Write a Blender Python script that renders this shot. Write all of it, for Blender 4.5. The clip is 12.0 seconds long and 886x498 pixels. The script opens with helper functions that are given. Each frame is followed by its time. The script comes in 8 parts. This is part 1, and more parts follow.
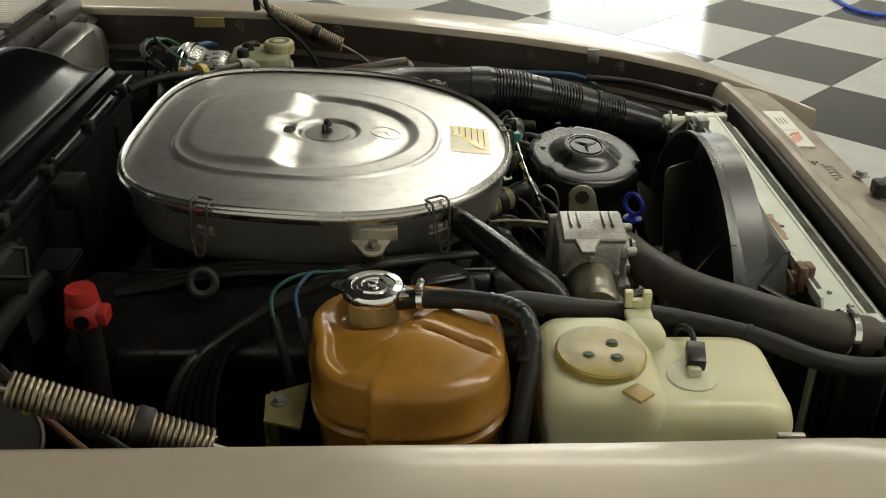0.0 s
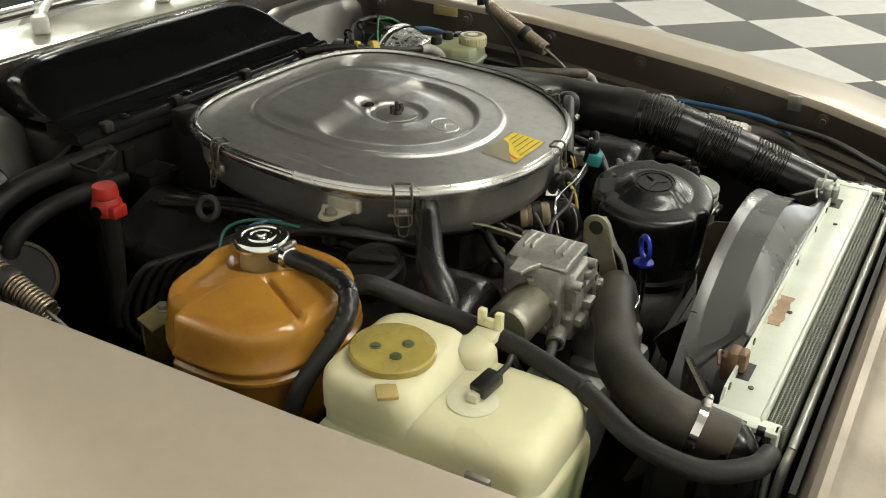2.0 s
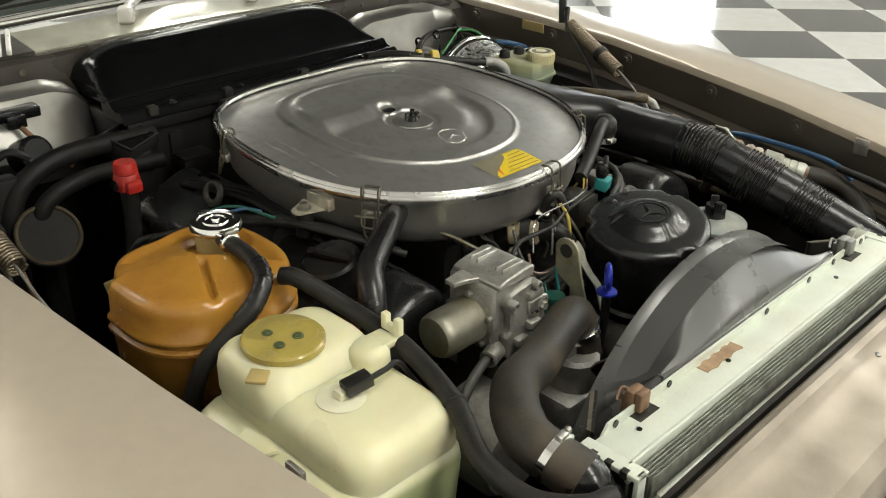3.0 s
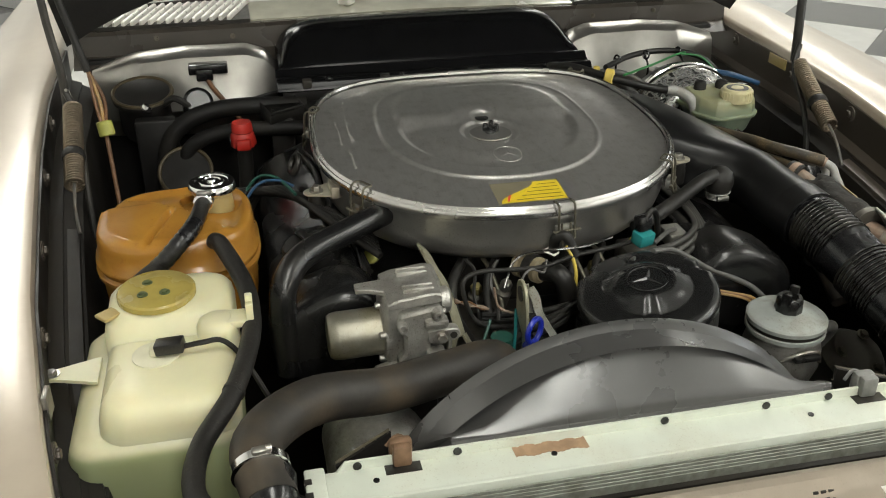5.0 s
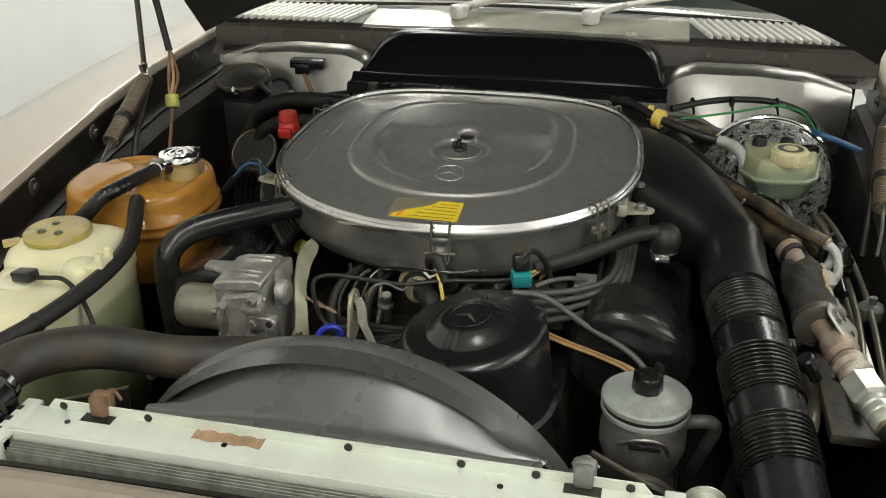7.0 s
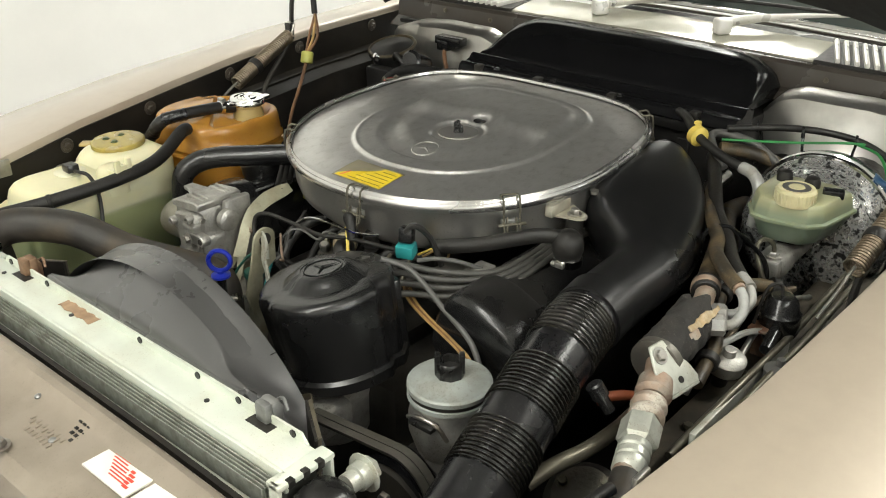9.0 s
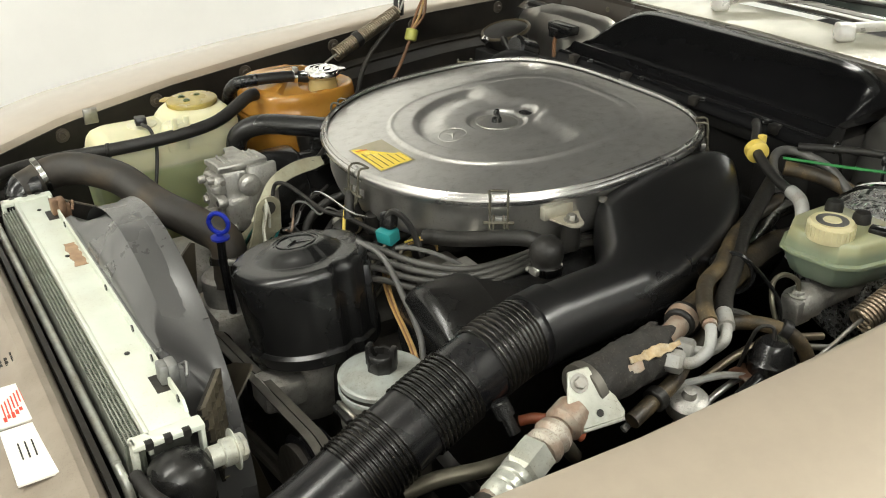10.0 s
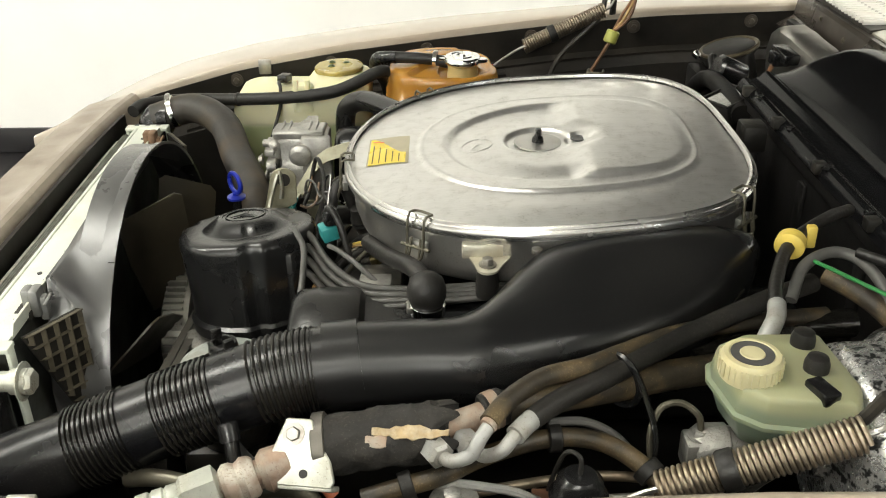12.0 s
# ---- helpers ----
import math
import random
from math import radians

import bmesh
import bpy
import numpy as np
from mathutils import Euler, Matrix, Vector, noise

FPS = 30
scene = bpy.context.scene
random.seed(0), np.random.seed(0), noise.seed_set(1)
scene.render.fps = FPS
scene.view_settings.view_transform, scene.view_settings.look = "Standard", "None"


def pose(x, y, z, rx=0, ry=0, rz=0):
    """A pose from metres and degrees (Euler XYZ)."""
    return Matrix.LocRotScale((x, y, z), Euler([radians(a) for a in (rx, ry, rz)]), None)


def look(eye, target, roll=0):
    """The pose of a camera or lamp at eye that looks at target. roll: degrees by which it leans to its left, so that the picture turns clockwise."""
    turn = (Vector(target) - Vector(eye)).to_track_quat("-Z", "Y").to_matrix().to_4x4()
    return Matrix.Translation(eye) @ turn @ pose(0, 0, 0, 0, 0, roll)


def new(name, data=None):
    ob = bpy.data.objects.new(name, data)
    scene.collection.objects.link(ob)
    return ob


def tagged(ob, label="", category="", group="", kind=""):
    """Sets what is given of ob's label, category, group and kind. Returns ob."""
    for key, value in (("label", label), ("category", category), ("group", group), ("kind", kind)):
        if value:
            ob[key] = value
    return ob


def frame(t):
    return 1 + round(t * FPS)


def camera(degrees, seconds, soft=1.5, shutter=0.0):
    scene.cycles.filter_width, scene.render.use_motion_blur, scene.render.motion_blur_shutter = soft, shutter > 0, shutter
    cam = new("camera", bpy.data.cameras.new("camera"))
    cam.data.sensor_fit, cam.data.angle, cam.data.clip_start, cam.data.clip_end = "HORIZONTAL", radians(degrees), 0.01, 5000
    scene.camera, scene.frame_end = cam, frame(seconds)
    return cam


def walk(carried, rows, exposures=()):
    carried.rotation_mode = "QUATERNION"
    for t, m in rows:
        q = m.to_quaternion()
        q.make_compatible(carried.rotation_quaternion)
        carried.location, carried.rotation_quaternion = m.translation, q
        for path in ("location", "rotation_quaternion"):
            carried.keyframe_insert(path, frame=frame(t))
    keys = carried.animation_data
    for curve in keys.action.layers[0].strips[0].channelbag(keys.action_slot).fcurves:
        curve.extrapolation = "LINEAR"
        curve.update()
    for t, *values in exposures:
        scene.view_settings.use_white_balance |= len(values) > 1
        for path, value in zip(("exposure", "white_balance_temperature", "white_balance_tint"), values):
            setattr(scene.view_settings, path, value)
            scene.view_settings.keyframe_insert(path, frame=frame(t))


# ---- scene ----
cam = camera(50.9, 12.0, soft=1.05)
PATH = [
    (0, (0.153, -1.195, 1.407), (0.161, 0.564, 0.456), 0.1),
    (0.5, (0.284, -1.192, 1.405), (0.041, 0.551, 0.456), 0.3),
    (1, (0.42, -1.176, 1.407), (-0.085, 0.514, 0.465), 0.5),
    (1.5, (0.588, -1.146, 1.409), (-0.135, 0.466, 0.472), 0.5),
    (2, (0.728, -1.091, 1.411), (-0.172, 0.429, 0.475), 0.7),
    (2.5, (0.862, -1.021, 1.414), (-0.241, 0.37, 0.493), 0.7),
    (3, (0.976, -0.926, 1.42), (-0.266, 0.343, 0.501), 0.9),
    (3.2, (1.015, -0.878, 1.426), (-0.299, 0.306, 0.494), 1.2),
    (4.8, (1.239, -0.416, 1.43), (-0.467, 0.056, 0.498), -0.0),
    (5, (1.258, -0.353, 1.428), (-0.473, 0.033, 0.503), -0.1),
    (5.5, (1.274, -0.187, 1.423), (-0.498, 0.003, 0.515), -0.3),
    (6, (1.27, -0.032, 1.418), (-0.516, -0.052, 0.518), -0.4),
    (6.5, (1.268, 0.135, 1.415), (-0.514, -0.098, 0.537), -0.4),
    (7, (1.263, 0.275, 1.41), (-0.487, -0.142, 0.537), -0.4),
    (7.2, (1.256, 0.332, 1.41), (-0.475, -0.158, 0.538), -0.3),
    (8.8, (1.086, 0.835, 1.421), (-0.325, -0.269, 0.533), -0.4),
    (9, (1.044, 0.879, 1.415), (-0.307, -0.301, 0.53), -0.4),
    (9.5, (0.919, 0.983, 1.407), (-0.263, -0.367, 0.522), -0.4),
    (10, (0.77, 1.059, 1.401), (-0.186, -0.442, 0.49), -0.4),
    (10.5, (0.623, 1.104, 1.399), (-0.124, -0.514, 0.491), -0.6),
    (11, (0.457, 1.13, 1.396), (-0.022, -0.579, 0.474), -0.6),
    (11.5, (0.294, 1.141, 1.392), (0.084, -0.612, 0.453), -0.6),
    (12, (0.127, 1.139, 1.39), (0.124, -0.628, 0.452), -0.6),
]
EXPOSURES = [(0, -1.18, 6780, 5), (0.5, -0.98, 6740, 5), (1.0, -0.72, 6700, 5), (1.5, -0.54, 6640, 5), (2.0, -0.48, 6580, 6), (3.2, -0.40, 6460, 7), (5.0, -0.56, 6360, 8), (6.0, -0.58, 6300, 8), (7.0, -0.64, 6260, 8), (9.0, -0.22, 6380, 8), (10.0, -0.16, 6420, 8), (11.0, -0.12, 6500, 8), (12, -0.03, 6500, 8)]
walk(cam, [(t, look(eye, target, roll)) for t, eye, target, roll in PATH], EXPOSURES)

# ---- world and light ----
world = bpy.data.worlds.new("world")
world.use_nodes = True
scene.world = world
wbg = world.node_tree.nodes["Background"]
wbg.inputs[0].default_value = (1.0, 0.95, 0.87, 1)
wbg.inputs[1].default_value = 0.07


def ceiling_lamp(x, y, z, sx, sy, watts, tint=(1.0, 0.98, 0.895)):
    lamp = bpy.data.lights.new("ceiling_lamp_light", "AREA")
    lamp.shape, lamp.size, lamp.size_y, lamp.energy, lamp.color = "RECTANGLE", sx, sy, watts, tint
    ob = new("ceiling_lamp_light", lamp)
    ob.location = (x, y, z)
    return ob


# x, y, watts; the one at (-3.2, -1.3) is added fill for the south wall
LAMPS = [(-2.4, 1.9, 120), (-3.2, -1.3, 95), (-5.6, 4.6, 60), (5.2, 0.3, 140), (2.1, 0.1, 62), (1.3, 3.2, 60), (1.5, 6.2, 220), (5.0, 5.8, 120)]
for lx, ly, watts in LAMPS:
    ceiling_lamp(lx, ly, 3.42, 2.4, 0.5, watts)


# ---- geometry helpers ----
def xf(geo, m):
    v, f = geo
    return [tuple(m @ Vector(p)) for p in v], f


def join(*geos):
    V, F = [], []
    for v, f in geos:
        o = len(V)
        V += list(v)
        F += [tuple(i + o for i in q) for q in f]
    return V, F


def from_bm(bm):
    bm.verts.index_update()
    out = [tuple(v.co) for v in bm.verts], [tuple(v.index for v in f.verts) for f in bm.faces]
    bm.free()
    return out


def rbox(x0, x1, y0, y1, z0, z1, b=0.004, seg=2):
    """A box with rounded edges."""
    bm = bmesh.new()
    bmesh.ops.create_cube(bm, size=1)
    for v in bm.verts:
        v.co = ((x0 + x1) / 2 + v.co.x * (x1 - x0), (y0 + y1) / 2 + v.co.y * (y1 - y0), (z0 + z1) / 2 + v.co.z * (z1 - z0))
    if b > 0:
        bmesh.ops.bevel(bm, geom=list(bm.edges), offset=b, segments=seg, profile=0.5, affect="EDGES")
    return from_bm(bm)


def frame_at(p, axis, up=(0, 0, 1)):
    """A pose at p whose z runs along axis."""
    z = Vector(axis).normalized()
    u = Vector(up)
    if abs(z.dot(u.normalized())) > 0.97:
        u = Vector((1, 0, 0))
    x = u.cross(z).normalized()
    y = z.cross(x)
    m = Matrix((x, y, z)).transposed().to_4x4()
    m.translation = Vector(p)
    return m


def lathe(profile, n=32, at=(0, 0, 0), axis=(0, 0, 1), wobble=None):
    """A body of revolution: profile of (radius, height)."""
    v, f = [], []
    for r, z in profile:
        for k in range(n):
            a = 2 * math.pi * k / n
            q = r * (wobble(a) if wobble else 1)
            v.append((q * math.cos(a), q * math.sin(a), z))
    for i in range(len(profile) - 1):
        for k in range(n):
            k2 = (k + 1) % n
            f.append((i * n + k, i * n + k2, (i + 1) * n + k2, (i + 1) * n + k))
    f.append(tuple(reversed(range(n))))
    f.append(tuple(range((len(profile) - 1) * n, len(profile) * n)))
    return xf((v, f), frame_at(at, axis))


def loft(rings, caps=True, closed=True):
    n = len(rings[0])
    v = [tuple(p) for r in rings for p in r]
    f = []
    for i in range(len(rings) - 1):
        for k in range(n if closed else n - 1):
            k2 = (k + 1) % n
            f.append((i * n + k, i * n + k2, (i + 1) * n + k2, (i + 1) * n + k))
    if caps and closed:
        f.append(tuple(reversed(range(n))))
        f.append(tuple(range((len(rings) - 1) * n, len(rings) * n)))
    return v, f


def smooth_path(pts, sub=6):
    P = [Vector(p) for p in pts]
    P = [P[0] * 2 - P[1]] + P + [P[-1] * 2 - P[-2]]
    out = []
    for i in range(1, len(P) - 2):
        a, b, c, d = P[i - 1:i + 3]
        for k in range(sub):
            t = k / sub
            out.append(0.5 * (2 * b + (c - a) * t + (2 * a - 5 * b + 4 * c - d) * t * t + (3 * b - a - 3 * c + d) * t ** 3))
    out.append(P[-2])
    return out


def tube(pts, r, n=10, sub=6, radius=None, squash=1.0):
    """A round hose or wire along smooth points. radius: a function of the share of the way."""
    P = smooth_path(pts, sub) if sub > 1 else [Vector(p) for p in pts]
    T = [(P[min(i + 1, len(P) - 1)] - P[max(i - 1, 0)]).normalized() for i in range(len(P))]
    nrm = T[0].orthogonal().normalized()
    rings = []
    for i, p in enumerate(P):
        nrm = (nrm - T[i] * nrm.dot(T[i])).normalized()
        bi = T[i].cross(nrm)
        q = radius(i / (len(P) - 1)) if radius else r
        rings.append([p + (nrm * math.cos(2 * math.pi * k / n) + bi * math.sin(2 * math.pi * k / n) * squash) * q for k in range(n)])
    return loft(rings)


def prism(poly, h, m=None, b=0.0):
    """A plate: an outline in x and y, h thick, at the pose m."""
    n = len(poly)
    bm = bmesh.new()
    lo = [bm.verts.new((x, y, 0)) for x, y in poly]
    hi = [bm.verts.new((x, y, h)) for x, y in poly]
    bm.faces.new(list(reversed(lo)))
    bm.faces.new(hi)
    for k in range(n):
        bm.faces.new((lo[k], lo[(k + 1) % n], hi[(k + 1) % n], hi[k]))
    bmesh.ops.recalc_face_normals(bm, faces=list(bm.faces))
    if b > 0:
        bmesh.ops.bevel(bm, geom=list(bm.edges), offset=b, segments=1, affect="EDGES")
    geo = from_bm(bm)
    return xf(geo, m) if m is not None else geo


def arc(cx, cy, r, a0, a1, n=8):
    return [(cx + r * math.cos(radians(a0 + (a1 - a0) * k / n)), cy + r * math.sin(radians(a0 + (a1 - a0) * k / n))) for k in range(n + 1)]


def ring(R, r, n=32, m=10, at=(0, 0, 0), axis=(0, 0, 1)):
    v, f = [], []
    for i in range(n):
        a = 2 * math.pi * i / n
        for j in range(m):
            b = 2 * math.pi * j / m
            q = R + r * math.cos(b)
            v.append((q * math.cos(a), q * math.sin(a), r * math.sin(b)))
    for i in range(n):
        for j in range(m):
            i2, j2 = (i + 1) % n, (j + 1) % m
            f.append((i * m + j, i2 * m + j, i2 * m + j2, i * m + j2))
    return xf((v, f), frame_at(at, axis))


def hexhead(at, axis=(0, 0, 1), r=0.006, h=0.005, washer=True):
    geos = [lathe([(r * 0.92, 0), (r, h * 0.15), (r, h * 0.8), (r * 0.85, h)], 6, at, axis)]
    if washer:
        geos.append(lathe([(r * 1.5, 0), (r * 1.5, 0.0012)], 16, at, axis))
    return join(*geos)


def curve(x, table):
    """A smooth value between the rows (x, value)."""
    return float(np.interp(x, [a for a, _ in table], [b for _, b in table]))


def sstep(a, b, x):
    t = min(max((x - a) / (b - a), 0.0), 1.0)
    return t * t * (3 - 2 * t)


def mesh_of(name, geo, material, angle=38):
    me = bpy.data.meshes.new(name)
    me.from_pydata(geo[0], [], geo[1])
    bm = bmesh.new()
    bm.from_mesh(me)
    bmesh.ops.recalc_face_normals(bm, faces=list(bm.faces))
    lim = radians(angle)
    for e in bm.edges:
        if len(e.link_faces) == 2 and e.calc_face_angle(0) > lim:
            e.smooth = False
    for fc in bm.faces:
        fc.smooth = True
    bm.to_mesh(me)
    bm.free()
    me.materials.append(material)
    return me


def thing(name, at, label, category, group="", kind=""):
    ob = new(name)
    ob.empty_display_size = 0.05
    ob.location = at
    return tagged(ob, label, category, group, kind)


def part(name, geo, material, parent, label="", angle=38):
    ob = new(name, mesh_of(name, geo, material, angle))
    ob.parent = parent
    if parent.parent is None:
        ob.matrix_parent_inverse = Matrix.Translation(-parent.location)
    return tagged(ob, label)


def single(name, geo, material, label, category, group="", kind="", angle=38):
    return tagged(new(name, mesh_of(name, geo, material, angle)), label, category, group, kind)


# ---- materials ----
def mat(name, base, rough=0.5, metal=0.0, var=0.18, scale=18.0, dirt=None, dirt_amount=0.0, dirt_scale=9.0, bump=0.0, bump_scale=160.0, lo=0.46, hi=0.68, specks=None, speck_amount=0.5, speck_scale=420.0,
        rvar=0.12, coat=0.0, stretch=(1, 1, 1), sss=0.0, spec=0.5):
    m = bpy.data.materials.new(name)
    m.use_nodes = True
    nt = m.node_tree
    N, L = nt.nodes, nt.links
    b = N["Principled BSDF"]
    co = N.new("ShaderNodeTexCoord")
    mp = N.new("ShaderNodeMapping")
    mp.inputs["Scale"].default_value = stretch
    L.new(co.outputs["Object"], mp.inputs["Vector"])
    n1 = N.new("ShaderNodeTexNoise")
    n1.inputs["Scale"].default_value, n1.inputs["Detail"].default_value, n1.inputs["Roughness"].default_value = scale, 7, 0.62
    L.new(mp.outputs[0], n1.inputs["Vector"])
    r1 = N.new("ShaderNodeMapRange")
    r1.inputs["From Min"].default_value, r1.inputs["From Max"].default_value = 0.3, 0.7
    r1.inputs["To Min"].default_value, r1.inputs["To Max"].default_value = 1 - var, 1 + var
    L.new(n1.outputs["Fac"], r1.inputs["Value"])
    mul = N.new("ShaderNodeVectorMath")
    mul.operation = "SCALE"
    mul.inputs[0].default_value = base
    L.new(r1.outputs[0], mul.inputs["Scale"])
    colour = mul.outputs[0]
    n2 = N.new("ShaderNodeTexNoise")
    n2.inputs["Scale"].default_value, n2.inputs["Detail"].default_value = dirt_scale, 9
    L.new(co.outputs["Object"], n2.inputs["Vector"])
    if dirt:
        r2 = N.new("ShaderNodeMapRange")
        r2.inputs["From Min"].default_value, r2.inputs["From Max"].default_value = lo, hi
        r2.inputs["To Max"].default_value = dirt_amount
        L.new(n2.outputs["Fac"], r2.inputs["Value"])
        mx = N.new("ShaderNodeMix")
        mx.data_type = "RGBA"
        mx.inputs["B"].default_value = (*dirt, 1)
        L.new(r2.outputs[0], mx.inputs["Factor"])
        L.new(colour, mx.inputs["A"])
        colour = mx.outputs["Result"]
    if specks:
        # fine dust grains, thicker where the larger noise is high
        n4 = N.new("ShaderNodeTexNoise")
        n4.inputs["Scale"].default_value, n4.inputs["Detail"].default_value, n4.inputs["Roughness"].default_value = speck_scale, 3, 0.7
        L.new(co.outputs["Object"], n4.inputs["Vector"])
        ad = N.new("ShaderNodeMath")
        ad.operation = "MULTIPLY_ADD"
        ad.inputs[1].default_value, ad.inputs[2].default_value = 0.35, -0.17
        L.new(n2.outputs["Fac"], ad.inputs[0])
        sm = N.new("ShaderNodeMath")
        L.new(n4.outputs["Fac"], sm.inputs[0])
        L.new(ad.outputs[0], sm.inputs[1])
        r4 = N.new("ShaderNodeMapRange")
        r4.inputs["From Min"].default_value, r4.inputs["From Max"].default_value = 0.60, 0.70
        r4.inputs["To Max"].default_value = speck_amount
        L.new(sm.outputs[0], r4.inputs["Value"])
        m4 = N.new("ShaderNodeMix")
        m4.data_type = "RGBA"
        m4.inputs["B"].default_value = (*specks, 1)
        L.new(r4.outputs[0], m4.inputs["Factor"])
        L.new(colour, m4.inputs["A"])
        colour = m4.outputs["Result"]
    L.new(colour, b.inputs["Base Color"])
    r3 = N.new("ShaderNodeMapRange")
    r3.inputs["From Min"].default_value, r3.inputs["From Max"].default_value = 0.3, 0.7
    r3.inputs["To Min"].default_value, r3.inputs["To Max"].default_value = max(0.02, rough - rvar), min(1, rough + rvar)
    L.new(n2.outputs["Fac"], r3.inputs["Value"])
    L.new(r3.outputs[0], b.inputs["Roughness"])
    b.inputs["Metallic"].default_value = metal
    b.inputs["Specular IOR Level"].default_value = spec
    b.inputs["Coat Weight"].default_value = coat
    b.inputs["Coat Roughness"].default_value = 0.17
    if sss:
        b.inputs["Subsurface Weight"].default_value = sss
        b.inputs["Subsurface Radius"].default_value = (0.02, 0.014, 0.006)
        b.inputs["Subsurface Scale"].default_value = 1.0
    if bump:
        n3 = N.new("ShaderNodeTexNoise")
        n3.inputs["Scale"].default_value, n3.inputs["Detail"].default_value = bump_scale, 5
        L.new(mp.outputs[0], n3.inputs["Vector"])
        bp = N.new("ShaderNodeBump")
        bp.inputs["Strength"].default_value, bp.inputs["Distance"].default_value = bump, 0.002
        L.new(n3.outputs["Fac"], bp.inputs["Height"])
        L.new(bp.outputs[0], b.inputs["Normal"])
    return m


BROWN_DUST = (0.05, 0.038, 0.026)
M_paint = mat("beige_paint", (0.43, 0.368, 0.292), 0.34, 0.20, 0.03, 40, coat=0.8, rvar=0.03)
# dusty beige body paint of the inner edges, darkened to include their shade
M_paint_in = mat("shaded_dusty_beige", (0.075, 0.063, 0.050), 0.40, 0.3, 0.2, 14, BROWN_DUST, 0.5, 7)
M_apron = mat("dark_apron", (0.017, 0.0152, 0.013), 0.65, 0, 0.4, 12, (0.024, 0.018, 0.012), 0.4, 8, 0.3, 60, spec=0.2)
M_firewall = mat("silver_firewall", (0.44, 0.43, 0.40), 0.35, 0.97, 0.12, 12, (0.22, 0.20, 0.17), 0.4, 14, 0.06, 40, rvar=0.05)
M_lid = mat("brushed_aluminium", (0.74, 0.73, 0.705), 0.33, 0.89, 0.05, 60, (0.48, 0.46, 0.41), 0.25, 60, 0.12, 320, rvar=0.025, stretch=(0.6, 6, 3), specks=(0.22, 0.21, 0.18), speck_amount=0.35)
M_pan = mat("aluminium_dusty", (0.52, 0.51, 0.485), 0.40, 0.88, 0.14, 30, (0.36, 0.33, 0.28), 0.3, 30, 0.1, 200, specks=(0.20, 0.18, 0.14), speck_amount=0.4)
M_rim = mat("aluminium_rim", (0.58, 0.57, 0.55), 0.24, 0.95, 0.05, 30)
M_cast = mat("cast_aluminium", (0.42, 0.41, 0.38), 0.5, 0.75, 0.22, 40, (0.16, 0.14, 0.11), 0.6, 16, 0.5, 260, specks=(0.10, 0.09, 0.07), speck_amount=0.6)
M_zinc = mat("yellow_zinc", (0.62, 0.60, 0.50), 0.4, 0.6, 0.16, 30, (0.35, 0.24, 0.13), 0.4, 24, 0.15, 200)
M_steel = mat("dull_steel", (0.38, 0.37, 0.34), 0.4, 0.9, 0.2, 50, (0.16, 0.11, 0.07), 0.5, 30, 0.1, 300)
M_spring = mat("spring_steel", (0.27, 0.225, 0.165), 0.40, 0.85, 0.2, 60, (0.16, 0.09, 0.05), 0.4, 30)
M_chrome = mat("chrome", (0.82, 0.82, 0.81), 0.12, 1.0, 0.04, 30, rvar=0.05)
M_pump = mat("satin_black_can", (0.010, 0.010, 0.0102), 0.27, 0, 0.10, 14, (0.016, 0.0155, 0.0145), 0.3, 9, rvar=0.03, spec=0.65)
M_snorkel = mat("moulded_black_plastic", (0.008, 0.008, 0.0082), 0.29, 0, 0.12, 18, (0.015, 0.0142, 0.013), 0.4, 7, 0.02, 160, rvar=0.05, specks=(0.05, 0.047, 0.042), speck_amount=0.12)
M_black = mat("black_plastic", (0.009, 0.009, 0.0092), 0.25, 0, 0.25, 25, (0.022, 0.020, 0.017), 0.4, 11, 0.06, 260, rvar=0.07, specks=(0.08, 0.074, 0.064), speck_amount=0.2)
M_blackgloss = mat("black_gloss", (0.006, 0.006, 0.007), 0.26, 0, 0.2, 25, (0.018, 0.0165, 0.0145), 0.35, 9, 0.04, 240, rvar=0.10, specks=(0.08, 0.074, 0.066), speck_amount=0.25)
M_rubber = mat("rubber", (0.014, 0.0132, 0.012), 0.48, 0, 0.25, 40, (0.022, 0.0195, 0.016), 0.5, 18, 0.25, 220, spec=0.35, specks=(0.10, 0.088, 0.07), speck_amount=0.2)
M_rubberdust = mat("rubber_dusty", (0.024, 0.021, 0.017), 0.58, 0, 0.25, 40, (0.10, 0.072, 0.042), 0.6, 14, 0.15, 200)
M_shroud = mat("grey_shroud", (0.062, 0.0612, 0.060), 0.28, 0, 0.06, 10, (0.072, 0.070, 0.067), 0.30, 6, 0.02, 160, spec=1.0, specks=(0.12, 0.115, 0.105), speck_amount=0.12, speck_scale=260.0)
M_block = mat("engine_dark", (0.020, 0.0185, 0.016), 0.48, 0.15, 0.5, 30, (0.048, 0.040, 0.029), 0.5, 14, 0.5, 90)
M_radwhite = mat("pale_green_paint", (0.65, 0.685, 0.60), 0.42, 0.1, 0.05, 20, (0.50, 0.45, 0.33), 0.3, 13, 0.05, 120, specks=(0.34, 0.30, 0.22), speck_amount=0.3)
M_fins = mat("condenser_fins", (0.09, 0.095, 0.085), 0.5, 0.6, 0.2, 60, (0.05, 0.045, 0.03), 0.5, 20)
M_amber = mat("amber_plastic", (0.38, 0.185, 0.030), 0.19, 0, 0.14, 9, (0.26, 0.11, 0.024), 0.6, 11, 0.05, 120, sss=0.2, specks=(0.20, 0.09, 0.02), speck_amount=0.3, speck_scale=160.0)
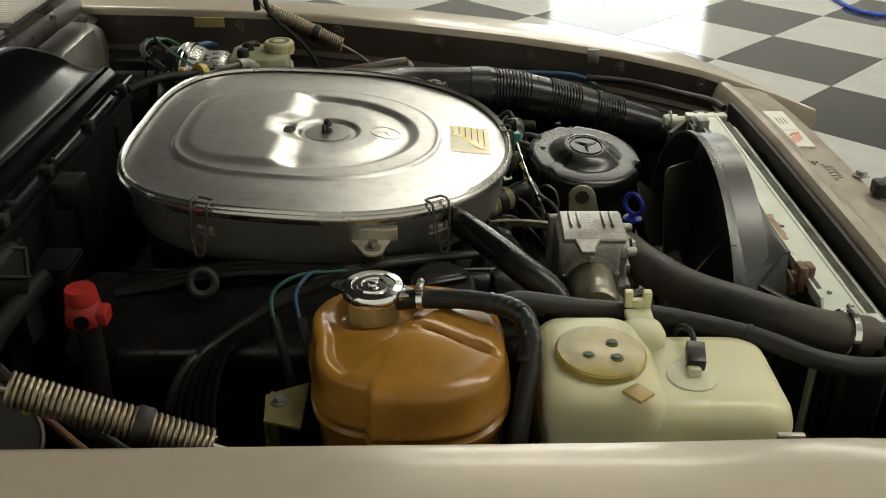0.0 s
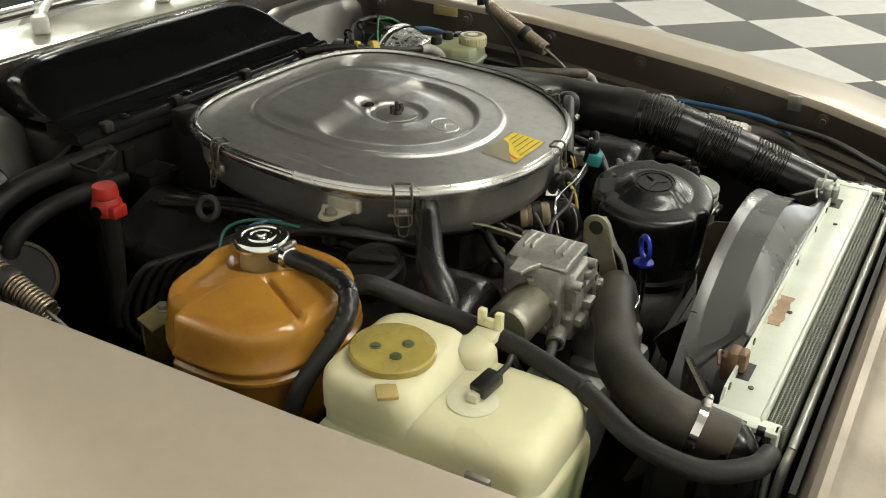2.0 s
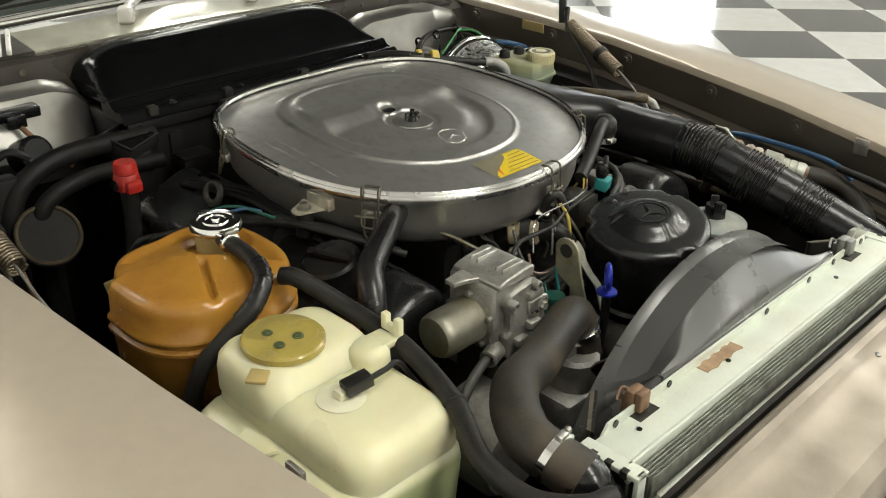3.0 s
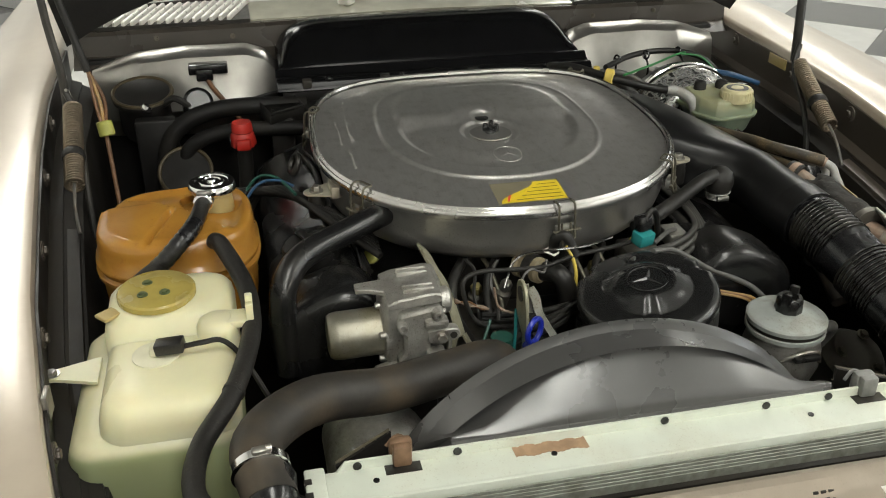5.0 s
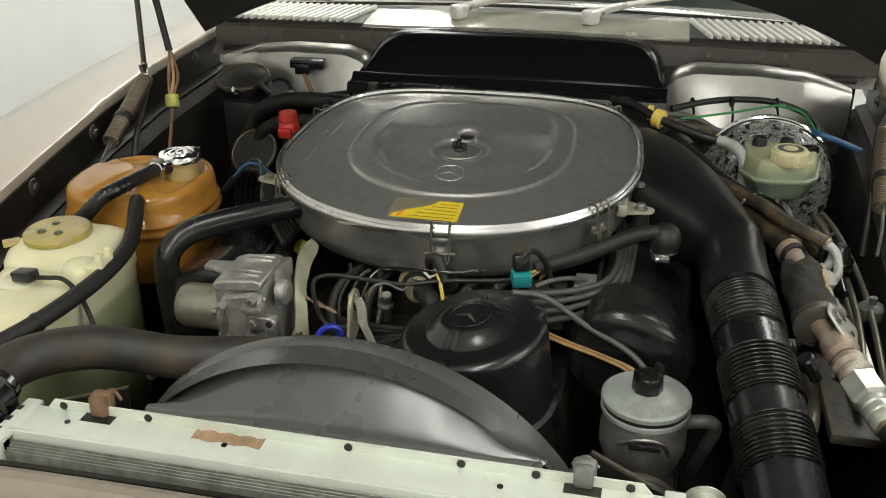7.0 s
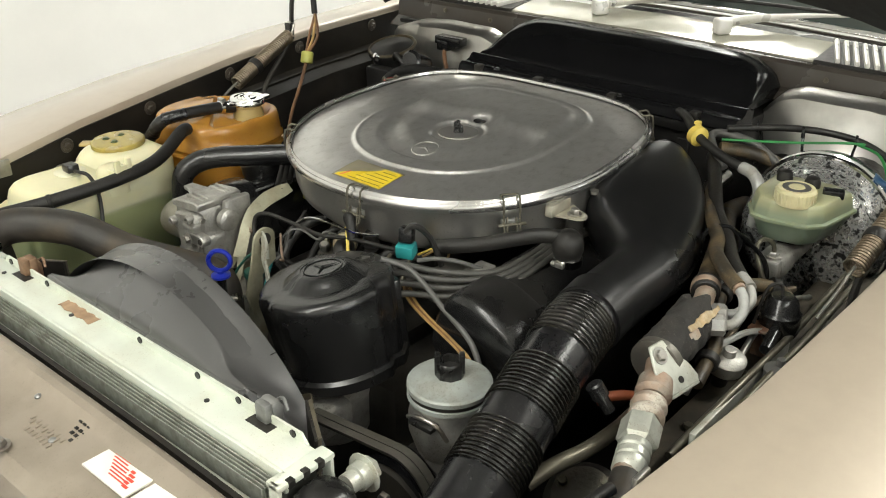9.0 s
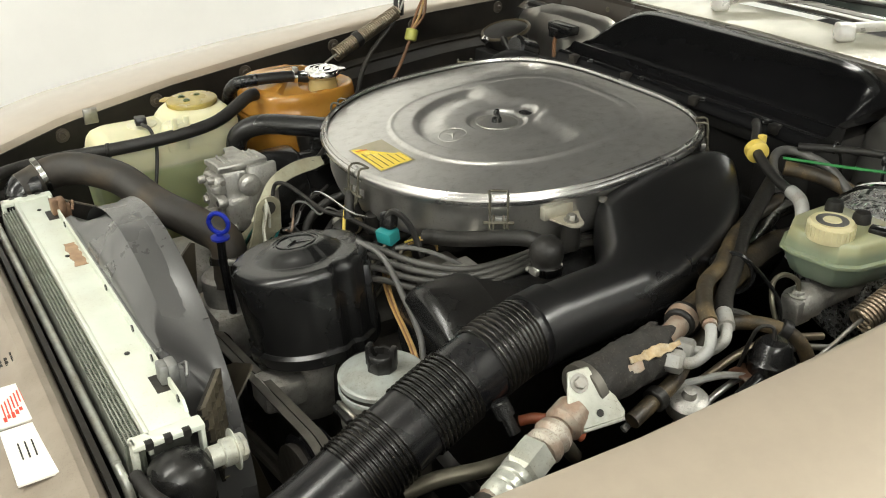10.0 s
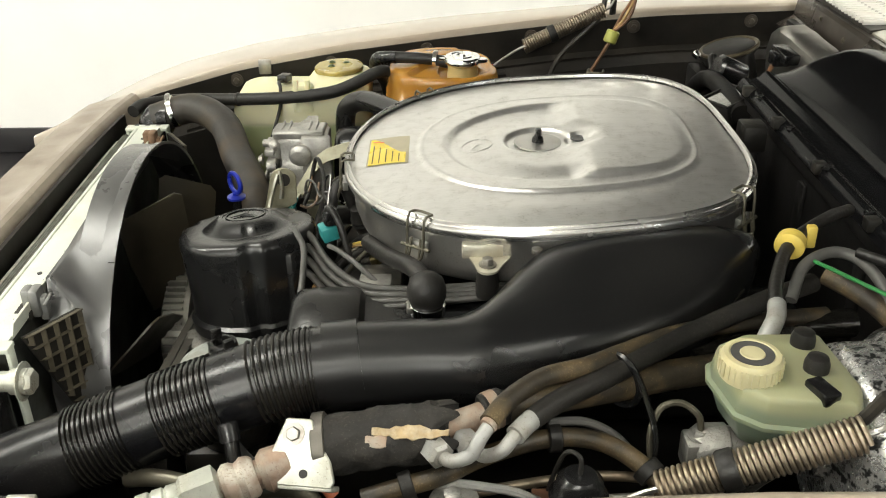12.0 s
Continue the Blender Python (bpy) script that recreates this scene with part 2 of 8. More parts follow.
M_creamcap = mat("cream_neck", (0.42, 0.32, 0.13), 0.4, 0, 0.12, 20, (0.3, 0.22, 0.09), 0.4, 20, sss=0.15)
M_olive = mat("olive_plastic", (0.36, 0.285, 0.075), 0.26, 0, 0.15, 30, (0.13, 0.10, 0.045), 0.5, 24, 0.05, 200, sss=0.1)
M_offwhite = mat("offwhite_plastic", (0.68, 0.66, 0.50), 0.4, 0, 0.08, 30, (0.5, 0.46, 0.3), 0.4, 20)
M_red = mat("red_plastic", (0.42, 0.02, 0.012), 0.45, 0, 0.15, 40, (0.16, 0.02, 0.015), 0.4, 30)
M_blue = mat("blue_plastic", (0.012, 0.025, 0.32), 0.35, 0, 0.15, 60)
M_teal = mat("teal_plastic", (0.02, 0.22, 0.22), 0.45, 0, 0.15, 60, (0.02, 0.06, 0.06), 0.4, 60)
M_yellow = mat("yellow_plastic", (0.66, 0.50, 0.10), 0.45, 0, 0.12, 40, (0.35, 0.26, 0.07), 0.4, 30)
M_ylwgreen = mat("yellow_green_plastic", (0.42, 0.42, 0.09), 0.45, 0, 0.12, 40, (0.2, 0.19, 0.06), 0.5, 30)
M_green = mat("green_wire", (0.02, 0.17, 0.04), 0.4, 0, 0.1, 40)
M_bluewire = mat("blue_hose", (0.025, 0.075, 0.16), 0.4, 0, 0.15, 30, (0.03, 0.08, 0.15), 0.4, 20)
M_brownwire = mat("brown_wire", (0.16, 0.075, 0.03), 0.5, 0, 0.2, 60, (0.05, 0.03, 0.02), 0.5, 40)
M_tanwire = mat("tan_wire", (0.36, 0.22, 0.08), 0.5, 0, 0.2, 60, (0.12, 0.08, 0.04), 0.5, 40)
M_greywire = mat("grey_hose", (0.088, 0.086, 0.081), 0.45, 0, 0.2, 50, (0.06, 0.055, 0.045), 0.5, 24)
M_copper = mat("copper_fitting", (0.29, 0.205, 0.15), 0.6, 0.35, 0.25, 50, (0.36, 0.34, 0.29), 0.8, 45, 0.35, 200, specks=(0.16, 0.10, 0.07), speck_amount=0.5)
M_dullgreen = mat("dull_green_plastic", (0.07, 0.09, 0.035), 0.5, 0, 0.2, 60)
M_seam = mat("dull_seam", (0.30, 0.31, 0.27), 0.55, 0.3, 0.2, 90, (0.12, 0.11, 0.08), 0.5, 60)
M_foam = mat("foam_sleeve", (0.018, 0.0165, 0.0145), 0.9, 0, 0.4, 40, (0.045, 0.038, 0.03), 0.5, 30, 1.0, 110, specks=(0.10, 0.09, 0.075), speck_amount=0.5)
M_orange = mat("orange_plastic", (0.26, 0.07, 0.03), 0.5, 0, 0.15, 50, (0.2, 0.07, 0.03), 0.5, 40)
M_booster = mat("flaking_zinc", (0.56, 0.555, 0.54), 0.30, 0.75, 0.12, 20, (0.012, 0.012, 0.012), 0.94, 95, 0.3, 240, lo=0.535, hi=0.60, specks=(0.012, 0.012, 0.012), speck_amount=0.85, speck_scale=260.0)
M_sticker = mat("yellow_sticker", (0.74, 0.55, 0.03), 0.24, 0, 0.06, 40, spec=0.9)
M_stickerdark = mat("worn_sticker", (0.42, 0.38, 0.26), 0.34, 0.6, 0.10, 40)
M_ink = mat("black_ink", (0.02, 0.018, 0.012), 0.5, 0, 0.1, 40)
M_redink = mat("red_ink", (0.62, 0.06, 0.03), 0.5, 0, 0.1, 40)
M_label = mat("white_label", (0.78, 0.76, 0.70), 0.4, 0, 0.04, 40, (0.6, 0.5, 0.4), 0.2, 30)
M_wall = mat("white_wall", (0.84, 0.83, 0.80), 0.7, 0, 0.03, 3, rvar=0.05)
M_ceil = mat("white_ceiling", (0.74, 0.735, 0.71), 0.8, 0, 0.04, 3)
M_darkbase = mat("black_base", (0.015, 0.014, 0.015), 0.4, 0, 0.2, 10)
M_pad = mat("hood_pad", (0.012, 0.011, 0.010), 0.85, 0, 0.3, 30, (0.03, 0.025, 0.02), 0.4, 12, 0.5, 60)
M_tilew = mat("white_floor_tile", (0.44, 0.44, 0.42), 0.12, 0, 0.06, 8, (0.40, 0.40, 0.38), 0.4, 5, rvar=0.06)
M_tileb = mat("black_floor_tile", (0.040, 0.040, 0.041), 0.09, 0, 0.5, 90, (0.085, 0.085, 0.085), 0.5, 30, rvar=0.06)


def glow_mat(name, colour, strength):
    m = bpy.data.materials.new(name)
    m.use_nodes = True
    b = m.node_tree.nodes["Principled BSDF"]
    b.inputs["Base Color"].default_value = (0.8, 0.8, 0.8, 1)
    b.inputs["Emission Color"].default_value = (*colour, 1)
    b.inputs["Emission Strength"].default_value = strength
    return m


M_daylight = glow_mat("daylight_opening", (0.93, 0.96, 1.0), 7.0)
M_tubeglow = glow_mat("lamp_diffuser", (1.0, 0.94, 0.84), 6.0)


def fluid_mat(name, dry, wet, level, soft, sss=0.25, rough=0.38):
    """Milky plastic with liquid standing inside up to a level."""
    m = mat(name, dry, rough, 0, 0.06, 14, tuple(c * 0.8 for c in dry), 0.3, 8, 0.04, 140, sss=sss)
    nt = m.node_tree
    N, L = nt.nodes, nt.links
    b = N["Principled BSDF"]
    src = b.inputs["Base Color"].links[0].from_socket
    geo = N.new("ShaderNodeNewGeometry")
    sep = N.new("ShaderNodeSeparateXYZ")
    L.new(geo.outputs["Position"], sep.inputs[0])
    mr = N.new("ShaderNodeMapRange")
    mr.interpolation_type = "SMOOTHSTEP"
    mr.inputs["From Min"].default_value, mr.inputs["From Max"].default_value = level + soft, level - soft
    L.new(sep.outputs["Z"], mr.inputs["Value"])
    mx = N.new("ShaderNodeMix")
    mx.data_type = "RGBA"
    mx.inputs["B"].default_value = (*wet, 1)
    L.new(mr.outputs[0], mx.inputs["Factor"])
    L.new(src, mx.inputs["A"])
    L.new(mx.outputs["Result"], b.inputs["Base Color"])
    return m


M_washer = fluid_mat("milky_washer_plastic", (0.68, 0.645, 0.42), (0.34, 0.375, 0.20), 0.826, 0.006)
M_brakefluid = fluid_mat("milky_brake_plastic", (0.33, 0.335, 0.20), (0.20, 0.235, 0.155), 0.902, 0.006)
M_fanblade = mat("tan_fan_plastic", (0.050, 0.041, 0.026), 0.5, 0, 0.2, 20, (0.04, 0.03, 0.02), 0.5, 12)
M_tealwire = mat("dark_teal_wire", (0.012, 0.075, 0.055), 0.45, 0, 0.15, 50)
M_goldhose = mat("oil_stained_hose", (0.03, 0.024, 0.016), 0.5, 0, 0.3, 50, (0.14, 0.095, 0.04), 0.6, 30, 0.25, 160, specks=(0.20, 0.15, 0.08), speck_amount=0.5)
M_resgreen = mat("green_fluid_plastic", (0.15, 0.185, 0.135), 0.38, 0, 0.12, 24, (0.12, 0.17, 0.12), 0.5, 18, sss=0.15)
M_wiper = mat("silver_wiper_paint", (0.74, 0.72, 0.68), 0.35, 0.3, 0.06, 40, (0.5, 0.46, 0.4), 0.3, 30)


def ribbed(name, base, groove, pitch, metal=0.3):
    """Fine corrugation across a strip that runs along y."""
    m = mat(name, base, 0.5, metal, 0.2, 90)
    N, L = m.node_tree.nodes, m.node_tree.links
    co = N.new("ShaderNodeTexCoord")
    wv = N.new("ShaderNodeTexWave")
    wv.bands_direction = "Y"
    wv.inputs["Scale"].default_value = 0.314 / pitch
    wv.inputs["Distortion"].default_value = 0.6
    L.new(co.outputs["Object"], wv.inputs["Vector"])
    mx = N.new("ShaderNodeMix")
    mx.data_type = "RGBA"
    mx.inputs["A"].default_value, mx.inputs["B"].default_value = (*groove, 1), (*base, 1)
    L.new(wv.outputs["Fac"], mx.inputs["Factor"])
    L.new(mx.outputs["Result"], N["Principled BSDF"].inputs["Base Color"])
    bp = N.new("ShaderNodeBump")
    bp.inputs["Strength"].default_value, bp.inputs["Distance"].default_value = 0.8, 0.002
    L.new(wv.outputs["Fac"], bp.inputs["Height"])
    L.new(bp.outputs[0], N["Principled BSDF"].inputs["Normal"])
    return m


M_fincorr = ribbed("corrugated_fins", (0.27, 0.29, 0.23), (0.05, 0.055, 0.04), 0.0034)
M_bellows = mat("dusty_bellows", (0.009, 0.0085, 0.0072), 0.25, 0, 0.25, 40, (0.028, 0.024, 0.018), 0.4, 16, 0.1, 220, specks=(0.09, 0.08, 0.06), speck_amount=0.2)
M_palezinc = mat("pale_zinc", (0.50, 0.51, 0.45), 0.4, 0.45, 0.14, 40, (0.34, 0.30, 0.22), 0.6, 32, 0.2, 220, specks=(0.16, 0.13, 0.09), speck_amount=0.6)
M_pipegrey = mat("dull_grey_pipe", (0.34, 0.34, 0.325), 0.45, 0.2, 0.15, 50, (0.22, 0.19, 0.14), 0.5, 34, specks=(0.14, 0.12, 0.09), speck_amount=0.5)
M_darksteel = mat("oily_steel_pipe", (0.13, 0.12, 0.09), 0.4, 0.6, 0.2, 50, (0.06, 0.05, 0.035), 0.5, 30)
M_yellowzinc = mat("yellow_passivated_steel", (0.34, 0.29, 0.12), 0.4, 0.6, 0.2, 40, (0.14, 0.11, 0.05), 0.5, 24)
M_offcream = mat("aged_white_plastic", (0.60, 0.55, 0.33), 0.42, 0, 0.1, 30, (0.40, 0.33, 0.17), 0.5, 26, sss=0.1)
M_plenum = mat("glossy_black_cover", (0.006, 0.006, 0.0065), 0.16, 0, 0.2, 25, (0.008, 0.0078, 0.0075), 0.3, 9, rvar=0.02, spec=0.10)
M_leadgrey = mat("dark_grey_lead", (0.055, 0.053, 0.048), 0.45, 0, 0.2, 50, (0.03, 0.027, 0.022), 0.5, 24)
M_darkcast = mat("dirty_cast_metal", (0.16, 0.15, 0.13), 0.45, 0.6, 0.25, 40, (0.06, 0.05, 0.04), 0.6, 20, 0.3, 200)
M_goldlid = mat("oil_brown_lid", (0.062, 0.047, 0.024), 0.4, 0.2, 0.25, 30, (0.05, 0.038, 0.02), 0.6, 18)
M_bulk = mat("black_bulkhead_paint", (0.010, 0.0095, 0.009), 0.5, 0, 0.3, 14, (0.018, 0.015, 0.012), 0.4, 9, 0.15, 70, spec=0.3)
# on the south flange this colour holds both grime and shade
M_flangedark = mat("darkened_grimy_flange", (0.018, 0.016, 0.0135), 0.5, 0.1, 0.3, 20, (0.036, 0.030, 0.022), 0.5, 12, 0.2, 80, spec=0.25)
M_rubberdark = mat("dark_heater_rubber", (0.007, 0.0065, 0.006), 0.6, 0, 0.3, 40, (0.020, 0.017, 0.013), 0.5, 14, 0.2, 200, spec=0.25)
# beige cowl paint with the shade under the hood put into its colour
M_cowl = mat("shaded_cowl_paint", (0.048, 0.041, 0.034), 0.3, 0.0, 0.15, 14, BROWN_DUST, 0.4, 9)
M_belt = mat("worn_belt", (0.065, 0.060, 0.050), 0.5, 0, 0.2, 60, (0.075, 0.066, 0.052), 0.5, 30, 0.2, 260)
M_rustnut = mat("rusty_hub", (0.20, 0.10, 0.06), 0.6, 0.4, 0.3, 60, (0.36, 0.33, 0.28), 0.5, 40, 0.3, 200)
M_reslid = mat("grey_green_painted_lid", (0.36, 0.385, 0.365), 0.42, 0.15, 0.10, 40, (0.24, 0.23, 0.18), 0.5, 34, 0.08, 200, specks=(0.14, 0.13, 0.10), speck_amount=0.4)
M_dustpanel = mat("dusty_beige_panel", (0.32, 0.272, 0.218), 0.42, 0.35, 0.06, 30, (0.20, 0.168, 0.13), 0.5, 12, 0.05, 200, specks=(0.20, 0.165, 0.13), speck_amount=0.4)
M_grime = mat("brown_grime", (0.045, 0.038, 0.028), 0.6, 0.1, 0.4, 30, (0.10, 0.08, 0.05), 0.6, 18, 0.4, 90)
M_exposed = mat("exposed_pale_resin", (0.34, 0.25, 0.13), 0.5, 0.1, 0.35, 90, (0.62, 0.58, 0.48), 0.6, 70, 0.5, 220)
M_airhose = mat("blue_air_hose", (0.02, 0.07, 0.42), 0.4, 0, 0.15, 30)
M_motor = mat("oil_stained_can", (0.30, 0.285, 0.23), 0.42, 0.7, 0.2, 30, (0.20, 0.165, 0.07), 0.7, 18, 0.15, 260, specks=(0.10, 0.08, 0.05), speck_amount=0.5)
M_dirtybeige = mat("dirty_beige_plastic", (0.30, 0.25, 0.16), 0.5, 0, 0.2, 40, (0.16, 0.12, 0.07), 0.7, 26, specks=(0.08, 0.06, 0.04), speck_amount=0.5)
M_olivezinc = mat("olive_passivated_plate", (0.34, 0.325, 0.235), 0.45, 0.35, 0.2, 40, (0.20, 0.17, 0.10), 0.6, 26, 0.1, 200, specks=(0.12, 0.10, 0.06), speck_amount=0.5)
M_gridrib = mat("dusty_grid_rib", (0.085, 0.072, 0.048), 0.6, 0, 0.3, 40, (0.05, 0.042, 0.03), 0.5, 24)
M_clip = mat("dull_clip_steel", (0.26, 0.26, 0.25), 0.45, 0.7, 0.2, 60)
M_boxplate = mat("smooth_metal_plate", (0.34, 0.34, 0.33), 0.22, 1.0, 0.1, 30, rvar=0.04)
M_clutch = mat("dull_clutch_metal", (0.36, 0.35, 0.31), 0.45, 0.6, 0.25, 40, (0.04, 0.035, 0.028), 0.6, 20)

M_scuttle = mat("reflective_scuttle_paint", (0.42, 0.41, 0.33), 0.16, 0.3, 0.06, 30, (0.20, 0.18, 0.14), 0.4, 12, coat=0.8)
M_crust = mat("crusted_copper", (0.36, 0.28, 0.22), 0.6, 0.4, 0.2, 50, (0.66, 0.64, 0.56), 0.7, 45, 0.4, 160, specks=(0.18, 0.13, 0.09), speck_amount=0.5)

# ---- the room ----
room_floor = single("floor", rbox(-7, 7, -2.36, 10.1, -0.1, -0.004, 0), M_darkbase, "dark sub-floor under glossy checkered tiles", "floor", kind="structure")
TILE = 0.61
tile_geo = rbox(-TILE / 2 + 0.0012, TILE / 2 - 0.0012, -TILE / 2 + 0.0012, TILE / 2 - 0.0012, -0.004, 0.0, 0.0008, 1)
tile_mesh = [mesh_of("floor_tile", tile_geo, m) for m in (M_tileb, M_tilew)]
turn = Matrix.Rotation(radians(45), 4, "Z")
cells = []
for i in range(-22, 23):
    for j in range(-22, 23):
        p = turn @ Vector((i * TILE, j * TILE, 0)) + Vector((1.998, 3.452, 0))
        if -6.6 < p.x < 6.6 and -1.92 < p.y < 9.65:
            cells.append(((p - Vector((0, 2.5, 0))).length, i, j, p))
cells.sort(key=lambda c: c[0])
rest = [[], []]
for n, (_, i, j, p) in enumerate(cells):
    if n < 290:
        o = new("floor_tile", tile_mesh[(i + j) % 2])
        o.parent = room_floor
        o.matrix_basis = Matrix.Translation(p) @ turn
    else:
        rest[(i + j) % 2].append(xf(tile_geo, Matrix.Translation(p) @ turn))
for k in (0, 1):
    tagged(part("floor_tiles", join(*rest[k]), (M_tileb, M_tilew)[k], room_floor), kind="stuff")
single("wall_south", rbox(-7, 7, -2.48, -2.36, 0.0, 3.9, 0), M_wall, "plain white painted wall beside the car", "wall", kind="structure")
single("wall_north", join(rbox(-7, -6.6, 10.1, 10.25, 0, 3.9, 0), rbox(-5.0, 1.5, 10.1, 10.25, 0, 3.9, 0), rbox(3.4, 7, 10.1, 10.25, 0, 3.9, 0),
                          rbox(-6.6, -5.0, 10.1, 10.25, 3.0, 3.9, 0), rbox(1.5, 3.4, 10.1, 10.25, 3.0, 3.9, 0)), M_wall, "white painted far wall with bright openings", "wall", kind="structure")
single("wall_east", rbox(7, 7.12, -2.48, 10.25, 0, 3.9, 0), M_wall, "plain white painted wall", "wall", kind="structure")
single("wall_west", rbox(-7.12, -7, -2.48, 10.25, 0, 3.9, 0), M_wall, "plain white painted wall", "wall", kind="structure")
single("ceiling", rbox(-7.12, 7.12, -2.48, 10.25, 3.55, 3.65, 0), M_ceil, "plain white ceiling with strip lamps", "ceiling", kind="structure")
single("baseboard", rbox(-7, 7, -2.36, -2.345, 0.0, 0.10, 0.002), M_darkbase, "black baseboard along the white wall", "baseboard", kind="structure")
single("backdrop", join(rbox(-6.6, -5.0, 10.2, 10.22, 0.0, 3.0, 0), rbox(1.5, 3.4, 10.2, 10.22, 0.0, 3.0, 0)), M_daylight, "bright daylight outside the far doors", "backdrop", kind="structure")
lamp_geo = mesh_of("housing", rbox(-1.22, 1.22, -0.27, 0.27, 0.03, 0.12, 0.01), M_wall)
diff_geo = mesh_of("diffuser", rbox(-1.2, 1.2, -0.25, 0.25, 0.02, 0.034, 0.004), M_tubeglow)
for lx, ly, _ in LAMPS:
    lamp = thing("ceiling_lamp", (lx, ly, 3.43), "out-of-view white strip lamp on the ceiling, lit", "lamp", "ceiling strip lamps")
    for nm, me in (("housing", lamp_geo), ("diffuser", diff_geo)):
        o = new(nm, me)
        o.parent = lamp

single("air_hose", tube([(2.60, 5.6, 0.013), (2.64, 4.95, 0.013), (2.635, 4.65, 0.013), (2.655, 4.43, 0.013), (2.72, 4.32, 0.013), (2.80, 4.285, 0.013), (3.1, 4.27, 0.013)], 0.012, 10, 8), M_airhose, "blue air hose lying on the tiled floor", "hose")

# ---- the car body ----
# inner edge of each fender: x, half width, height
EDGE = {1: [(-1.25, 0.700, 0.950), (-0.62, 0.668, 0.950), (-0.3, 0.658, 0.945), (-0.1, 0.649, 0.939), (0.1, 0.637, 0.922), (0.3, 0.620, 0.904), (0.5, 0.588, 0.883), (0.65, 0.550, 0.860), (0.8, 0.512, 0.820), (0.95, 0.465, 0.770)],
        -1: [(-1.25, 0.705, 0.955), (-0.62, 0.675, 0.960), (-0.3, 0.664, 0.954), (-0.1, 0.648, 0.943), (0.1, 0.626, 0.927), (0.3, 0.602, 0.909), (0.5, 0.567, 0.885), (0.65, 0.533, 0.853), (0.8, 0.490, 0.805), (0.95, 0.440, 0.750)]}
ZOUT = [(-1.25, 0.94), (-0.62, 0.945), (-0.3, 0.936), (0.1, 0.910), (0.3, 0.888), (0.5, 0.860), (0.65, 0.824), (0.74, 0.790), (0.84, 0.738), (0.91, 0.685), (0.95, 0.655)]


def inner_y(x, s):
    return float(np.interp(x, [r[0] for r in EDGE[s]], [r[1] for r in EDGE[s]]))


def inner_z(x, s):
    return float(np.interp(x, [r[0] for r in EDGE[s]], [r[2] for r in EDGE[s]]))


FEND = 0.872


def fender_rings(s):
    rings = []
    for x in np.linspace(-1.25, FEND, 60):
        yi, zi, zo = inner_y(x, s), inner_z(x, s), curve(x, ZOUT)
        nose = sstep(0.70, FEND, x)
        ym = 0.80 - 0.13 * nose * nose
        prof = [(yi + 0.004, zi - 0.072), (yi, zi - 0.070), (yi, zi - 0.006), (yi + 0.002, zi - 0.001), (yi + 0.008, zi + 0.001)]
        for k in range(1, 7):
            u = k / 6
            prof.append((yi + (ym - yi) * u, zi + (zo - zi) * u + 0.010 * math.sin(math.pi * u)))
        prof += [(ym + 0.035, zo - 0.008), (ym + 0.062, zo - 0.03), (ym + 0.078, zo - 0.07), (ym + 0.085, zo - 0.15), (ym + 0.085, 0.55), (ym + 0.07, 0.22), (ym + 0.05, 0.22),
                 (ym + 0.065, 0.55), (ym + 0.05, zo - 0.10), (ym, zo - 0.03), (yi + 0.012, zi - 0.012)]
        rings.append([(x, s * y, z) for y, z in prof])
    return rings


car = thing("car", (0, 0, 0.0), "beige classic roadster with its hood raised over the engine bay", "car")
for s in (1, -1):
    part("fender", loft(fender_rings(s)), M_paint, car, "glossy beige painted fender", angle=50)
    # bolted flange, gutter rail and inner apron
    fl, rail, apron = [], [], []
    for x in np.linspace(-0.60, 0.80, 40):
        yi, zi = inner_y(x, s), inner_z(x, s)
        fl.append([(x, s * (yi - 0.004), zi - 0.014), (x, s * (yi - 0.003), zi - 0.072), (x, s * (yi - 0.020), zi - 0.078), (x, s * (yi - 0.020), zi - 0.082), (x, s * yi, zi - 0.078), (x, s * (yi - 0.0005), zi - 0.014)])
        apron.append([(x, s * (yi - 0.012), zi - 0.079), (x, s * (yi - 0.045), zi - 0.095), (x, s * (yi - 0.055), zi - 0.16), (x, s * (yi - 0.06), 0.38), (x, s * (yi - 0.05), 0.38), (x, s * yi, zi - 0.10)])
    # south side takes the darker copy, north side the lighter one
    part("fender_flange", loft(fl), M_paint_in if s > 0 else M_flangedark, car, "dusty beige bolted flange, shade put into its colour")
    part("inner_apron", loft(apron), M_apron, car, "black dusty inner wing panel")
    for x in np.linspace(0.0, 0.60, 9):
        yi, zi = inner_y(x, s), inner_z(x, s)
        rail.append([(x, s * (yi - 0.014), zi - 0.083), (x, s * (yi - 0.040), zi - 0.088), (x, s * (yi - 0.042), zi - 0.096), (x, s * (yi - 0.014), zi - 0.092)])
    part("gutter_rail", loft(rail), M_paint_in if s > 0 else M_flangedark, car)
    for x in (-0.48, -0.25, -0.05, 0.151, 0.333, 0.509, 0.66):
        yi, zi = inner_y(x, s), inner_z(x, s)
        pad = lathe([(0.013, 0), (0.012, 0.002)], 20, (x, s * (yi - 0.004), zi - 0.030), (0, -s, 0))
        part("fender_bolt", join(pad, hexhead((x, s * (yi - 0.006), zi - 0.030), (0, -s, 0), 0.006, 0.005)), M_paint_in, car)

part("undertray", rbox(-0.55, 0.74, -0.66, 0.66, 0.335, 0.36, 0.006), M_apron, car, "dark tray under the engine")
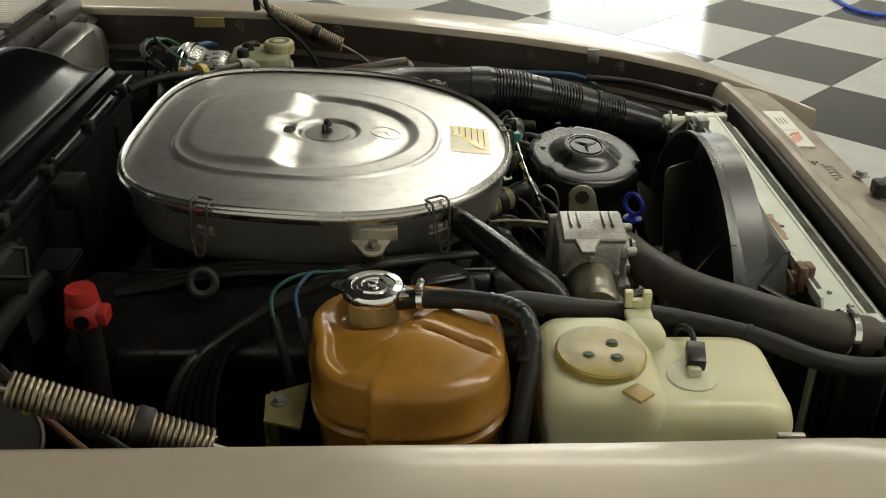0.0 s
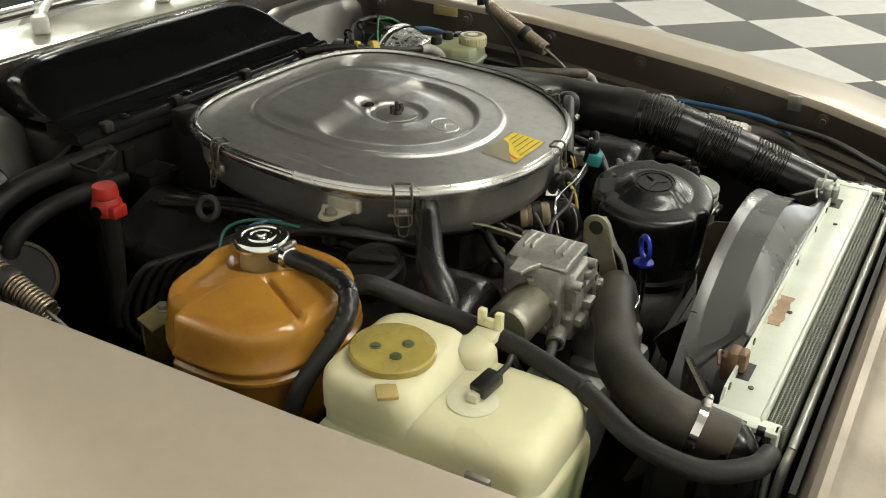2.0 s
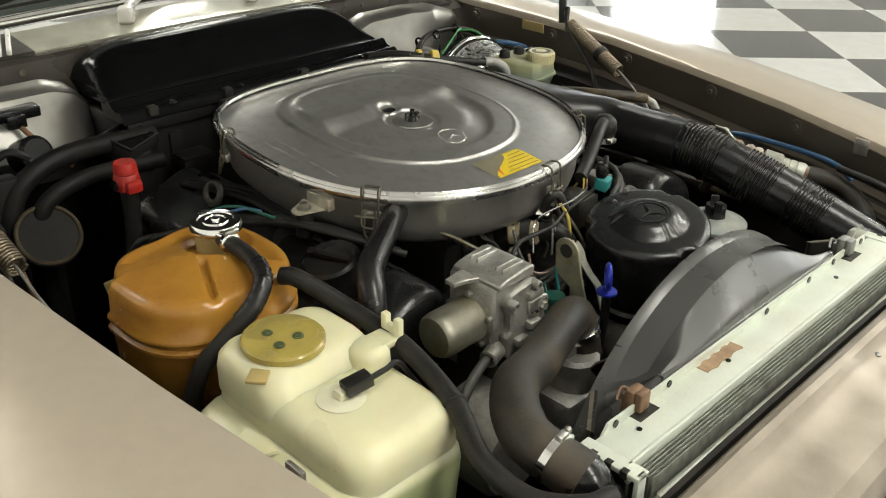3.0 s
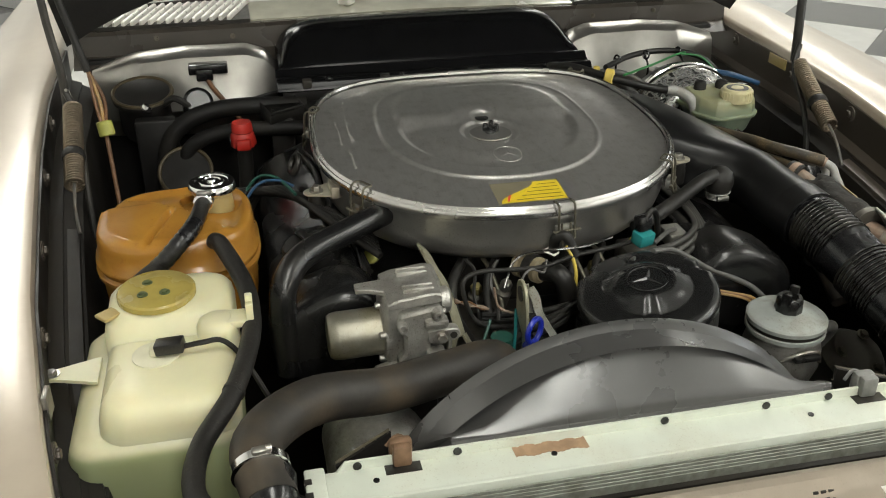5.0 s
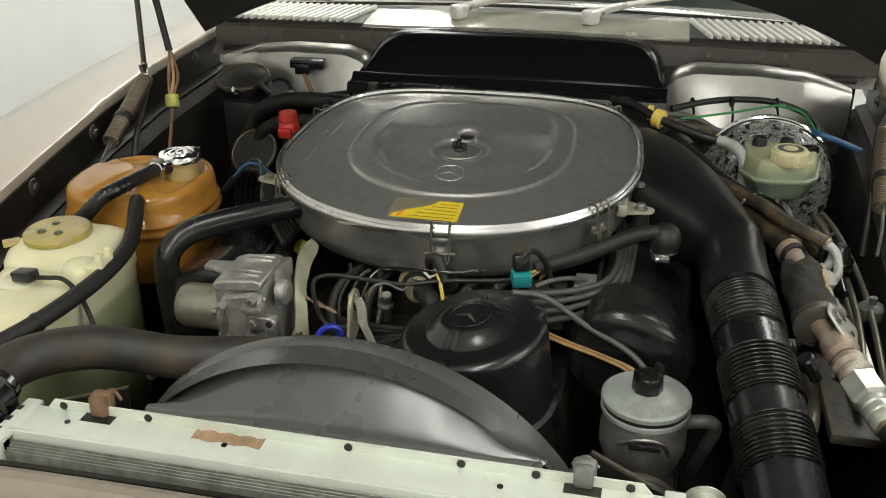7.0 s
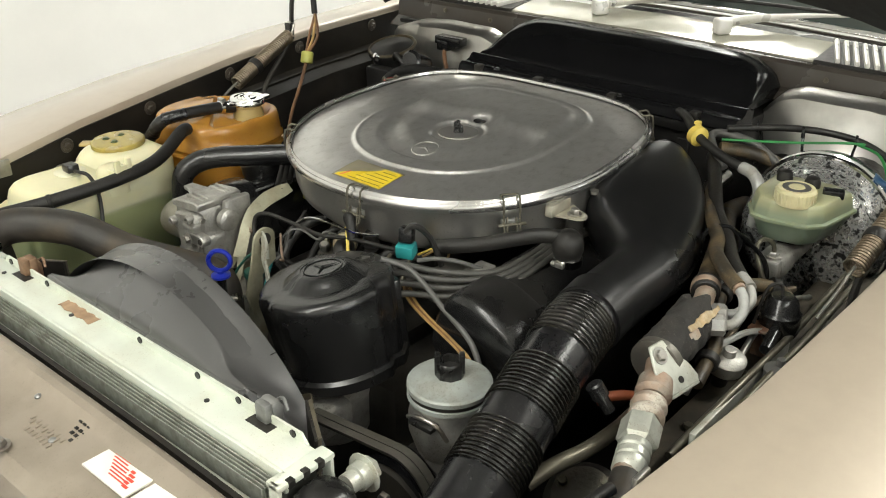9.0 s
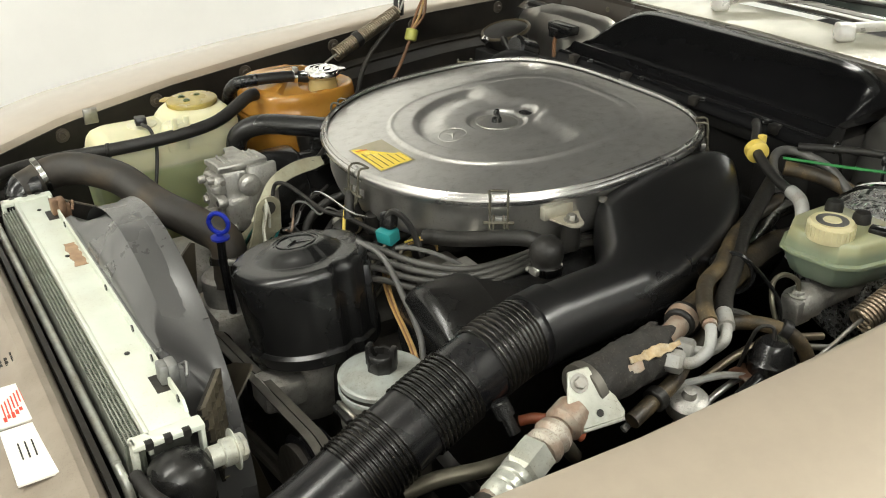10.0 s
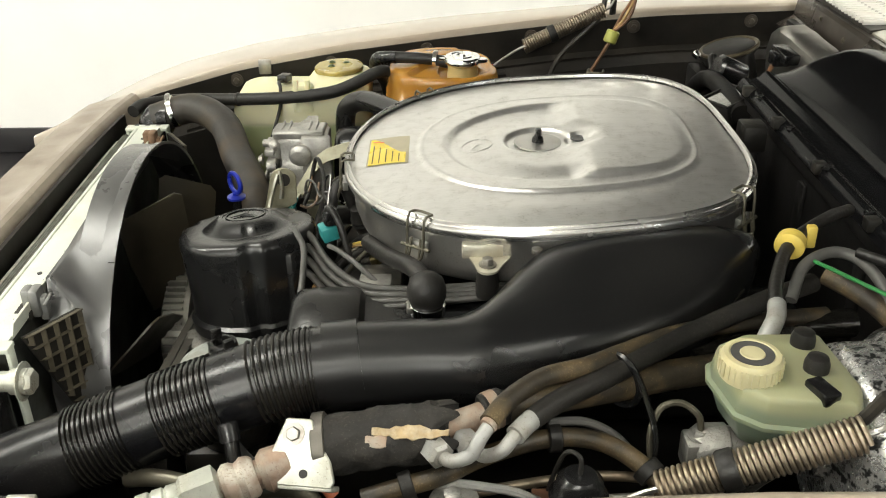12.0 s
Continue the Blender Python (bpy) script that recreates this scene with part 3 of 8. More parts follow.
# firewall, cowl, grille, windscreen
part("firewall", rbox(-0.56, -0.535, -0.63, 0.63, 0.38, 0.94, 0.004), M_bulk, car, "dark firewall")
for s in (1, -1):
    rings = []
    for i in range(41):
        u = i / 40
        y = 0.20 + 0.42 * u
        top = curve(y, [(0.20, 0.880), (0.262, 0.886), (0.285, 0.915), (0.306, 0.938), (0.34, 0.950), (0.45, 0.950), (0.54, 0.940), (0.62, 0.915)])
        x = -0.50 + 0.02 * math.sin(math.pi * u) - 0.02 * u
        rings.append([(x - 0.03, s * y, top + 0.012), (x, s * y, top + 0.010), (x + 0.012, s * y, top), (x + 0.018, s * y, top - 0.03), (x + 0.030 * math.sin(math.pi * u) + 0.012, s * y, top - 0.09),
                      (x + 0.012, s * y, 0.83), (x + 0.005, s * y, 0.80), (x - 0.02, s * y, 0.80), (x - 0.03, s * y, 0.84)])
    part("firewall_panel", loft(rings), M_firewall, car, "silver-grey pressed bulkhead panel")
cow = []
for i in range(25):
    y = -0.653 + 1.321 * i / 24
    e = abs(y) / 0.64
    d = -0.02 * e * e
    cow.append([(-0.505 + d, y, 0.935 - 0.01 * e), (-0.535 + d, y, 0.950 - 0.008 * e), (-0.540 + d, y, 0.990 - 0.012 * e), (-0.546 + d, y, 0.996 - 0.012 * e), (-0.66 + d, y, 1.008 - 0.012 * e),
                (-0.67 + d, y, 0.96), (-0.56 + d, y, 0.93)])
part("cowl", loft(cow), M_cowl, car, "beige cowl panel below the windscreen, darkened for hood shade", angle=30)
for x, y in ((-0.56, -0.50), (-0.545, -0.36), (-0.56, 0.50), (-0.545, 0.36)):
    part("cowl_bolt", hexhead((x + 0.012, y, 0.972), (1, 0, 0.1), 0.0034, 0.003), M_darksteel, car)
def sheared(geo):
    """Lay a slat on the rising slope of the intake."""
    return [(x, y, z - 0.098 * x) for x, y, z in geo[0]], geo[1]


slat = mesh_of("grille_slat", sheared(rbox(-0.053, 0.053, -0.0040, 0.0040, -0.004, 0.0085, 0.003)), M_wiper)
for s in (1, -1):
    part("grille_base", loft([[(-0.553 - 0.02 * (y / 0.64) ** 2, s * y, 1.003 - 0.012 * y / 0.64), (-0.655 - 0.02 * (y / 0.64) ** 2, s * y, 1.013 - 0.012 * y / 0.64), (-0.655 - 0.02 * (y / 0.64) ** 2, s * y, 0.99), (-0.553 - 0.02 * (y / 0.64) ** 2, s * y, 0.985)] for y in np.linspace(0.325, 0.63, 8)]), M_block, car, "dark slotted air intake")
    for i in range(18):
        y = 0.345 + 0.0162 * i
        o = new("grille_slat", slat)
        o.parent = car
        o.location = (-0.604 - 0.02 * (y / 0.64) ** 2, s * y, 1.008 - 0.012 * y / 0.64)
        o.rotation_euler = (0, 0, radians(22 * s))
part("centre_scuttle", loft([[(-0.556 - 0.02 * (y / 0.64) ** 2, y, 1.0000 - 0.012 * abs(y) / 0.64), (-0.57 - 0.02 * (y / 0.64) ** 2, y, 1.0035 - 0.012 * abs(y) / 0.64), (-0.655 - 0.02 * (y / 0.64) ** 2, y, 1.0125 - 0.012 * abs(y) / 0.64), (-0.655 - 0.02 * (y / 0.64) ** 2, y, 0.985), (-0.556 - 0.02 * (y / 0.64) ** 2, y, 0.984)] for y in np.linspace(-0.324, 0.324, 13)]), M_scuttle, car, "beige scuttle between the air intakes")
part("windscreen_trim", tube([(-0.70, y, 1.02 - 0.02 * (y / 0.64) ** 2) for y in np.linspace(-0.66, 0.66, 9)], 0.012, 10, 3), M_chrome, car, "chrome windscreen trim")
M_glass = mat("windscreen_glass", (0.05, 0.06, 0.055), 0.03, 0, 0.02, 10, rvar=0.01)
part("windscreen", loft([[(-0.70 - 0.55 * v - 0.06 * v * (y / 0.6) ** 2, y * (1 - 0.12 * v), 1.02 + 0.42 * v - 0.02 * (y / 0.64) ** 2) for y in np.linspace(-0.66, 0.66, 13)] +
                         [(-0.708 - 0.55 * v - 0.06 * v * (y / 0.6) ** 2, y * (1 - 0.12 * v), 1.015 + 0.42 * v - 0.02 * (y / 0.64) ** 2) for y in np.linspace(0.66, -0.66, 13)] for v in np.linspace(0, 1, 8)]), M_glass, car, "raked windscreen with bright reflections")
for wy in (-0.130, 0.136):
    arm = part("wiper_arm", tube([(-0.612, wy + 0.002, 1.024), (-0.640, wy + 0.030, 1.029), (-0.672, wy + 0.075, 1.034), (-0.705, wy + 0.14, 1.040), (-0.735, wy + 0.24, 1.046), (-0.765, wy + 0.37, 1.054)], 0.013, 14, 6, radius=lambda u: 0.0125 - 0.0085 * sstep(0.05, 0.75, u), squash=0.7), M_wiper, car, "tapered silver wiper arm")
    part("pivot", xf(rbox(-0.016, 0.014, -0.014, 0.014, -0.016, 0.013, 0.006, 3), Matrix.Translation((-0.603, wy - 0.004, 1.020)) @ pose(0, 0, 0, 0, 0, -35)), M_wiper, arm)
    part("pivot_screw", hexhead((-0.618, wy + 0.018, 1.026), (0.7, 0.7, 0.3), 0.004, 0.004), M_steel, arm)
    part("blade", tube([(-0.700, wy - 0.20, 1.040), (-0.712, wy, 1.045), (-0.715, wy + 0.20, 1.046)], 0.004, 8, 5), M_rubber, arm, "black wiper blade")

for s in (1, -1):
    wheel = new("wheel")
    wheel.location = (0.30, s * 0.73, 0.0)
    wheel.parent = car
    for nm, geo, m in (("tyre", lathe([(0.17, -0.09), (0.29, -0.10), (0.315, -0.07), (0.315, 0.07), (0.29, 0.10), (0.17, 0.09)], 48, (0, 0, 0.315), (0, 1, 0)), M_rubber), ("rim", lathe([(0.05, -0.07), (0.16, -0.08), (0.175, -0.09), (0.175, 0.09), (0.16, 0.06), (0.05, 0.05)], 36, (0, 0, 0.315), (0, 1, 0)), M_steel)):
        o = new(nm, mesh_of(nm, geo, m))
        o.parent = wheel

# raised hood
HD = Vector((math.cos(radians(47)), 0, math.sin(radians(47))))
HN = Vector((-HD.z, 0, HD.x))


def hood_at(y, v, off):
    crown = 0.11 * (1 - abs(y / 0.66) ** 3)
    return Vector((-0.53, y, 1.024 - 0.045 * abs(y / 0.66) ** 3)) + HD * (v * 1.12) + HN * (crown + off)


hood_out = loft([[hood_at(y, v, 0.012) for y in np.linspace(-0.66, 0.66, 25)] + [hood_at(y, v, 0.0) for y in np.linspace(0.66, -0.66, 25)] for v in np.linspace(0, 1, 12)])
part("hood", hood_out, M_paint, car, "raised beige hood")
part("hood_lining", loft([[hood_at(y, v, -0.003) for y in np.linspace(-0.655, 0.655, 25)] + [hood_at(y, v, -0.018) for y in np.linspace(0.655, -0.655, 25)] for v in np.linspace(0.005, 0.99, 12)]), M_pad, car, "black sound-deadening hood lining")
for s in (1, -1):
    part("hood_strut", tube([(-0.20, s * 0.618, 0.955), (-0.205, s * 0.618, 1.02), (-0.235, s * 0.632, 1.12), (-0.25, s * 0.635, 1.35)], 0.008, 8, 4, squash=0.6), M_block, car, "dark hood hinge strut")
    part("hinge_rod", tube([(-0.185, s * 0.613, 0.99), (-0.17, s * 0.60, 0.95), (-0.10, s * 0.593, 0.88), (-0.07, s * 0.59, 0.80)], 0.005, 8, 4), M_block, car)

# front lock panel
fp = []
for i in range(53):
    y = -0.52 + 1.04 * i / 52
    e = 0.02 * (abs(y) / 0.52) ** 3
    d = 0.005 * sstep(0.14, 0.12, y) * sstep(-0.02, 0.0, y) + 0.004 * sstep(-0.05, -0.07, y) * sstep(-0.40, -0.38, y)
    fp.append([(0.676, y, 0.800), (0.680, y, 0.838 - e), (0.684, y, 0.853 - e), (0.690, y, 0.861 - e), (0.697, y, 0.8635 - e), (0.705, y, 0.862 - e), (0.712, y, 0.857 - e - d), (0.718, y, 0.8535 - e - d), (0.742, y, 0.850 - e - d), (0.757, y, 0.848 - e - d * 0.5),
               (0.779, y, 0.842 - e), (0.792, y, 0.830 - e), (0.798, y, 0.807 - e), (0.794, y, 0.777 - e), (0.784, y, 0.777 - e), (0.774, y, 0.807 - e), (0.704, y, 0.817 - e)])
part("lock_panel", loft(fp), M_dustpanel, car, "beige front lock panel", angle=30)
part("panel_apron", loft([[(0.672, y, 0.55), (0.6735, y, 0.853 - 0.02 * (abs(y) / 0.52) ** 3), (0.6795, y, 0.853 - 0.02 * (abs(y) / 0.52) ** 3), (0.678, y, 0.55)] for y in np.linspace(-0.40, 0.40, 13)]), M_flangedark, car, "dark back of the lock panel")
def panel_top(x):
    return float(np.interp(x, [0.705, 0.712, 0.718, 0.742, 0.779], [0.862, 0.857, 0.8535, 0.8505, 0.842])) - 0.005


for k in range(8):
    for q in range(5):
        if (k + q) % 7 == 6 or (k in (0, 7) and q in (0, 4)):
            continue
        x, y = 0.7045 + 0.0066 * q, 0.106 + 0.0076 * k + 0.0018 * q
        z = panel_top(x)
        part("panel_slot", rbox(x - 0.0019, x + 0.0019, y - 0.0024, y + 0.0024, z - 0.004, z + 0.0006, 0), M_block, car)
for x, y in ((0.742, 0.105), (0.716, 0.030)):
    part("panel_rivet", lathe([(0.0042, -0.002), (0.0042, 0.0006), (0.0025, 0.0020), (0.0005, 0.0024)], 14, (x, y, panel_top(x))), M_clip, car)
for k in range(11):
    part("stamped_mark", rbox(0.718 + 0.004 * (k % 2), 0.725 + 0.004 * (k % 2), 0.018 + 0.0058 * k, 0.0212 + 0.0058 * k, 0.815, 0.8210, 0), M_dustpanel, car)
for k in range(7):
    part("stamped_mark", rbox(0.732, 0.738, 0.030 + 0.0070 * k, 0.0338 + 0.0070 * k, 0.814, 0.8206, 0), M_dustpanel, car)
plate = part("warning_label", rbox(0.6975, 0.732, 0.133, 0.204, 0.8255, 0.8275, 0), M_label, car, "white label with worn red print")
for k in range(7):
    part("printed_line", rbox(0.7015 + 0.0034 * k, 0.7029 + 0.0034 * k, 0.143 + 0.0035 * k, 0.168 + 0.0040 * k - 0.003 * (k % 2), 0.8274, 0.8279, 0), M_redink, plate)
for k in range(5):
    part("red_scuff", rbox(0.706 + 0.004 * k, 0.709 + 0.004 * k, 0.178 + 0.0025 * k, 0.184 + 0.002 * (k % 3) + 0.0025 * k, 0.8274, 0.8278, 0), M_redink, plate)
plate = part("warning_label", rbox(0.6975, 0.732, 0.208, 0.296, 0.8245, 0.8268, 0), M_label, car, "white label with small print")
for k in range(3):
    part("printed_line", rbox(0.708 + 0.006 * k, 0.7095 + 0.006 * k, 0.235, 0.262, 0.8267, 0.8272, 0), M_ink, plate)
part("latch_bolt", hexhead((0.767, 0.038, 0.820), (0, 0, 1), 0.008, 0.007), M_steel, car)
part("latch_catch", rbox(0.755, 0.785, -0.045, -0.015, 0.818, 0.842, 0.006), M_block, car, "dark hood latch")
gr = part("front_grille", loft([[(0.804, y, 0.790), (0.86, y, 0.71), (0.88, y, 0.55), (0.87, y, 0.55), (0.85, y, 0.695), (0.795, y, 0.765)] for y in (-0.42, -0.2, 0, 0.2, 0.42)]), M_steel, car, "grey metal front grille")
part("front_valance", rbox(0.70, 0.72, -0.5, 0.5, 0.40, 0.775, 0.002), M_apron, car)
# near-black floor: the shade deep in the bay is put into its colour
part("bay_floor", rbox(-0.55, 0.72, -0.58, 0.58, 0.36, 0.38, 0), M_apron, car, "under-tray coloured black for the bay's deep shade")

for ob in list(car.children):
    if ob.name.split(".")[0] in ("stamped_mark", "warning_label", "latch_bolt", "latch_catch"):
        ob.location += Vector((0.014, 0.036, 0.0255))

# ---- plenum cover ----
plen = thing("plenum_cover", (-0.43, 0, 0.94), "glossy black plastic air plenum cover", "cover")
rings = []
for i in range(49):
    u = -1 + 2 * i / 48
    y = 0.284 * u
    h = 0.056 * (1 - abs(u) ** 9) ** 0.7
    rings.append([(-0.545, y, 0.940), (-0.540, y, 0.944 + h * 0.86), (-0.528, y, 0.946 + h * 0.97), (-0.51, y, 0.946 + h), (-0.485, y, 0.946 + h * 0.95), (-0.455, y, 0.945 + h * 0.72), (-0.430, y, 0.944 + h * 0.36), (-0.412, y, 0.942 + h * 0.10), (-0.40, y, 0.938), (-0.40, y, 0.932), (-0.54, y, 0.928)])
part("dome", loft(rings), M_plenum, plen, angle=60)
part("flange", loft([[(-0.416, y, 0.936), (-0.405, y, 0.9365), (-0.399, y, 0.941), (-0.393, y, 0.943), (-0.387, y, 0.941), (-0.381, y, 0.934), (-0.368, y, 0.9295), (-0.362, y, 0.932), (-0.356, y, 0.932), (-0.350, y, 0.927), (-0.346, y, 0.915), (-0.41, y, 0.912)] for y in (-0.292, -0.289, -0.276, -0.135, 0, 0.135, 0.276, 0.289, 0.292)]), M_plenum, plen, angle=70)
for y in (-0.24, -0.10, 0.06, 0.22):
    part("retaining_clip", rbox(-0.357, -0.341, y - 0.008, y + 0.008, 0.920, 0.935, 0.002), M_block, plen)
for y in (-0.2, -0.07, 0.07, 0.2):
    part("screw", hexhead((-0.355, y, 0.930), (0, 0, 1), 0.005, 0.004), M_black, plen)
bulk = single("bulkhead_box", rbox(-0.54, -0.36, -0.285, 0.285, 0.60, 0.914, 0.006), M_bulk, "dark bulkhead panel under the plenum cover", "panel")
part("bulkhead_lip", rbox(-0.365, -0.352, -0.283, 0.283, 0.893, 0.912, 0.003), M_bulk, bulk, "dark metal lip")
for y in (-0.2, 0.0, 0.2):
    part("pressed_rib", rbox(-0.361, -0.354, y - 0.012, y + 0.012, 0.66, 0.88, 0.003), M_bulk, bulk)

# ---- engine block ----
eng = thing("engine", (0, 0, 0.38), "dark oily V8 engine block with black valve covers", "engine")
part("block", join(rbox(-0.30, 0.36, -0.20, 0.20, 0.38, 0.74, 0.02), rbox(-0.24, 0.17, -0.10, 0.10, 0.73, 0.86, 0.02), rbox(0.17, 0.30, -0.14, 0.14, 0.70, 0.765, 0.02)), M_block, eng)


def valve_cover(s):
    rings = []
    for x, g in ((-0.27, 0.6), (-0.262, 0.8), (-0.25, 0.86), (0.05, 0.86), (0.212, 0.86), (0.217, 0.97), (0.224, 1.0), (0.268, 1.0), (0.278, 0.985), (0.286, 0.955), (0.291, 0.91), (0.294, 0.85), (0.295, 0.6)):
        r = []
        for k in range(36):
            a = 2 * math.pi * k / 36
            c, sn = math.cos(a), math.sin(a)
            n = 5.5 if x < 0.215 else 2.7
            q = (abs(c) ** n + abs(sn) ** n) ** (-1 / n)
            r.append(Vector((x, s * (0.275 + 0.075 * g * c * q), 0.795 + (0.058 if x < 0.215 else 0.066) * g * sn * q)))
        rot = Matrix.Rotation(radians(-s * 24), 4, "X")
        c0 = Vector((0, s * 0.275, 0.80))
        rings.append([c0 + rot @ (p - c0) for p in r])
    return loft(rings)


for s in (1, -1):
    cover = part("valve_cover", valve_cover(s), M_black, eng, "black ribbed valve cover")
    for k in range(5):
        y = s * (0.225 + 0.016 * k)
        part("rib", rbox(-0.22, 0.226, y - 0.003, y + 0.003, 0.830 - 0.0068 * k, 0.857 - 0.0068 * k, 0.002, 1), M_black, cover)

# ---- air cleaner ----
def lid_plane(x):
    return 0.944 - 0.06 * x


def outline(a, k=1.0):
    c, s = math.cos(a), math.sin(a)
    n = 2.15 + 1.15 * sstep(0.25, -0.75, c)
    r = (abs(c / 0.252) ** n + abs(s / 0.265) ** n) ** (-1 / n)
    return r * c * k, r * s * k


def lid_rise(x, y):
    """Height of the pressed lid over its rim plane."""
    a = math.atan2(y, x)
    ox, oy = outline(a)
    s = math.hypot(x, y) / max(math.hypot(ox, oy), 1e-6)
    z = -0.003 + 0.003 * sstep(0.95, 0.72, s)
    px = x + 0.020
    n1 = 2.2 + 1.0 * sstep(0.02, -0.14, x)
    e1 = (abs(px / 0.176) ** n1 + abs(y / 0.163) ** n1) ** (1 / n1)
    z += 0.0030 * sstep(1.02, 0.975, e1) + 0.0013 * math.exp(-((e1 - 0.985) / 0.018) ** 2)
    # rear plateau, then the bowl with its crescent groove in front of it
    rear = (abs((x + 0.040) / 0.146) ** 3.4 + abs(y / 0.138) ** 3.4) ** (1 / 3.4)
    bowl = math.hypot((x + 0.024) / 0.150, y / 0.137)
    edge = x + 0.024 * sstep(0.050, 0.020, abs(y))
    if x < 0.02:
        z += 0.0068 * sstep(1.0, 0.90, rear) * sstep(-0.024, -0.062, edge) * (1 - 0.65 * sstep(-0.05, -0.17, x))
    z -= 0.0062 * sstep(1.0, 0.90, bowl) * (1 - 0.80 * sstep(0.88, 0.62, bowl)) * sstep(-0.062, -0.024, edge)
    z -= 0.0035 * sstep(0.020, 0.0115, math.hypot(x + 0.053, y))
    z -= 0.005 * sstep(0.046, 0.039, math.hypot(x, y))
    return z


def lid_z(x, y):
    return lid_plane(x) + lid_rise(x, y)


cleaner = thing("air_cleaner", (0, 0, 0.86), "large brushed aluminium air cleaner with clipped lid", "air filter")
NA, NS = 168, 120
lv, lf = [(0, 0, lid_z(0, 0))], []
for j in range(1, NS + 1):
    s = (j / NS) * 0.965
    for i in range(NA):
        x, y = outline(2 * math.pi * i / NA, s)
        lv.append((x, y, lid_z(x, y)))
for i in range(NA):
    lf.append((0, 1 + i, 1 + (i + 1) % NA))
for j in range(NS - 1):
    for i in range(NA):
        a, b = 1 + j * NA + i, 1 + j * NA + (i + 1) % NA
        lf.append((a, a + NA, b + NA, b))
lid = part("lid", (lv, lf), M_lid, cleaner, "brushed aluminium lid with pressed ridges", angle=80)
rim = []
for k, dz in ((0.964, 0.0), (0.967, 0.004), (0.976, 0.0055), (0.984, 0.003), (0.987, 0.0005), (0.992, 0.0015), (1.0, -0.001), (1.001, -0.006), (0.996, -0.010), (0.975, -0.010)):
    rim.append([(*outline(2 * math.pi * i / NA, k), lid_plane(outline(2 * math.pi * i / NA, k)[0]) + dz) for i in range(NA)])
part("rim", loft(rim, caps=False), M_rim, lid, "bright rolled rim")
pan = []
for k, dz in ((0.970, -0.009), (0.972, -0.016), (0.962, -0.020), (0.955, -0.050), (0.935, -0.066), (0.89, -0.078), (0.5, -0.082)):
    pan.append([(*outline(2 * math.pi * i / NA, k), lid_plane(outline(2 * math.pi * i / NA, k)[0]) + dz) for i in range(NA)])
part("pan", loft(pan), M_pan, cleaner, "dusty aluminium lower pan", angle=60)
part("centre_plate", lathe([(0.031, -0.001), (0.031, 0.0008), (0.028, 0.0012)], 36, (0, 0, lid_z(0, 0) + 0.001)), M_pan, lid)
part("wing_nut", join(lathe([(0.008, 0), (0.007, 0.006), (0.0035, 0.008), (0.0035, 0.018)], 14, (0, 0, lid_z(0, 0) + 0.002)), xf(rbox(-0.012, -0.004, -0.0025, 0.0025, 0, 0.013, 0.002), Matrix.Translation((0, 0, lid_z(0, 0) + 0.003)) @ pose(0, 0, 0, 0, 0, 70)),
                      xf(rbox(0.004, 0.012, -0.0025, 0.0025, 0, 0.013, 0.002), Matrix.Translation((0, 0, lid_z(0, 0) + 0.003)) @ pose(0, 0, 0, 0, 0, 70))), M_black, lid, "black wing nut")
part("vent_hole", lathe([(0.0105, 0), (0.0105, 0.0012)], 24, (-0.053, 0, lid_z(-0.053, 0) + 0.0004)), M_black, lid, "dark round hole")


def emblem(at, R, axis_m):
    """A plain pressed ring with three short bars."""
    geos = [ring(R, R * 0.045, 36, 6)]
    for k in range(3):
        a = radians(90 + 120 * k)
        tip = (R * 0.92 * math.cos(a), R * 0.92 * math.sin(a), R * 0.02)
        l = (R * 0.14 * math.cos(a + 1.05), R * 0.14 * math.sin(a + 1.05), 0)
        r = (R * 0.14 * math.cos(a - 1.05), R * 0.14 * math.sin(a - 1.05), 0)
        geos.append(([tip, l, r, (0, 0, R * 0.10), (0, 0, -0.001)], [(0, 1, 3), (0, 3, 2), (0, 2, 4), (0, 4, 1)]))
    return xf(join(*geos), axis_m)


badge = emblem(None, 0.020, pose(0.080, 0.004, 0, 0, 0, 90))
part("pressed_badge", ([(x, y, lid_z(x, y) + 0.0005 + 0.5 * z) for x, y, z in badge[0]], badge[1]), M_lid, lid)


def sheet(poly_fn, nu, nv, lift, m, name, parent, label=""):
    v, f = [], []
    for i in range(nu + 1):
        for j in range(nv + 1):
            x, y = poly_fn(i / nu, j / nv)
            v.append((x, y, lid_z(x, y) + lift))
    for i in range(nu):
        for j in range(nv):
            a = i * (nv + 1) + j
            f.append((a, a + 1, a + nv + 2, a + nv + 1))
    return part(name, (v, f), m, parent, label)


# the warning sticker: worn dark corner, yellow field, printed lines
SX0, SX1, SY0, SY1 = 0.168, 0.222, -0.048, 0.046
sticker = sheet(lambda u, v: (SX0 + (SX1 - SX0) * u, SY0 + (SY1 - SY0) * v), 6, 8, 0.0006, M_stickerdark, "sticker", cleaner, "half-worn yellow warning sticker")
sheet(lambda u, v: (SX0 + 0.004 + (SX1 - SX0 - 0.006) * u, SY1 - 0.002 - (0.034 + 0.054 * sstep(0.05, 0.95, u)) * (1 - v)), 8, 8, 0.0010, M_sticker, "yellow_field", sticker)
for k in range(5):
    w = 0.026 + 0.009 * k
    sheet(lambda u, v: (SX0 + 0.012 + 0.0085 * k + 0.0013 * u, SY1 - 0.006 - w * (1 - v)), 1, 4, 0.0013, M_ink, "printed_line", sticker)
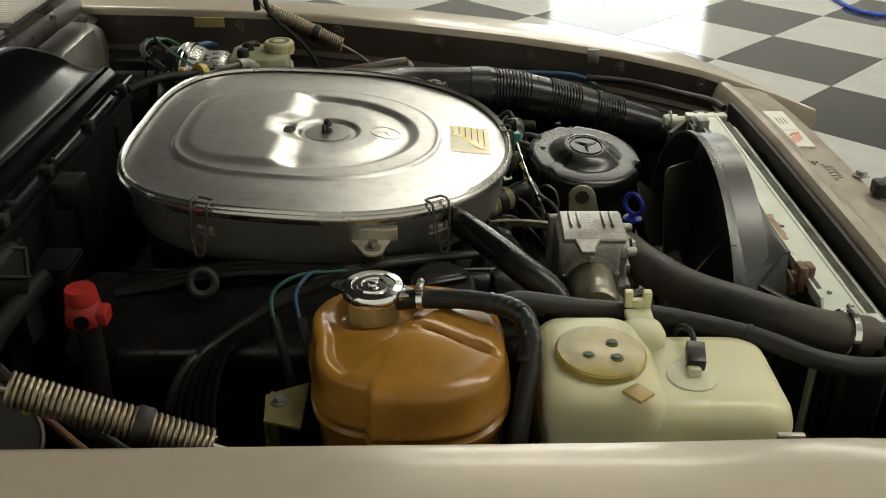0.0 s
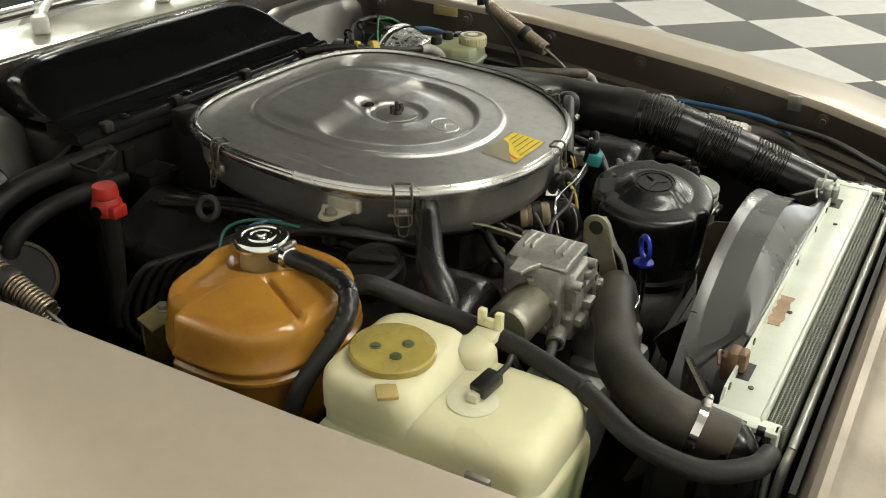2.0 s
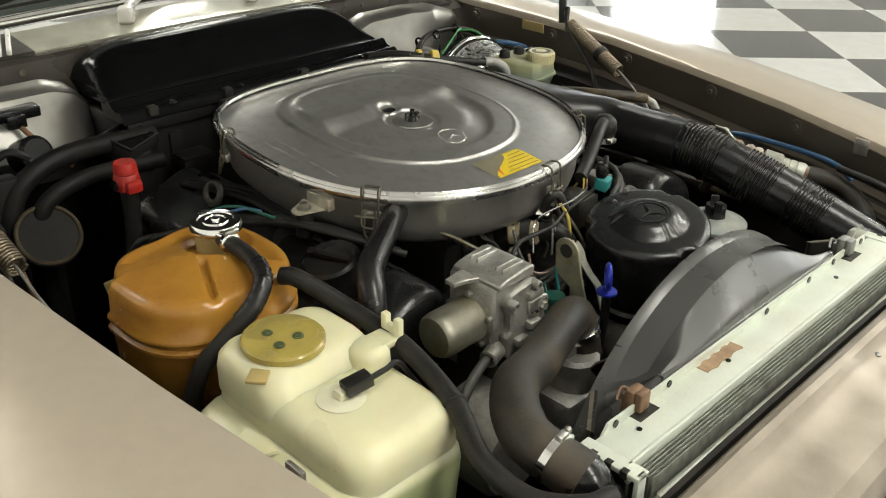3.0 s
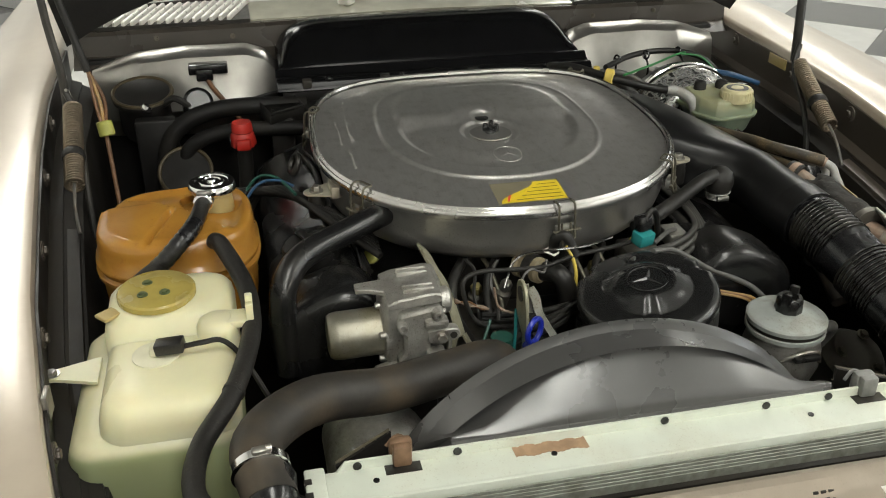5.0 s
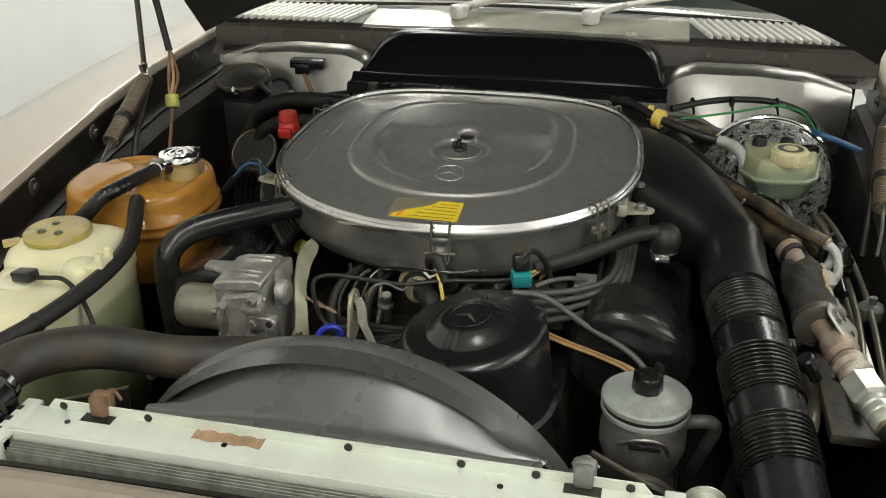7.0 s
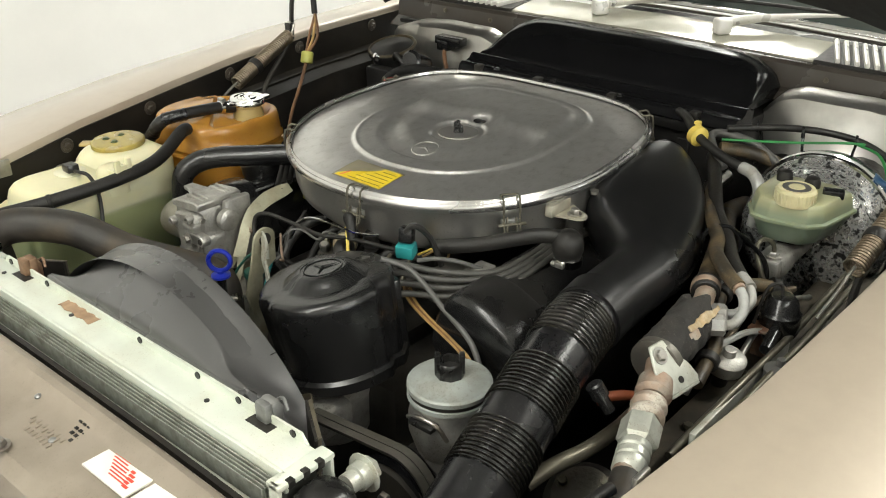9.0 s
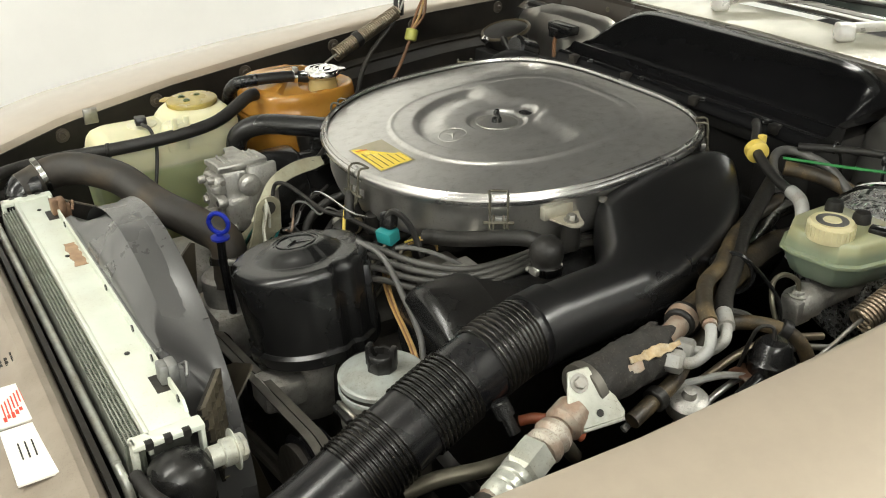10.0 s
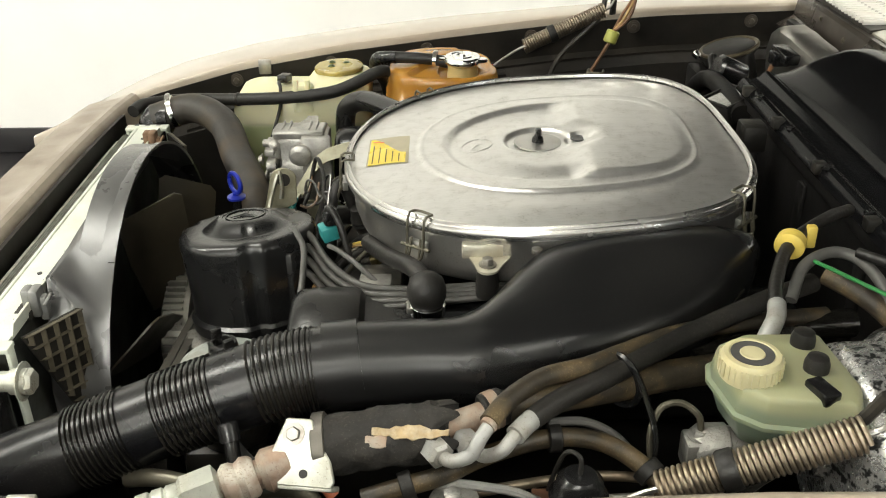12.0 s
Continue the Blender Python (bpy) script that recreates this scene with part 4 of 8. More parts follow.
sheet(lambda u, v: (SX0 + 0.034 + 0.015 * u, SY0 + 0.012 + 0.003 * v + 0.006 * (1 - u)), 3, 1, 0.0015, M_redink, "red_mark", sticker)
for row, (y, x0, n) in enumerate(((-0.207, -0.090, 20), (-0.222, -0.082, 20), (-0.214, 0.024, 14))):
    for k in range(n):
        x = x0 + 0.0046 * k
        if k % 7 == 4 + row:
            continue
        part("stamped_mark", rbox(x, x + 0.0022 + 0.001 * (k % 3), y, y + 0.006, lid_z(x, y) - 0.001, lid_z(x, y) + 0.00006, 0), M_lid, lid)


def latch(deg):
    a = radians(deg)
    x, y = outline(a)
    nx, ny = math.cos(a), math.sin(a)
    t = Vector((-ny, nx, 0))
    o = Vector((nx, ny, 0))
    c = Vector((x, y, lid_plane(x)))
    w = 0.011
    loop = [c + t * w - o * 0.012 + Vector((0, 0, 0.007)), c + t * w + o * 0.003 + Vector((0, 0, 0.006)), c + t * w + o * 0.006 + Vector((0, 0, -0.025)), c + t * (w * 0.8) + o * 0.010 + Vector((0, 0, -0.040)),
            c - t * (w * 0.8) + o * 0.010 + Vector((0, 0, -0.040)), c - t * w + o * 0.006 + Vector((0, 0, -0.025)), c - t * w + o * 0.003 + Vector((0, 0, 0.006)), c - t * w - o * 0.012 + Vector((0, 0, 0.007)), c + t * w - o * 0.012 + Vector((0, 0, 0.007))]
    inner = [c + t * 0.006 + o * 0.004 + Vector((0, 0, -0.018)), c + t * 0.006 + o * 0.012 + Vector((0, 0, -0.050)), c - t * 0.006 + o * 0.012 + Vector((0, 0, -0.050)), c - t * 0.006 + o * 0.004 + Vector((0, 0, -0.018))]
    la = part("latch", join(tube(loop, 0.0016, 8, 3), tube(inner, 0.0015, 8, 4)), M_darksteel, cleaner, "wire spring clip")
    part("latch_bracket", xf(rbox(-0.013, 0.013, -0.003, 0.004, -0.034, -0.022, 0.001), Matrix.Translation(c) @ Matrix.Rotation(a - math.pi / 2, 4, "Z")), M_pan, la)
    part("latch_bar", tube([c + t * 0.019 + o * 0.006 + Vector((0, 0, -0.028)), c - t * 0.019 + o * 0.006 + Vector((0, 0, -0.028))], 0.0022, 8, 2), M_darksteel, la)


for d in (7, 55, -55, -114, 135):
    latch(d)
for s in (1, -1):
    br = part("mounting_bracket", join(prism([(0.035, 0), (0.105, 0), (0.092, 0.045)] + arc(0.078, 0.052, 0.012, 20, 160, 6) + [(0.062, 0.045)], 0.0025, Matrix.Translation((0, s * 0.222, 0.905)) @ Matrix.Diagonal((1, s, 1, 1))),
                                       rbox(0.06, 0.105, min(s * 0.238, s * 0.25), max(s * 0.238, s * 0.25), 0.905, 0.922, 0.002)), M_zinc, cleaner, "pale plated bracket")
    part("bolt", hexhead((0.078, s * 0.268, 0.908), (0, 0, 1), 0.0065, 0.008), M_steel, br)
    part("rubber_mount", lathe([(0.012, -0.035), (0.013, -0.02), (0.011, 0)], 16, (0.078, s * 0.268, 0.905)), M_rubber, br)
part("pan_bolt", lathe([(0.006, 0), (0.005, 0.004)], 14, (0.188, -0.158, 0.895), (1, -0.8, 0)), M_steel, cleaner)

# ---- intake snorkel and bellows duct ----
duct = thing("intake_duct", (0.1, 0.38, 0.84), "black plastic intake duct with three ribbed bellows", "air duct")
# inner edge, outer edge, height of the middle, half height, squareness, fall to the outside
SN = [((-0.220, 0.248), (-0.206, 0.275), 0.897, 0.022, 2.2, 0.0), ((-0.212, 0.236), (-0.192, 0.291), 0.896, 0.036, 2.6, 0.004), ((-0.188, 0.226), (-0.150, 0.336), 0.893, 0.045, 3.0, 0.010), ((-0.146, 0.224), (-0.10, 0.371), 0.890, 0.049, 3.2, 0.016),
      ((-0.095, 0.226), (-0.05, 0.395), 0.887, 0.050, 3.2, 0.018), ((-0.034, 0.232), (0.0, 0.412), 0.883, 0.050, 3.1, 0.016), ((0.016, 0.246), (0.04, 0.423), 0.878, 0.049, 2.9, 0.012), ((0.046, 0.276), (0.062, 0.428), 0.874, 0.047, 2.6, 0.007),
      ((0.08, 0.323), (0.086, 0.431), 0.871, 0.044, 2.3, 0.002), ((0.112, 0.345), (0.114, 0.432), 0.869, 0.042, 2.0, 0.0), ((0.16, 0.348), (0.16, 0.432), 0.868, 0.042, 2.0, 0.0), ((0.235, 0.353), (0.235, 0.436), 0.868, 0.0415, 2.0, 0.0)]


def snorkel_rings():
    keys = np.array([[*i, *o, z, h, n, d] for i, o, z, h, n, d in SN])
    out = []
    steps = np.linspace(0, len(SN) - 1, 45)
    for u in steps:
        i = min(int(u), len(SN) - 2)
        f = u - i
        p = [keys[max(0, min(len(SN) - 1, i + q))] for q in (-1, 0, 1, 2)]
        ix, iy, ox, oy, z, h, n, d = 0.5 * (2 * p[1] + (p[2] - p[0]) * f + (2 * p[0] - 5 * p[1] + 4 * p[2] - p[3]) * f * f + (3 * p[1] - p[0] - 3 * p[2] + p[3]) * f ** 3)
        c, half = Vector(((ix + ox) / 2, (iy + oy) / 2, z)), Vector(((ox - ix) / 2, (oy - iy) / 2, 0))
        r = []
        for k in range(32):
            a = 2 * math.pi * k / 32
            q = (abs(math.cos(a)) ** n + abs(math.sin(a)) ** n) ** (-1 / n)
            w = q * math.cos(a)
            r.append(c + half * w + Vector((0, 0, h * q * math.sin(a) - d * (w + 0.3))))
        out.append(r)
    return out


SR = snorkel_rings()
part("snorkel_seam", tube([r[31].lerp(r[0], 0.4) for r in SR[4:34:2]], 0.0022, 8, 2), M_snorkel, duct, "moulded seam")
part("snorkel", loft(SR), M_snorkel, duct, "black moulded snorkel", angle=60)
DP = [(0.205, 0.391, 0.869), (0.278, 0.399, 0.862), (0.374, 0.414, 0.836), (0.464, 0.429, 0.806), (0.54, 0.440, 0.780), (0.64, 0.45, 0.745)]
part("pipe", tube(DP, 0.040, 28, 10), M_blackgloss, duct)
dpath = smooth_path(DP, 30)
for c0, half in ((0.278, 0.030), (0.368, 0.029), (0.452, 0.026)):
    idx = [i for i, p in enumerate(dpath) if abs(p.x - c0) < half]
    P = [dpath[i] for i in idx]
    ribs = smooth_path(P, 10)
    part("bellows", tube(ribs, 0.043, 28, 1, radius=lambda u: 0.0405 + 0.0020 * (1 - 2 * abs(math.sin(u * math.pi * 10)) ** 2.6)), M_bellows, duct, "ribbed black bellows")
part("collar", tube([dpath[k] for k in range(0, 18, 3)], 0.0435, 28, 1), M_snorkel, duct)
for x, y, z in ((0.025, 0.258, 0.9275), (-0.061, 0.258, 0.9345), (-0.144, 0.254, 0.939)):
    part("rivet", lathe([(0.006, -0.004), (0.006, 0.001), (0.004, 0.002)], 14, (x, y + 0.006, z - 0.004)), M_steel, duct)

# ---- radiator, condenser ----
M_rustclip = mat("rusty_clip", (0.20, 0.12, 0.07), 0.6, 0.3, 0.3, 60, (0.10, 0.06, 0.04), 0.5, 40)
rad = thing("radiator", (0.61, 0, 0.38), "radiator with a pale green painted top rail and black side tanks", "radiator")
part("core", rbox(0.590, 0.629, -0.32, 0.32, 0.39, 0.835, 0.003), M_fins, rad, "dark radiator core")
part("top_rail", join(rbox(0.585, 0.630, -0.322, 0.322, 0.8425, 0.8485, 0.002), rbox(0.6265, 0.6315, -0.322, 0.322, 0.826, 0.8500, 0.0015),
                      prism([(-0.305, 0), (-0.296, 0.011)] + [(0.296, 0.011), (0.305, 0)], 0.003, Matrix.Translation((0.5845, 0, 0.8475)) @ Matrix(((0, 0, 1, 0), (1, 0, 0, 0), (0, 1, 0, 0), (0, 0, 0, 1))))), M_radwhite, rad, "pale green painted top rail, chipped")
for y in (-0.285, -0.19, 0.02, 0.13, 0.20, 0.285):
    part("rail_hole", lathe([(0.0042, 0), (0.0042, 0.0015)], 16, (0.5874, y, 0.8535), (1, 0, 0)), M_black, rad)
for y in (-0.27, -0.10, 0.17):
    part("rail_hole", lathe([(0.003, 0), (0.003, 0.0012)], 12, (0.606, y, 0.8485), (0, 0, 1)), M_black, rad)
M_rust = mat("bare_rust_patch", (0.34, 0.22, 0.13), 0.6, 0, 0.25, 60, (0.2, 0.12, 0.07), 0.5, 50)
part("bare_patch", prism([(-0.137 + 0.0029 * k, 0.0012 * math.sin(0.9 * k) - 0.001 * (k % 2)) for k in range(26)] + [(-0.064 - 0.0029 * k, 0.014 + 0.0012 * math.sin(0.7 * k + 1) + 0.0008 * (k % 2)) for k in range(26)], 0.0006,
                         Matrix(((0, 1, 0, 0.589), (1, 0, 0, 0), (0, 0, 1, 0.8487), (0, 0, 0, 1)))), M_rust, rad, "worn brown bare-metal patch")
for s in (1, -1):
    tank = part("side_tank", rbox(0.583, 0.643, min(s * 0.325, s * 0.383), max(s * 0.325, s * 0.383), 0.42, 0.842, 0.024, 4), M_black, rad, "black plastic side tank")
    part("crimp_notches", join(*[rbox(0.592 + 0.018 * k, 0.600 + 0.018 * k, min(s * 0.3275, s * 0.335), max(s * 0.3275, s * 0.335), 0.8420, 0.8506, 0.001) for k in range(3)]), M_block, tank)
    part("crimp_strip", join(rbox(0.578, 0.648, min(s * 0.315, s * 0.334), max(s * 0.315, s * 0.334), 0.8435, 0.8500, 0.002), rbox(0.642, 0.648, min(s * 0.318, s * 0.332), max(s * 0.318, s * 0.332), 0.45, 0.85, 0.002),
                             rbox(0.578, 0.583, min(s * 0.318, s * 0.332), max(s * 0.318, s * 0.332), 0.45, 0.848, 0.002)), M_radwhite, tank, "pale crimped strip")
    clip = part("shroud_clip", join(rbox(0.574, 0.586, s * 0.243 - 0.011, s * 0.243 + 0.011, 0.838, 0.872, 0.004), rbox(0.584, 0.594, s * 0.243 - 0.009, s * 0.243 + 0.009, 0.849, 0.872, 0.003), rbox(0.568, 0.578, s * 0.243 - 0.006, s * 0.243 + 0.006, 0.832, 0.862, 0.003), tube([(0.568, s * 0.243 - 0.012, 0.855), (0.564, s * 0.243, 0.863), (0.568, s * 0.243 + 0.012, 0.855)], 0.002, 6, 4)), M_clip if s > 0 else M_rustclip, rad, "dull spring-steel shroud clip")
    part("clip_cutout", rbox(0.583, 0.601, s * 0.243 - 0.017, s * 0.243 + 0.017, 0.8400, 0.8489, 0), M_block, rad)
part("drain_fitting", join(lathe([(0.011, 0), (0.011, 0.012), (0.014, 0.013), (0.014, 0.030), (0.010, 0.034)], 16, (0.584, 0.353, 0.824), (-1, 0, 0)), hexhead((0.560, 0.353, 0.824), (-1, 0, 0), 0.014, 0.012)), M_palezinc, rad, "dull metal union")
part("hose_stub", tube([(0.615, -0.35, 0.80), (0.612, -0.365, 0.845), (0.585, -0.365, 0.85)], 0.025, 18, 6), M_black, rad)

cond = thing("condenser", (0.665, 0, 0.4), "air conditioning condenser with fine dark fins", "condenser")
part("fin_core", rbox(0.633, 0.650, -0.31, 0.31, 0.42, 0.822, 0.002), M_fins, cond)
for k in range(5):
    x = 0.6325 + 0.0037 * k
    part("fin_strip", rbox(x, x + 0.0026, -0.312, 0.312, 0.80, 0.840 - 0.0006 * k, 0.0006, 1), M_fincorr, cond)
    part("condenser_tube", rbox(x + 0.0026, x + 0.0037, -0.312, 0.312, 0.80, 0.8428 - 0.0006 * k, 0.0003, 1), M_seam, cond)
single("refrigerant_pipe", tube([(0.654, 0.345, 0.70), (0.658, 0.338, 0.80), (0.6605, 0.315, 0.822), (0.6610, 0.28, 0.826), (0.6610, 0.0, 0.826), (0.6610, -0.28, 0.826), (0.6605, -0.31, 0.822), (0.658, -0.335, 0.80), (0.654, -0.34, 0.70)], 0.0050, 12, 8), M_palezinc, "pale metal refrigerant pipe along the condenser", "pipe")

# ---- fan shroud and fan ----
shroud = thing("fan_shroud", (0.54, 0, 0.5), "dark grey plastic fan shroud", "fan shroud")
CY, CZ, CR = -0.005, 0.653, 0.275
# around one side, by degrees over the horizontal: the crease and the foot on the rail, as x, width, height
CREASE = [(-90, 0.535, 0.000, 0.400), (-40, 0.535, 0.212, 0.475), (-5, 0.533, 0.262, 0.635), (12, 0.536, 0.255, 0.745), (22, 0.545, 0.226, 0.815), (28, 0.560, 0.207, 0.842), (33, 0.578, 0.200, 0.864), (40, 0.573, 0.160, 0.868), (50, 0.557, 0.122, 0.885), (60, 0.548, 0.092, 0.901), (75, 0.541, 0.047, 0.915), (90, 0.540, 0.000, 0.919)]
FOOT = [(-90, 0.575, 0.000, 0.400), (-40, 0.575, 0.215, 0.475), (-5, 0.575, 0.262, 0.635), (12, 0.578, 0.257, 0.745), (22, 0.578, 0.240, 0.800), (28, 0.578, 0.215, 0.842), (33, 0.582, 0.200, 0.860), (40, 0.583, 0.166, 0.860), (50, 0.583, 0.128, 0.860), (60, 0.583, 0.096, 0.860), (75, 0.583, 0.050, 0.860), (90, 0.583, 0.000, 0.860)]


def shroud_geo():
    n = 120

    def around(table, grow=0.0):
        out = []
        for k in range(n):
            a = 2 * math.pi * k / n
            e = math.degrees(math.asin(max(-1, min(1, math.sin(a)))))
            x, w, z = (float(np.interp(e, [r[0] for r in table], [r[c] for r in table])) for c in (1, 2, 3))
            out.append(((x + grow), CY + 0.012 + math.copysign(w, math.cos(a)), z))
        return out

    def circle(r, x):
        return [(x, CY + r * math.cos(2 * math.pi * k / n), CZ + r * math.sin(2 * math.pi * k / n)) for k in range(n)]

    def mix(p, q, t):
        return [tuple(a + (b - a) * t for a, b in zip(u, v)) for u, v in zip(p, q)]

    rim, crease, foot = circle(CR, 0.515), around(CREASE), around(FOOT)
    low = [(a[0], b[1], b[2]) for a, b in zip(mix(crease, foot, 0.95), mix(crease, foot, 0.76))]
    a0, b0 = mix(rim, crease, 0.86), mix(crease, low, 0.13)
    bend = [mix(mix(a0, crease, t), mix(crease, b0, t), t) for t in (0, 0.2, 0.4, 0.6, 0.8, 1)]
    a1, b1 = mix(b0, low, 0.86), mix(low, foot, 0.35)
    kick = [mix(mix(a1, low, t), mix(low, b1, t), t) for t in (0, 0.33, 0.67, 1)]
    rows = [circle(CR - 0.004, 0.514), circle(CR, 0.5135), mix(circle(CR, 0.521), crease, 0.08), mix(rim, crease, 0.55)] + bend + [mix(b0, low, 0.5)] + kick + [foot]
    inner = [circle(CR - 0.004, 0.56), circle(CR - 0.004, 0.514)]
    return join(loft(rows, caps=False), loft(inner, caps=False))


part("shroud_body", shroud_geo(), M_shroud, shroud, angle=65)
for s in (1, -1):
    def slope_x(y):
        return 0.540 + (y - 0.251) * 0.66

    def outer_y(z):
        return 0.304 - (0.846 - z) * 0.30

    top = [(slope_x(y) - 0.002, s * y, z) for y, z in ((0.245, 0.846), (outer_y(0.846), 0.846), (outer_y(0.700), 0.700), (0.245, 0.700))]
    back = [(x + 0.004, y, z) for x, y, z in top]
    grid = part("corner_panel", loft([back, top]), M_apron, shroud, "dark corner of the shroud")
    for k in range(9):
        z = 0.845 - 0.018 * k
        y1 = outer_y(z)
        part("grid_rib", loft([[(slope_x(y) - d, s * y, z + e) for d, e in ((0.0, -0.0009), (0.007, -0.0006), (0.007, 0.0006), (0.0, 0.0009))] for y in (0.246, y1)]), M_gridrib, grid)
    for y in (0.248, 0.261, 0.274, 0.287, 0.300):
        z0 = max(0.70, 0.846 - (0.304 - y) / 0.30)
        if z0 < 0.84:
            part("grid_rib", loft([[(slope_x(y + e) - d, s * (y + e), z) for d, e in ((0.0, -0.0009), (0.007, -0.0006), (0.007, 0.0006), (0.0, 0.0009))] for z in (z0, 0.846)]), M_gridrib, grid)
part("shroud_foot", rbox(0.5755, 0.5845, -0.195, 0.205, 0.840, 0.8625, 0.002), M_shroud, shroud)
sa = radians(50)
for dy in (1, -1):
    part("shroud_seam", tube([(0.5130, CY + dy * CR * math.cos(sa), CZ + CR * math.sin(sa)), (0.521, CY + dy * CR * math.cos(sa), CZ + CR * math.sin(sa) + 0.0004)], 0.0006, 6, 1), M_block, shroud)

fan = thing("cooling_fan", (0.52, 0, 0.66), "dull engine cooling fan with a finned clutch", "fan")
part("fan_clutch", join(lathe([(0.03, -0.04), (0.085, -0.035), (0.085, 0.0), (0.06, 0.01), (0.03, 0.02)], 40, (0.508, 0, 0.66), (1, 0, 0))), M_clutch, fan, "finned cast clutch")
for k in range(54):
    a = 2 * math.pi * k / 54
    part("clutch_fin", xf(rbox(-0.030, -0.004, -0.0019, 0.0019, 0.084, 0.0935, 0), Matrix.Translation((0.510, 0, 0.66)) @ Matrix.Rotation(a, 4, "X")), M_clutch, fan)
for k in range(7):
    a = 2 * math.pi * k / 7 - 1.10
    part("blade", xf(prism([(-0.03, 0.06), (0.035, 0.06), (0.05, 0.15), (0.052, 0.214), (0.042, 0.222), (-0.036, 0.222), (-0.046, 0.214), (-0.045, 0.15)], 0.0025, pose(0, 0, 0, 90, 0, 48)), Matrix.Translation((0.502, 0, 0.66)) @ Matrix.Rotation(a, 4, "X")), M_fanblade, fan, "tan plastic blade")

# ---- coolant expansion tank ----
exp = thing("expansion_tank", (0.125, -0.445, 0.72), "amber plastic coolant expansion tank with a chrome cap", "coolant tank")
TX, TY = 0.119, -0.454


def tank_ring(k, z, n=160, ex=2.7):
    out = []
    for i in range(n):
        a = 2 * math.pi * i / n
        c, s = math.cos(a), math.sin(a)
        q = (abs(c) ** ex + abs(s) ** ex) ** (-1 / ex)
        deg = math.degrees(a)
        notch = 1 - 0.13 * sstep(150, 185, deg) * sstep(256, 249, deg)
        out.append((TX + 0.100 * k * q * c * notch, TY + 0.101 * k * q * s * notch, z))
    return out


def tank_top():
    rows = []
    for j in range(25):
        k = 1 - j / 24
        z0 = 0.9125 + 0.0045 * sstep(0, 0.10, 1 - k) + 0.009 * sstep(0.05, 0.8, 1 - k)
        row = []
        for x, y, _ in tank_ring(max(k, 0.02), 0):
            # a groove that runs out from the neck, a step down to the west, a dish round the neck
            px, py = x - 0.136, y + 0.4555
            along, across = px * 0.92 - py * 0.39, abs(px * 0.39 + py * 0.92)
            g = sstep(0.0060, 0.002, across) * sstep(-0.004, 0.006, along)
            low = sstep(0.0015, -0.0025, (x - 0.069) * 0.77 - (y + 0.522) * 0.64)
            dish = sstep(0.047, 0.039, math.hypot(x - 0.088, y + 0.405))
            row.append((x, y, z0 - 0.0085 * g * min(1, 4 * (1 - k) + 0.3) - max(0.0095 * low, 0.019 * dish) * sstep(0.0, 0.22, 1 - k)))
        rows.append(row)
    return rows


tr = [tank_ring(0.70, 0.772), tank_ring(0.86, 0.776), tank_ring(0.93, 0.786), tank_ring(0.96, 0.806), tank_ring(0.985, 0.854), tank_ring(1.03, 0.857), tank_ring(1.03, 0.861), tank_ring(0.99, 0.864), tank_ring(0.99, 0.868), tank_ring(1.025, 0.871), tank_ring(1.02, 0.875), tank_ring(0.985, 0.878),
      tank_ring(0.975, 0.898), tank_ring(0.967, 0.904), tank_ring(0.95, 0.9095)]
top = [[(TX + (x - TX) * 0.93, TY + (y - TY) * 0.93, z) for x, y, z in r] for r in tank_top()]
part("tank_body", loft(tr + top), M_amber, exp, "stained amber plastic body", angle=50)
part("neck", lathe([(0.026, -0.03), (0.026, 0.0), (0.024, 0.014), (0.027, 0.016), (0.027, 0.02)], 28, (0.088, -0.405, 0.910)), M_creamcap, exp, "yellowed filler neck")
capg = lathe([(0.029, 0.0), (0.031, 0.002), (0.031, 0.009), (0.029, 0.012), (0.022, 0.013), (0.021, 0.0115), (0.017, 0.0115), (0.016, 0.0135), (0.012, 0.0135), (0.011, 0.012), (0.006, 0.012), (0.005, 0.015), (0.0015, 0.0155)], 40, (0.088, -0.405, 0.928))
ears = [prism(arc(0.034, 0, 0.009, -80, 80, 8) + [(0.022, 0.014), (0.022, -0.014)], 0.006, Matrix.Translation((0.088, -0.405, 0.931)) @ pose(0, 0, 0, 0, 0, d), 0.0012) for d in (-12, 168)]
part("cap", join(capg, *ears), M_chrome, exp, "chrome pressure cap with two ears")
part("tank_bracket", join(prism([(0.005, -0.50), (0.04, -0.51), (0.04, -0.44), (0.0, -0.46)], 0.003, Matrix.Translation((-0.015, -0.01, 0.852))), rbox(-0.012, -0.008, -0.505, -0.46, 0.74, 0.852, 0.001)), M_yellowzinc, exp, "yellow plated bracket")
part("bracket_bolt", hexhead((0.0, -0.48, 0.855), (0, 0, 1), 0.006, 0.006), M_steel, exp)
part("support_post", rbox(0.06, 0.18, -0.50, -0.40, 0.38, 0.773, 0.004), M_bulk, exp)

# ---- washer fluid tank ----
wash = thing("washer_tank", (0.37, -0.46, 0.62), "milky yellow washer fluid tank, half full of greenish fluid", "fluid tank")


